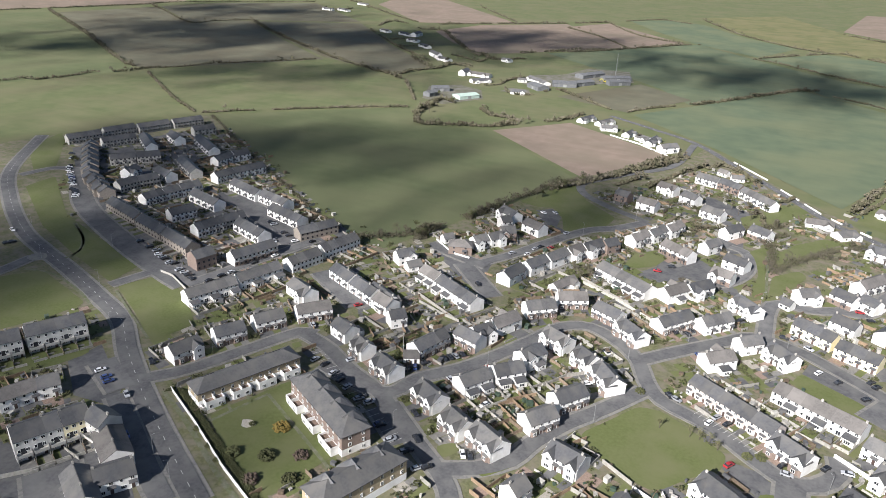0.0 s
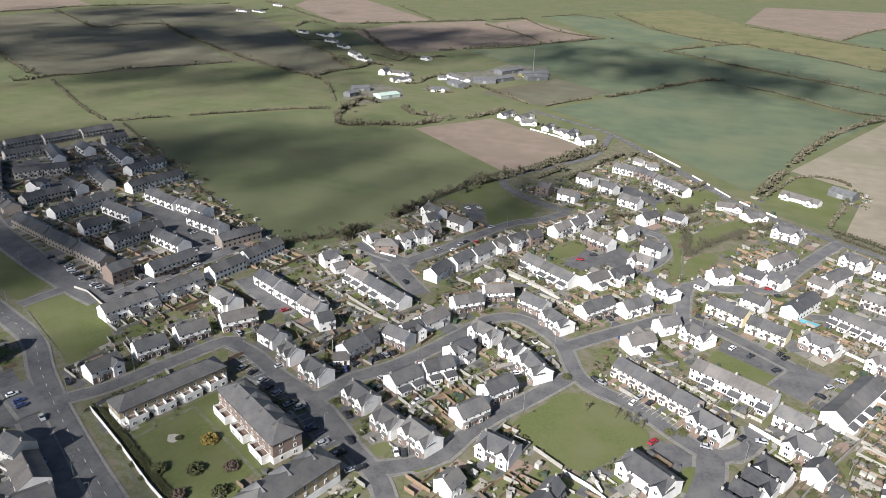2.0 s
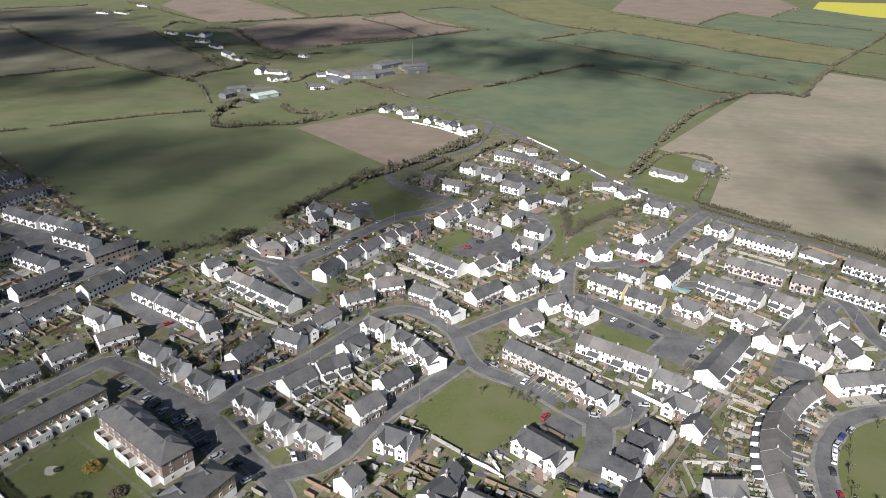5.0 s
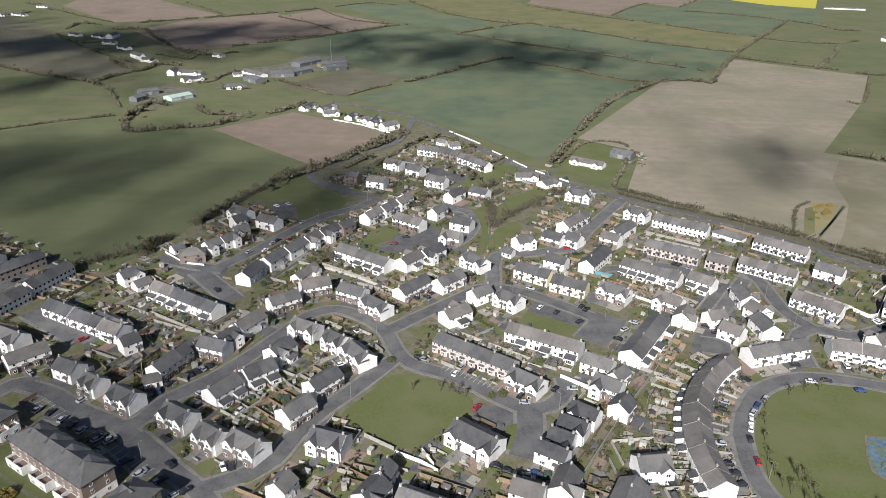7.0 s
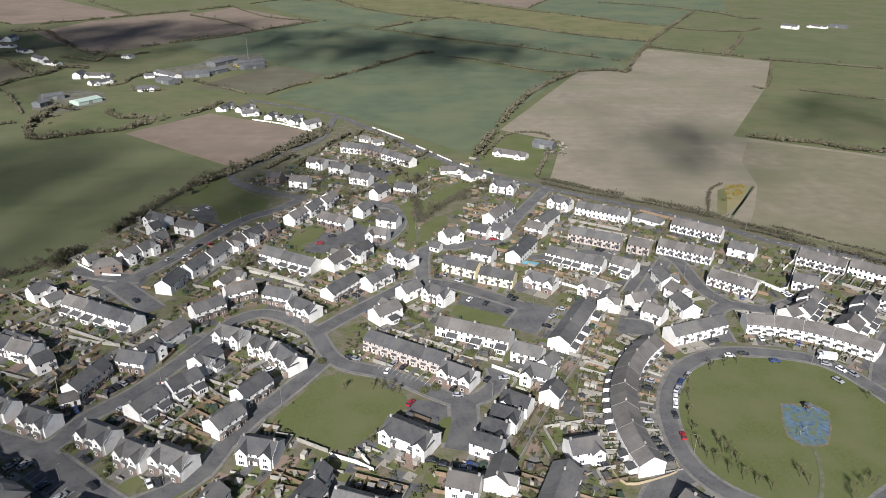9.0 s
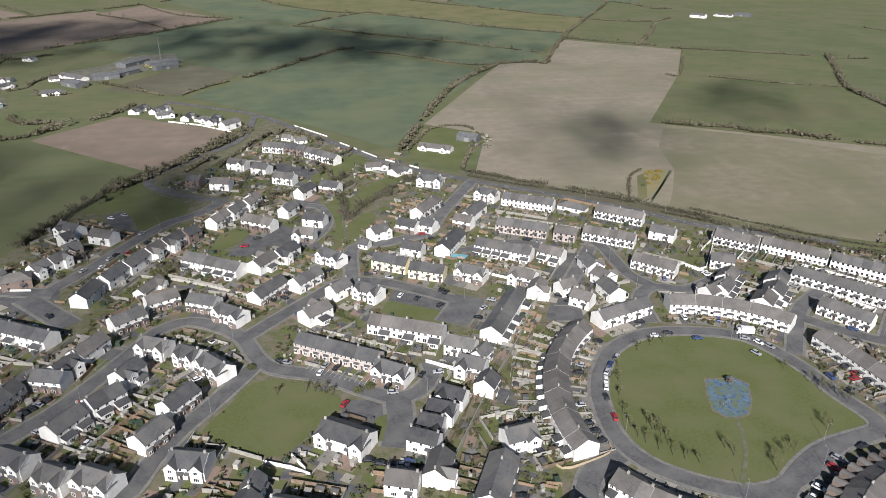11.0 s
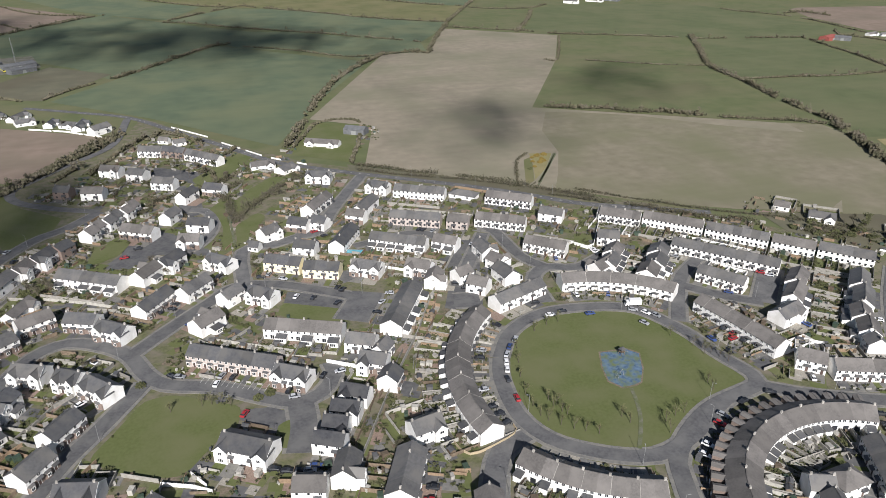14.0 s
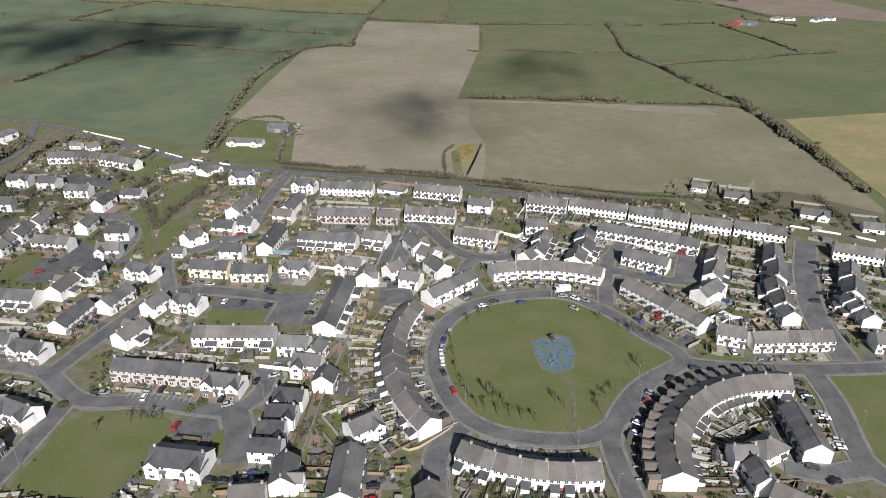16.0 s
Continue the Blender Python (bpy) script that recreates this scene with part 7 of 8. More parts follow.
row("b", 348.7, 218.9, -40.8, 10.1, 8.2, 1, "")
row("b", 306.4, 301.0, -49.6, 8.7, 6.2, 1, "")
row("b", 316.1, 281.2, -42.8, 13.8, 8.2, 1, "")
row("b", -27.5, 536.0, 20, 9.0, 5.0, 1, "")
row("b", -38.0, 545.0, -30, 8.0, 5.0, 1, "")
row("b", 72.9, 504.2, -30.1, 26.0, 8.2, 1, "")
row("s", 102.5, 527.5, -34.6, 16.8, 10.3, 1, "")
row("w", 101.3, 275.0, 21.9, 8.7, 7.2, 1, "")
row("w", 105.4, 263.5, -42.1, 9.5, 7.7, 1, "")
row("w", 120.6, 296.3, -85.3, 12.6, 8.2, 1, "")
row("w", 122.1, 282.7, -63.6, 8.6, 8.2, 1, "")
row("w", 120.9, 269.5, -80.1, 12.5, 8.2, 1, "")
row("w", 54.8, 177.5, 11.4, 11.0, 8.2, 1, "")
row("w", 43.3, 158.4, 64.5, 20.9, 9.3, 4, "")
row("w", 62.3, 138.3, -105.2, 11.7, 8.2, 2, "")
row("w", -227.8, 210.5, -111.6, 24.2, 8.2, 5, "eB")
row("w", -219.9, 234.0, -109.1, 23.3, 8.2, 4, "eB")
row("w", -211.7, 259.1, -105.7, 19.1, 8.2, 4, "eB")
row("w", -206.6, 283.0, -105.3, 24.3, 8.2, 5, "eB")
row("w", -191.7, 231.5, -22.0, 15.2, 8.2, 1, "")
row("m", -188.2, 202.7, 59.1, 13.2, 8.2, 2, "")
row("m", -195.3, 186.3, 60.4, 12.7, 8.2, 2, "")
row("m", -176.4, 218.7, 50.1, 15.3, 8.2, 2, "")
row("m", -201.6, 168.0, 72.2, 12.5, 8.2, 1, "")
row("w", -183.1, 254.5, -24.5, 16.8, 8.2, 3, "")
row("w", -166.4, 246.9, -23.1, 17.3, 8.2, 3, "")
row("w", -152.3, 240.5, -20.5, 10.4, 8.2, 1, "")
row("g", -486.8, 353.1, 71.4, 25.4, 8.2, 5, "")
row("g", -481.4, 381.3, 70.6, 24.9, 8.2, 5, "")
row("g", -469.8, 405.3, 71.0, 26.0, 8.2, 6, "")
row("g", -458.4, 431.3, 68.6, 25.6, 8.2, 5, "")
row("g", -429.0, 419.3, 66.0, 18.0, 8.2, 3, "")
row("w", -395.4, 387.2, -30.9, 40.1, 8.2, 6, "")
row("w", -436.8, 369.2, -33.7, 34.7, 8.2, 5, "")
row("w", -428.8, 389.4, -27.6, 21.0, 8.2, 3, "")
row("g", -459.0, 361.3, 66.6, 24.8, 8.2, 5, "")
row("g", -419.2, 330.0, 53.7, 16.5, 8.2, 3, "")
row("g", -408.3, 343.3, 49.8, 15.7, 8.2, 3, "")
row("w", -391.3, 312.4, 97.1, 11.1, 8.2, 1, "")
row("w", -368.9, 320.5, -16.7, 17.6, 8.2, 3, "")
row("g", -367.0, 340.3, -29.8, 33.5, 8.2, 5, "")
row("g", -373.9, 293.3, 80.9, 13.7, 8.2, 3, "")
row("g", -369.6, 306.4, 66.1, 12.9, 8.2, 3, "")
row("w", -342.8, 284.7, 81.6, 13.6, 8.2, 3, "")
row("w", -340.1, 296.9, 75.5, 11.0, 8.2, 2, "")
row("w", -336.4, 309.0, 72.7, 13.8, 8.2, 3, "")
row("w", -312.1, 298.5, -14.7, 27.6, 8.2, 4, "")
row("w", -361.2, 366.6, 85.9, 16.1, 8.2, 3, "")
row("w", -357.8, 381.0, 69.4, 12.6, 8.2, 2, "")
row("w", -335.6, 338.8, 77.2, 14.1, 8.2, 3, "")
row("w", -329.9, 356.9, 70.7, 23.4, 8.2, 4, "")
row("w", -304.1, 325.6, -17.5, 30.0, 8.2, 4, "")
row("w", -276.8, 319.8, -15.0, 24.9, 8.2, 4, "")
row("w", -255.3, 303.2, -15.7, 28.4, 8.2, 4, "")
row("n", -229.0, 294.7, 64.0, 23.6, 8.2, 4, "")
row("w", -258.1, 275.4, -18.3, 25.7, 8.2, 4, "")
row("m", -238.9, 252.9, 70.8, 24.8, 8.2, 5, "")
row("w", -309.3, 274.9, 69.5, 15.2, 8.2, 3, "")
row("w", -282.2, 267.6, 76.8, 17.9, 8.2, 4, "")
row("g", -277.7, 282.6, 69.9, 13.0, 8.2, 3, "")
row("n", -337.8, 261.1, -16.7, 35.6, 8.2, 6, "")
row("n", -305.8, 251.5, -15.4, 27.1, 8.2, 4, "")
row("n", -279.8, 244.3, -17.1, 26.2, 8.2, 4, "")
row("k", -254.5, 233.5, 72.9, 11.0, 9.3, 2, "")
row("n", -411.1, 297.4, 140.4, 6.5, 9.3, 1, "")
row("n", -417.4, 300.3, 140.4, 6.5, 9.3, 1, "")
row("n", -421.3, 305.9, 140.4, 6.5, 9.3, 1, "")
row("n", -427.6, 308.8, 140.4, 6.5, 9.3, 1, "")
row("n", -431.6, 314.4, 140.4, 6.5, 9.3, 1, "")
row("n", -437.9, 317.2, 140.4, 6.5, 9.3, 1, "")
row("n", -441.8, 322.8, 140.4, 6.5, 9.3, 1, "")
row("n", -448.1, 325.7, 140.4, 6.5, 9.3, 1, "")
row("n", -452.1, 331.3, 140.4, 6.5, 9.3, 1, "")
row("n", -458.3, 334.2, 140.4, 6.5, 9.3, 1, "")
row("n", -462.3, 339.8, 140.4, 6.5, 9.3, 1, "")
row("n", -403.1, 290.3, -27.2, 6.5, 9.3, 1, "")
row("n", -396.3, 288.9, -27.2, 6.5, 9.3, 1, "")
row("n", -391.2, 284.2, -27.2, 6.5, 9.3, 1, "")
row("n", -384.5, 282.8, -27.2, 6.5, 9.3, 1, "")
row("n", -379.4, 278.2, -27.2, 6.5, 9.3, 1, "")
row("n", -372.7, 276.7, -27.2, 6.5, 9.3, 1, "")
row("3", -253.2, 151.3, 62.8, 21.7, 9.3, 4, "")
row("3", -261.5, 134.1, 61.4, 13.6, 9.3, 3, "")
row("w", -230.3, 118.0, 69.0, 12.7, 8.2, 2, "")
row("w", -225.8, 127.2, 58.2, 7.3, 8.2, 1, "")
row("3", -203.3, 106.1, 64.9, 14.1, 10.3, 3, "")
row("Z", -198.5, 116.3, 64.6, 8.3, 10.3, 2, "")
row("3", -189.1, 119.7, -8.4, 9.3, 8.2, 1, "")
row("w", -179.1, 114.6, -29.2, 16.4, 9.3, 3, "")
row("w", -168.5, 106.0, 57.2, 11.9, 9.3, 2, "")
row("w", -171.4, 96.7, -27.6, 17.0, 8.2, 3, "")
apartments("buff", "yellow brick", -169.0, 166.0, -113.9, 40.4, 9.2, 6.0, 8.9, 0, 3, 4)
apartments("brick", "red brick", -129.3, 162.4, 151.4, 38.8, 10.6, 8.0, 11.2, 4, 0, 3)
apartments("buff", "buff brick", -102.2, 137.2, 248.9, 31.0, 10.6, 8.0, 11.2, 3, 0, 0)
row("m", -143.9, 374.9, -33.2, 14.1, 8.2, 1, "")
row("w", -124.0, 363.2, -24.8, 13.5, 8.2, 1, "")
row("r", -134.9, 347.4, 33.4, 8.6, 8.2, 1, "")
row("w", -142.2, 361.7, 52.0, 6.4, 7.2, 1, "")
row("b", -173.6, 653.5, 71.1, 21.4, 7.2, 1, "")
row("b", -155.1, 651.1, 67.3, 21.9, 7.2, 1, "")
row("b", -146.5, 631.3, 25.2, 14.8, 8.2, 1, "")
row("b", -126.1, 620.8, 79.0, 13.6, 7.2, 1, "")
row("b", -111.2, 612.0, -28.9, 14.1, 8.2, 1, "")
row("b", -103.1, 607.9, 83.1, 23.4, 7.2, 1, "")
row("w", -86.4, 587.0, 48.1, 16.8, 8.2, 1, "")
row("b", -350.8, 805.0, -5.0, 32.3, 10.3, 1, "")
row("b", -362.9, 930.6, -17.3, 14.8, 8.2, 1, "")
row("b", -276.8, 812.8, -42.1, 41.4, 10.3, 1, "")
row("s", -244.4, 811.7, 23.6, 27.1, 18.5, 1, "")
row("s", -234.5, 890.5, 63.4, 40.9, 14.4, 1, "")
row("s", -200.9, 886.9, 37.7, 35.7, 14.4, 1, "")
row("S", -311.7, 680.0, 58.3, 24.9, 14.4, 1, "")
row("s", -349.9, 695.9, 42.4, 18.7, 10.3, 1, "")
row("b", -648.1, 1086.9, -29.6, 26.9, 8.2, 1, "")
row("b", -602.0, 1073.7, -29.9, 34.3, 8.2, 1, "")
row("b", -554.8, 1013.5, -9.9, 21.5, 8.2, 1, "")
row("b", -512.6, 972.9, -35.7, 26.7, 8.2, 1, "")
row("b", -466.2, 915.5, -16.1, 15.6, 8.2, 1, "")
row("b", -434.7, 880.9, -26.9, 24.3, 8.2, 1, "")
row("b", -922.7, 1312.8, -13.9, 32.6, 8.2, 1, "")
row("b", -891.6, 1325.1, -25.1, 41.7, 8.2, 1, "")
row("b", -933.7, 1470.2, -21.1, 34.1, 8.2, 1, "")
row("w", -582.3, 1076.4, 92.3, 26.4, 9.3, 1, "")
row("w", -459.5, 902.6, -44.7, 34.3, 8.2, 1, "")
row("b", -333.1, 769.0, 51.1, 24.6, 10.3, 1, "")
row("w", -369.0, 802.1, 89.9, 18.6, 8.2, 1, "")
row("s", -264.0, 775.0, -41.4, 26.2, 14.4, 1, "")
row("s", -229.9, 826.7, 60.8, 37.7, 12.4, 1, "")
row("b", -293.5, 802.7, 29.0, 10.2, 6.2, 1, "")
row("s", -346.5, 666.1, 74.9, 14.2, 9.3, 1, "")
row("b", -272.6, 733.0, 18.2, 17.4, 6.2, 1, "")
row("s", -191.5, 859.6, 43.4, 28.0, 10.3, 1, "")
row("O", 797, 771, 20, 26, 14, 1)
row("s", 812, 762, -50, 20, 12, 1)
row("b", 882, 781, 10, 18, 8, 1)
row("b", 897, 771, -30, 14, 8, 1)
row("b", 924, 748, 15, 22, 8, 1)
row("b", 950, 750, -20, 20, 8, 1)
row("b", 833, 1823, -12, 90, 12, 1)
row("b", 652, 2590, -5, 60, 14, 1)
row("b", 712, 2555, 5, 50, 14, 1)
row("w", 658.2, 1249.4, -52.2, 28.0, 10.3, 1, "")
row("b", 714.3, 1262.2, -46.6, 32.3, 12.4, 1, "")
row("s", 752.9, 1263.1, -54.0, 28.1, 14.4, 1, "")
semi("w", -76.0, 244.7, -24.2, 8.4, 9.0)
semi("w", -62.0, 236.7, -32.7, 6.1, 9.0)
semi("m", -52.1, 228.3, -47.5, 9.5, 9.0)
semi("m", -105.0, 183.8, -27.0, 8.1, 9.0)
semi("m", -90.1, 174.7, -27.9, 6.7, 9.0)
semi("m", -77.0, 171.4, -27.2, 8.9, 9.0)
semi("m", -143.4, 199.6, -26, 4.2, 8.4)
semi("m", -127.8, 192.1, -24, 7.4, 9.0)
row("w", -155.3, 212.0, -22, 10.5, 7.8, 1, "")
semi("w", -50.4, 174.7, -14.9, 8.1, 10.0)
semi("w", -4.2, 180.4, -32.9, 13.2, 11.0)
semi("m", 14.3, 215.2, -34.3, 9.5, 9.0)
semi("m", 58.2, 290.7, -34.3, 10.1, 9.0)
semi("w", 87.2, 394.1, -36.9, 9.4, 9.0)
semi("w", 56.6, 423.1, -21.7, 11.2, 9.0)
semi("w", -8.2, 317.9, -43.5, 9.6, 9.0)
semi("w", 8.5, 279.1, -39.4, 8.4, 9.0)
semi("m", -50.6, 267.3, -37.6, 9.8, 9.0)
arc_row("w", 135.6, 190.4, 64.7, 38.5, 84.7, 9)
arc_row("w", -341.5, 91.5, 547.8, 9.2, 13.5, 8)
arc_row("w", 145.7, 184.4, 73.2, 131.2, 193.2, 14)
arc_row("w", 130.3, 187.6, 60.9, -146.8, -106.4, 11)
arc_row("wB", 174.3, 99.0, 45.4, 57.3, 158.2, 19)
gardens()
for k in range(3):
    hedge_run(Vector((-187.4 + 0.9 * k, 150.2 + 0.4 * k, 0)), Vector((-127.0 + 0.9 * k, 119.6 + 0.4 * k, 0)))
wild_growth()
plots()
lay_yards()
bushes()
sheet("bare_patch", [(-152.4 + 2.6 * math.cos(t) * (1 + 0.2 * math.sin(3 * t)), 147.1 + 2.2 * math.sin(t)) for t in [k * math.pi / 8 for k in range(16)]], 0.23, "gravel", "pale bare patch worn into the courtyard lawn", "ground")
shrub(1.3, -150.8, 147.6)
shrub(3.2, -140.8, 150.8, "leaf_gold")
shrub(2.9, -146.6, 133.1)
shrub(3.0, -136.0, 137.1)
shrub(2.7, -126.5, 142.4, "leaf_dusk")
shrub(2.8, -133.4, 126.2, "leaf_dusk")
shrub(2.9, -123.1, 131.8)
shrub(1.5, -165.2, 136.8)
shrub(1.5, -155.8, 132.1)
shrub(1.5, -148.7, 128.3)
shrub(1.5, -189.3, 149.2)
shrub(1.6, -183.2, 148.6)
shrub(2, -36.0, 233.6)
shrub(2, -109.5, 188.1)
shrub(2, -112.0, 185.3)
shrub(2, -126.9, 239.3)
shrub(2, -169.5, 275.8)
shrub(2, -168.3, 312.6)
shrub(1.8, -62.9, 215.0)
shrub(2, 8.1, 215.1)
shrub(2, 3.9, 213.4)
shrub(2.2, -32.1, 517.0)
shrub(2, 2.3, 489.6)
shrub(2, 140.6, 366.0)
shrub(2, 132.1, 370.0)
shrub(2.2, 127.2, 364.2)
shrub(2, -68.3, 313.5)
shrub(2, -63.5, 310.4)
shrub(2, -65.0, 439.4)
shrub(2.5, 71.0, 192.1)
shrub(2, 47.8, 197.3)
shrub(2.5, 292.7, 276.4)
shrub(2.5, 307.4, 274.3)
shrub(2.5, 310.0, 264.2)
shrub(2.5, 321.8, 263.4)
shrub(2.5, 322.7, 254.2)
shrub(2, 328.9, 238.9)
shrub(2, 336.8, 231.4)
shrub(2, 447.4, 336.8)
shrub(2.6, 211.7, 422.4, "leaf_gold")
shrub(1.8, 196.2, 408.8)
shrub(2.5, -83.6, 319.8)
shrub(2.5, -89.9, 322.3)
shrub(3.2, 298.8, 271.9)
shrub(3.2, 299.6, 266.3)
shrub(3.2, 303.6, 262.8)
shrub(3.2, 306.0, 258.3)
shrub(3.2, 314.5, 259.6)
shrub(3.2, 307.5, 278.8)
sapling(103.2, 214.7)
sapling(100.0, 205.5)
sapling(97.0, 197.0)
sapling(94.6, 186.9)
sapling(94.4, 180.0)
sapling(94.9, 174.7)
sapling(96.3, 171.5)
sapling(99.2, 168.0)
sapling(102.5, 164.9)
sapling(105.7, 162.8)
sapling(109.3, 160.3)
sapling(102.3, 178.2)
sapling(103.8, 172.4)
sapling(120.9, 165.8)
sapling(122.0, 162.1)
sapling(133.9, 159.1)
sapling(138.4, 160.5)
sapling(142.4, 161.1)
sapling(131.8, 153.5)
sapling(170.2, 195.1)
sapling(171.0, 188.9)
sapling(121.9, 227.1)
sapling(115.2, 224.3)
sapling(127.6, 228.0)
sapling(166.2, 204.4)
sapling(-15.0, 215.1)
sapling(-11.8, 215.1)
sapling(-8.6, 214.4)
sapling(-5.5, 212.3)
sapling(-25.4, 215.0)
sapling(172.9, 192.7)
sapling(174.0, 188.8)
sapling(175.4, 185.3)
sapling(176.7, 181.9)
sapling(160.7, 173.0)
sapling(160.0, 168.8)
sapling(100.9, 181.4)
sapling(101.0, 177.3)
sapling(102.7, 174.1)
car("black", -111.1, 216.3, 143)
car("black", -109.4, 218.5, 143)
car("silver", -107.8, 220.3, 150)
car("black", -106.2, 222.8, 150)
car("black", -116.0, 209.8, 53)
car("white", -53.6, 253.6, -44)
car("black", -25.5, 235.8, -50)
car("silver", -22.7, 234.6, -22)
car("white", -9.9, 226.1, 68)
car("black", 27.8, 219.5, 57)
car("silver", 34.3, 220.3, 181)
car("silver", 16.2, 210.1, -2)
car("black", 14.8, 214.2, 58)
car("red", -1.2, 205.7, 58)
car("black", 5.7, 175.8, -13)
car("black", 9.4, 173.7, -13)
car("black", 13.3, 172.7, -13)
car("silver", 16.2, 172.0, -13)
car("blue", 18.4, 173.2, -13)
car("black", 60.6, 172.4, -62)
car("white", 95.5, 206.8, 71)
car("white", 94.0, 202.3, 71)
car("black", 91.8, 196.6, 85)
car("red", 90.7, 185.3, 85)
car("black", 81.4, 179.0, 175)
car("black", 81.8, 174.0, 198)
car("silver", 105.1, 220.5, 55)
car("blue", 100.8, 216.1, 55)
car("silver", 97.8, 211.6, 55)
car("white", 126.6, 233.2, -5)
car("black", 132.8, 234.4, -5)
car("white", 145.2, 245.7, 85)
car("silver", 162.4, 226.2, -24)
car("white", 166.3, 222.5, -65)
car("silver", 169.2, 219.2, -65)
car("black", 124.8, 244.7, 171)
car("black", 12.2, 305.4, -11)
car("silver", 22.1, 300.6, -31)
car("white", 25.8, 282.1, 59)
car("black", 32.9, 278.4, 54)
car("black", 44.8, 284.9, 54)
car("black", 46.3, 282.2, 54)
car("black", 42.3, 270.8, 42)
car("black", -26.6, 287.1, 138)
car("black", -25.1, 291.0, 138)
car("black", 98.1, 335.7, 44)
car("black", 100.1, 334.4, 44)
car("silver", 104.5, 331.6, 44)
car("black", 46.8, 282.2, 54)
car("silver", 66.0, 272.4, 154)
car("silver", 61.1, 265.9, 42)
car("black", 57.0, 257.8, 150)
car("black", 97.4, 272.1, -32)
car("black", 100.2, 266.2, -32)
car("silver", 119.2, 308.7, -32)
car("silver", -122.1, 176.9, 53)
car("black", -126.4, 178.7, 54)
car("blue", -112.5, 168.1, 53)
car("silver", -105.1, 163.5, 53)
car("black", -97.3, 161.0, 55)
car("white", -80.6, 168.0, -58)
car("black", -78.2, 168.5, -58)
car("silver", -143.0, 197.5, 63)
car("black", -104.5, 179.5, -35)
car("blue", 152.7, 281.3, 73)
car("white", 175.6, 282.6, 24)
car("black", 181.2, 283.1, 24)
car("white", -116.6, 330.7, 66)
car("silver", -115.4, 339.9, 66)
car("black", -113.6, 344.3, 66)
car("silver", -124.4, 327.9, 61)
car("red", -108.3, 345.9, 66)
car("red", -50.4, 346.5, 189)
car("black", -44.7, 355.8, 189)
car("black", -125.6, 284.2, -44)
car("white", -129.5, 395.6, 153)
car("silver", -123.1, 399.5, 153)
car("silver", -106.9, 371.2, 63)
car("black", -101.3, 358.2, 63)
car("red", 43.8, 349.9, 16)
car("black", 48.3, 343.2, 16)
car("black", 69.8, 384.8, 62)
car("white", -84.8, 196.1, -115)
car("blue", -215.6, 142.7, 66)
car("blue", -212.5, 141.1, 66)
car("white", -221.0, 144.7, 66)
car("silver", -200.5, 138.6, -29)
car("blue", -182.8, 122.7, -30)
car("black", -302.4, 238.1, 71)
car("black", -292.6, 235.4, 71)
car("silver", -286.4, 234.1, 71)
car("black", -275.0, 228.8, 71)
car("silver", -269.6, 226.5, 71)
car("black", -267.2, 227.2, 71)
car("silver", -259.9, 223.2, 81)
car("black", -247.9, 218.8, 165)
car("silver", -236.0, 233.8, 75)
car("black", -238.9, 221.4, 75)
car("black", -237.7, 228.5, 75)
car("white", -230.1, 259.9, 73)
car("black", -233.9, 248.0, 73)
car("silver", -242.5, 274.7, -29)
car("black", -465.3, 324.9, 41)
car("silver", -456.4, 317.4, 115)
car("black", -442.3, 305.9, 115)
car("white", -435.1, 298.5, 115)
car("silver", -426.4, 292.5, 52)
car("silver", -412.0, 282.5, 52)
car("black", -400.5, 274.2, 52)
car("white", -387.9, 266.2, 52)
car("black", -261.4, 295.8, 61)
car("silver", -257.8, 293.9, 61)
car("black", -245.2, 287.0, 61)
car("black", -240.4, 285.2, 61)
car("white", -233.0, 280.5, 61)
car("black", -224.5, 284.8, 77)
car("red", -164.7, 236.9, 59)
car("silver", -155.4, 190.6, 79)
car("black", -150.0, 189.5, 79)
car("silver", -143.8, 186.3, 79)
car("black", -138.9, 183.9, 79)
car("silver", -134.1, 181.2, 79)
car("silver", -126.6, 177.3, 54)
car("silver", -122.2, 177.9, 53)
car("black", -112.0, 168.1, 53)
car("silver", -105.1, 162.7, 53)
car("silver", -98.2, 160.1, 53)
car("black", -97.5, 167.6, -35)
car("silver", -90.7, 155.0, 54)
car("black", -88.2, 157.0, 54)
car("white", -371.3, 214.0, -20)
car("black", -357.9, 201.6, 70)
car("black", -356.8, 203.9, 70)
car("black", -209.1, 158.1, -33)
car("black", 178.3, 160.9, -36)
car("black", 165.5, 159.5, -166)
car("silver", 153.8, 155.4, -60)
car("red", 149.9, 152.0, -60)
car("white", 139.6, 144.4, -56)
car("white", 135.7, 140.7, -56)
car("black", 175.8, 106.5, 141)
car("black", 176.8, 99.4, 166)
car("silver", 192.7, 111.9, -34)
car("white", 190.8, 109.3, -34)
car("silver", 199.0, 123.3, -34)
car("white", 198.4, 121.4, -34)
car("black", 203.0, 134.2, -26)
car("white", 202.1, 131.5, -26)
car("black", 205.7, 139.1, -26)
car("white", 199.1, 163.2, 64)
car("red", 191.4, 197.4, 8)
car("black", 192.2, 191.6, 8)
car("black", 190.0, 201.5, 8)
car("blue", 180.2, 196.5, -82)
car("black", 180.6, 187.0, -82)
car("blue", 211.7, 226.6, -39)
car("red", 238.7, 238.2, 135)
car("silver", 240.8, 234.6, 135)
car("white", 174.6, 283.0, 114)
car("black", 175.3, 279.1, 24)
car("silver", 210.0, 265.8, 122)
car("silver", 202.9, 257.6, 129)
car("silver", 196.6, 251.0, 129)
car("black", 289.2, 203.8, 131)
car("black", 290.2, 199.6, 131)
car("black", 283.5, 195.8, 131)
car("white", 281.0, 189.7, 137)
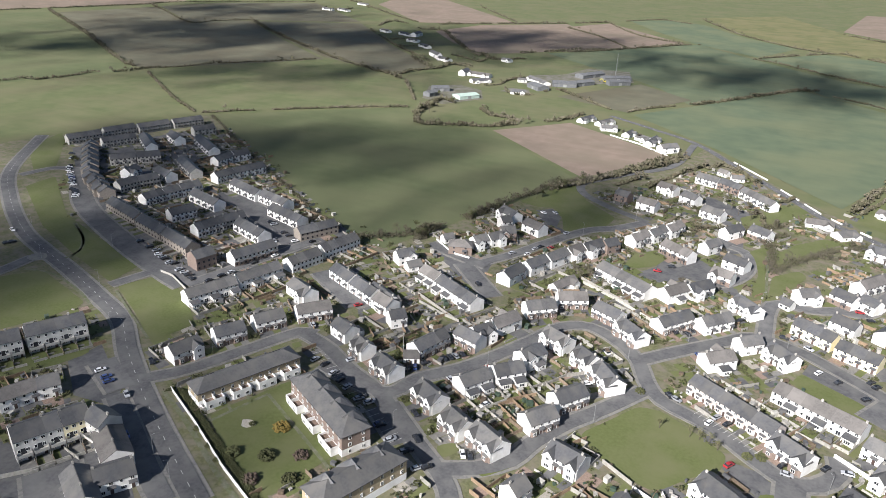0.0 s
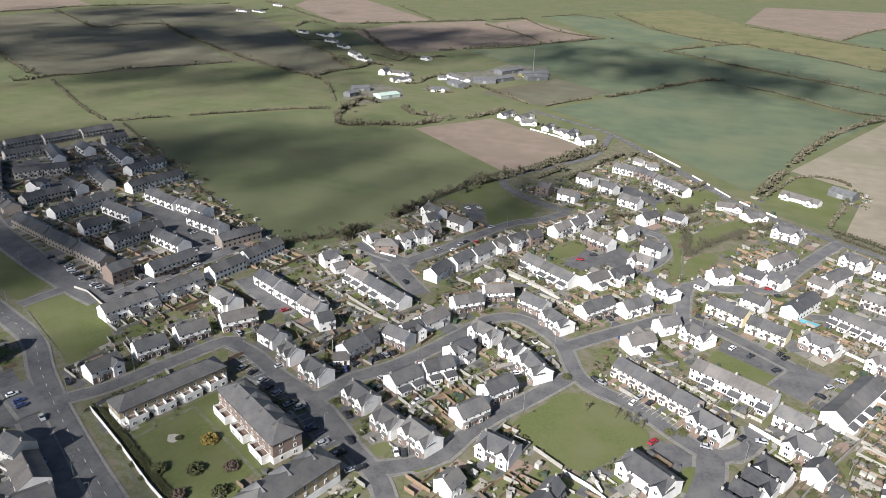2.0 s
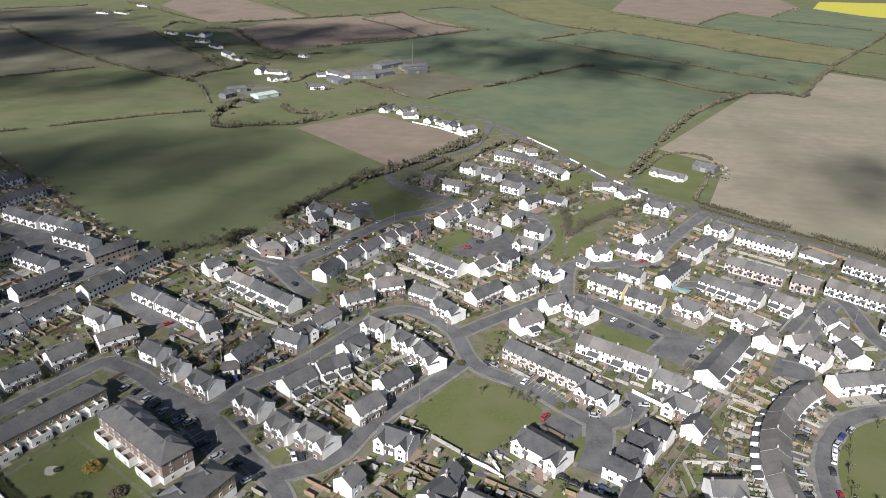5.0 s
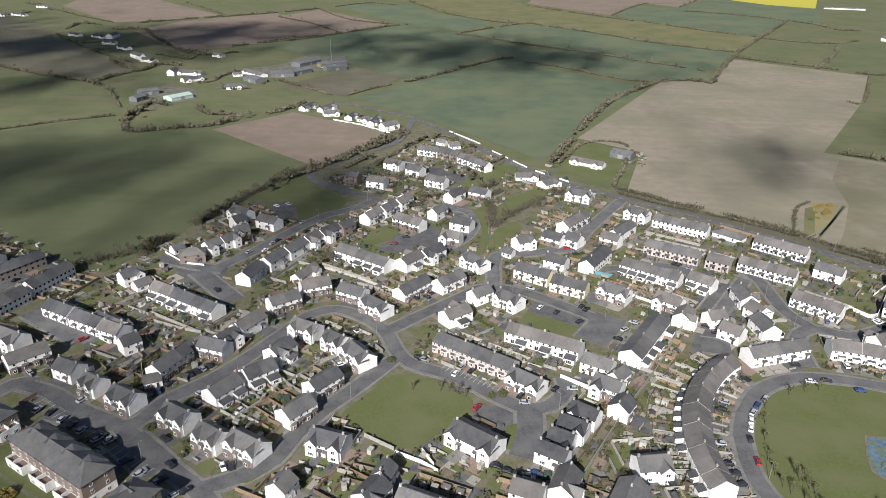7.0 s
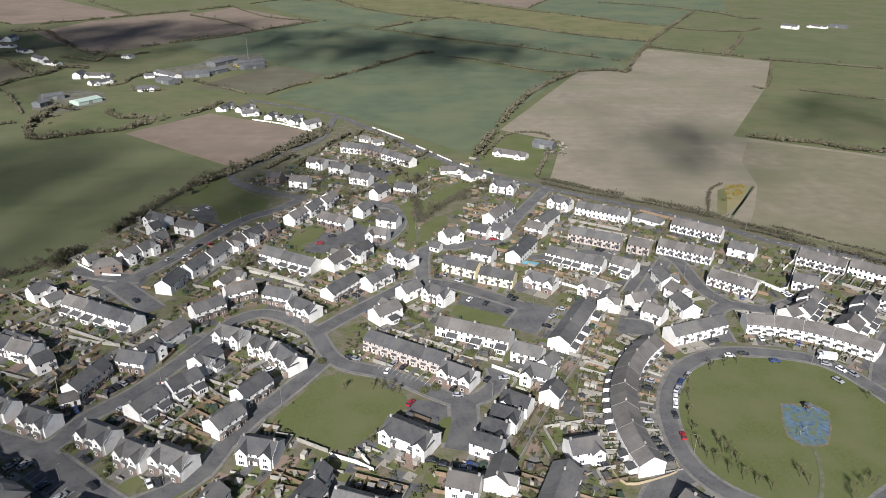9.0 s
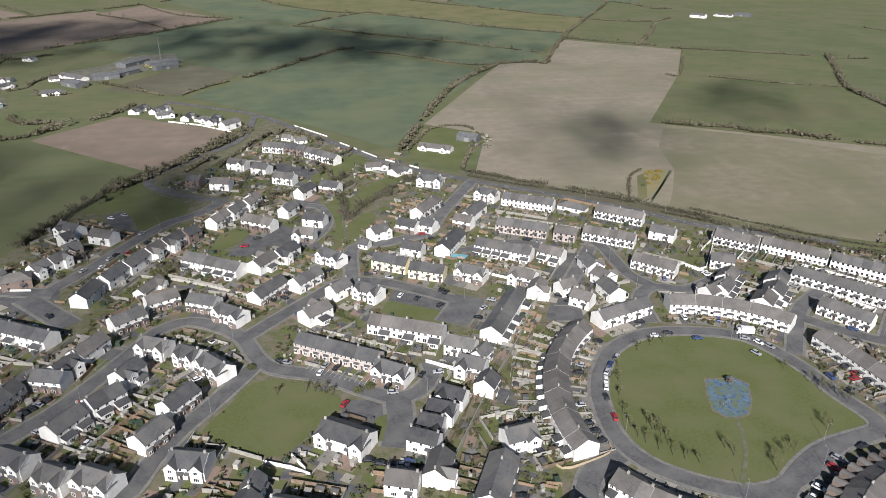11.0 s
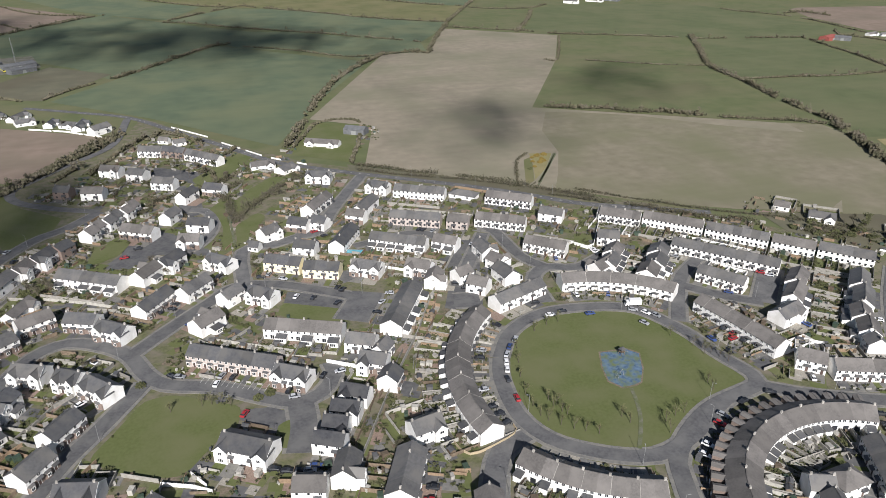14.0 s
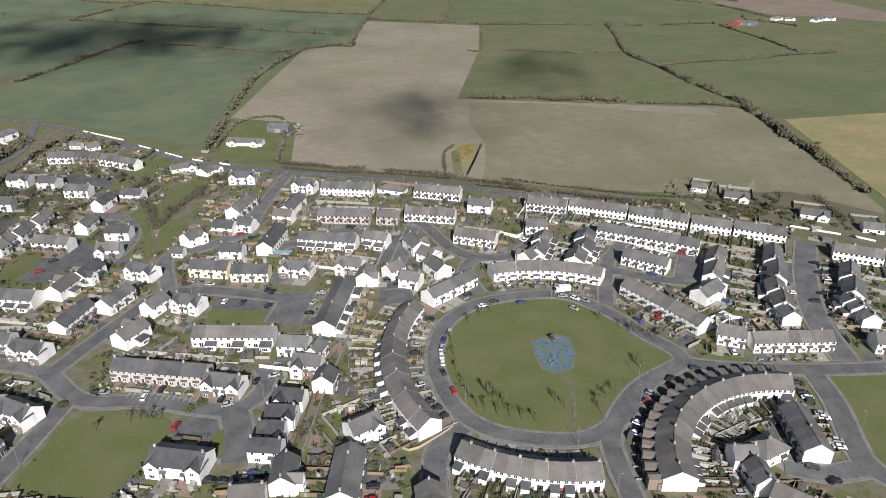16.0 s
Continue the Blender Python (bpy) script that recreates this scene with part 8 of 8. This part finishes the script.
car("black", 268.2, 181.3, 137)
car("black", 260.0, 178.0, 137)
car("silver", 262.5, 170.7, 137)
car("black", 257.0, 165.7, 137)
car("blue", 143.2, 229.0, -5)
car("red", 100.0, 129.1, -19)
car("black", 59.9, 173.2, -62)
car("silver", 161.1, 215.4, -65)
car("red", 165.8, 118.2, 231)
car("black", 174.7, 110.9, 231)
car("white", 175.4, 284.7, 114)
car("black", -32.0, 286.0, 138)
for k, (x, y, yaw) in enumerate(DRIVEN):
    if not any(abs(x - q[0]) + abs(y - q[1]) < 5 for q in PARKED):
        car(("black", "silver", "black", "white", "black", "blue", "silver", "red", "black", "silver")[k % 10], x, y, yaw)
lamps()
path(1.5, (-353.2, 238.8), (-341, 232), (-329.8, 224.9), (-322, 217), (-318.7, 211.9), (-318, 204))
path(1.4, (-323.6, 186.7), (-313.3, 190.0), (-303, 189.5), (-293.3, 187.5), (-280, 183.5), (-268.0, 178.5))
island = tagged(new("mini_roundabout"), "pale domed mini roundabout island on the tarmac", "roundabout")
island.matrix_world = pose(-329.9, 198.9, 0)
ring = [(r * math.cos(i * math.pi / 12), r * math.sin(i * math.pi / 12), z) for r, z in ((4.1, 0.2), (4.0, 0.30), (1.5, 0.38)) for i in range(24)]
part("dome", mesh("dome", ring, [(j + i, j + (i + 1) % 24, j + 24 + (i + 1) % 24, j + 24 + i) for j in (0, 24) for i in range(24)] + [tuple(range(48, 72))], ["paving"]), island)
for (ax, ay), (bx, by), count in (((-304.1, 238.6), (-248, 219.8), 15), ((-440, 303), (-387, 266.5), 16)):
    turn = math.degrees(math.atan2(by - ay, bx - ax)) + 78
    for i in range(count):
        x, y = ax + (bx - ax) * i / count, ay + (by - ay) * i / count
        if rng.random() < 0.8 and not any(abs(x - q[0]) + abs(y - q[1]) < 3 for q in PARKED) and not blocked_house(x, y):
            car(rng.choice(("black", "silver", "white", "black", "silver", "blue")), x, y, turn)
boundary(1.0, "buff", (83.9, 172.8), (84.1, 170.4), (82.6, 168.6), (79.9, 167.3), (74.1, 165.3), (68.7, 163.9), (65.4, 163.9), (63.3, 166.5), (62.4, 170.5))
boundary(1.1, "white", (-34.4, 586.8), (-7.3, 550.6))
boundary(1.1, "white", (2.2, 532.0), (14.5, 513.3))
boundary(1.1, "white", (18.0, 507.2), (28.0, 491.9))
boundary(1.1, "white", (33.7, 485.0), (39.9, 478.4))
boundary(1.1, "white", (49.6, 469.1), (55.4, 463.0))
boundary(2, "block", (134.2, 348.7), (106.6, 302.7), (83.5, 264.8), (68.5, 236.0), (50.8, 206.7), (37.0, 181.1), (28.7, 165.8))
boundary(1.5, "white", (-27.3, 179.8), (-18.1, 175.8), (-12.5, 172.0))
boundary(1.5, "white", (-18.6, 181.7), (-14.1, 174.8))
boundary(1.6, "block", (-38.8, 187.3), (-27.8, 181.2))
boundary(1.8, "white", (30.4, 228.0), (41.5, 220.6))
boundary(1.8, "white", (167.7, 296.1), (173.7, 287.6), (178.0, 289.3), (194.1, 313.3))
boundary(1.2, "white", (313.6, 240.1), (329.1, 221.6))
boundary(1.2, "white", (333.4, 216.7), (338.3, 208.6))
boundary(1.5, "block", (-80.8, 313.4), (-60.9, 303.1), (-43.1, 291.7))
boundary(1.5, "block", (-142.5, 254.3), (-128.6, 249.1), (-118.6, 246.9))
boundary(1.4, "white", (69.9, 298.2), (79.3, 291.4))
boundary(1.4, "block", (-266.1, 217.5), (-257.8, 216.7), (-238.3, 207.8))
boundary(1.5, "block", (-200.0, 90.7), (-194.1, 97.5), (-189.4, 106.8))
boundary(1.5, "block", (-207.5, 100.5), (-203.0, 106.0))
boundary(1.2, "white", (-168.0, 323.6), (-152.6, 311.5), (-141.9, 310.3))
boundary(1.6, "white", (-189.7, 149.0), (-168.2, 138.6), (-144.5, 126.1), (-128.0, 118.7))
boundary(1.2, "white", (-40.5, 460.7), (-24.4, 449.2))
boundary(1.2, "white", (-140.8, 613.5), (-112.6, 598.8), (-84.1, 573.9))
playground(137, 190)
for gx, gy in ((204, 422), (207, 430), (212, 433), (218, 434), (201, 412), (213, 427), (208, 419)):
    shrub(1.6 + (gx % 3) * 0.4, gx, gy, "leaf_gold")
mast(-206, 906)
pool(59.7, 319.8, -20)
digger(-208.7, 864.1, 200)
truck(164.6, 229.9, 165)
# unseen puffs, placed and thinned to darken these fields and estates
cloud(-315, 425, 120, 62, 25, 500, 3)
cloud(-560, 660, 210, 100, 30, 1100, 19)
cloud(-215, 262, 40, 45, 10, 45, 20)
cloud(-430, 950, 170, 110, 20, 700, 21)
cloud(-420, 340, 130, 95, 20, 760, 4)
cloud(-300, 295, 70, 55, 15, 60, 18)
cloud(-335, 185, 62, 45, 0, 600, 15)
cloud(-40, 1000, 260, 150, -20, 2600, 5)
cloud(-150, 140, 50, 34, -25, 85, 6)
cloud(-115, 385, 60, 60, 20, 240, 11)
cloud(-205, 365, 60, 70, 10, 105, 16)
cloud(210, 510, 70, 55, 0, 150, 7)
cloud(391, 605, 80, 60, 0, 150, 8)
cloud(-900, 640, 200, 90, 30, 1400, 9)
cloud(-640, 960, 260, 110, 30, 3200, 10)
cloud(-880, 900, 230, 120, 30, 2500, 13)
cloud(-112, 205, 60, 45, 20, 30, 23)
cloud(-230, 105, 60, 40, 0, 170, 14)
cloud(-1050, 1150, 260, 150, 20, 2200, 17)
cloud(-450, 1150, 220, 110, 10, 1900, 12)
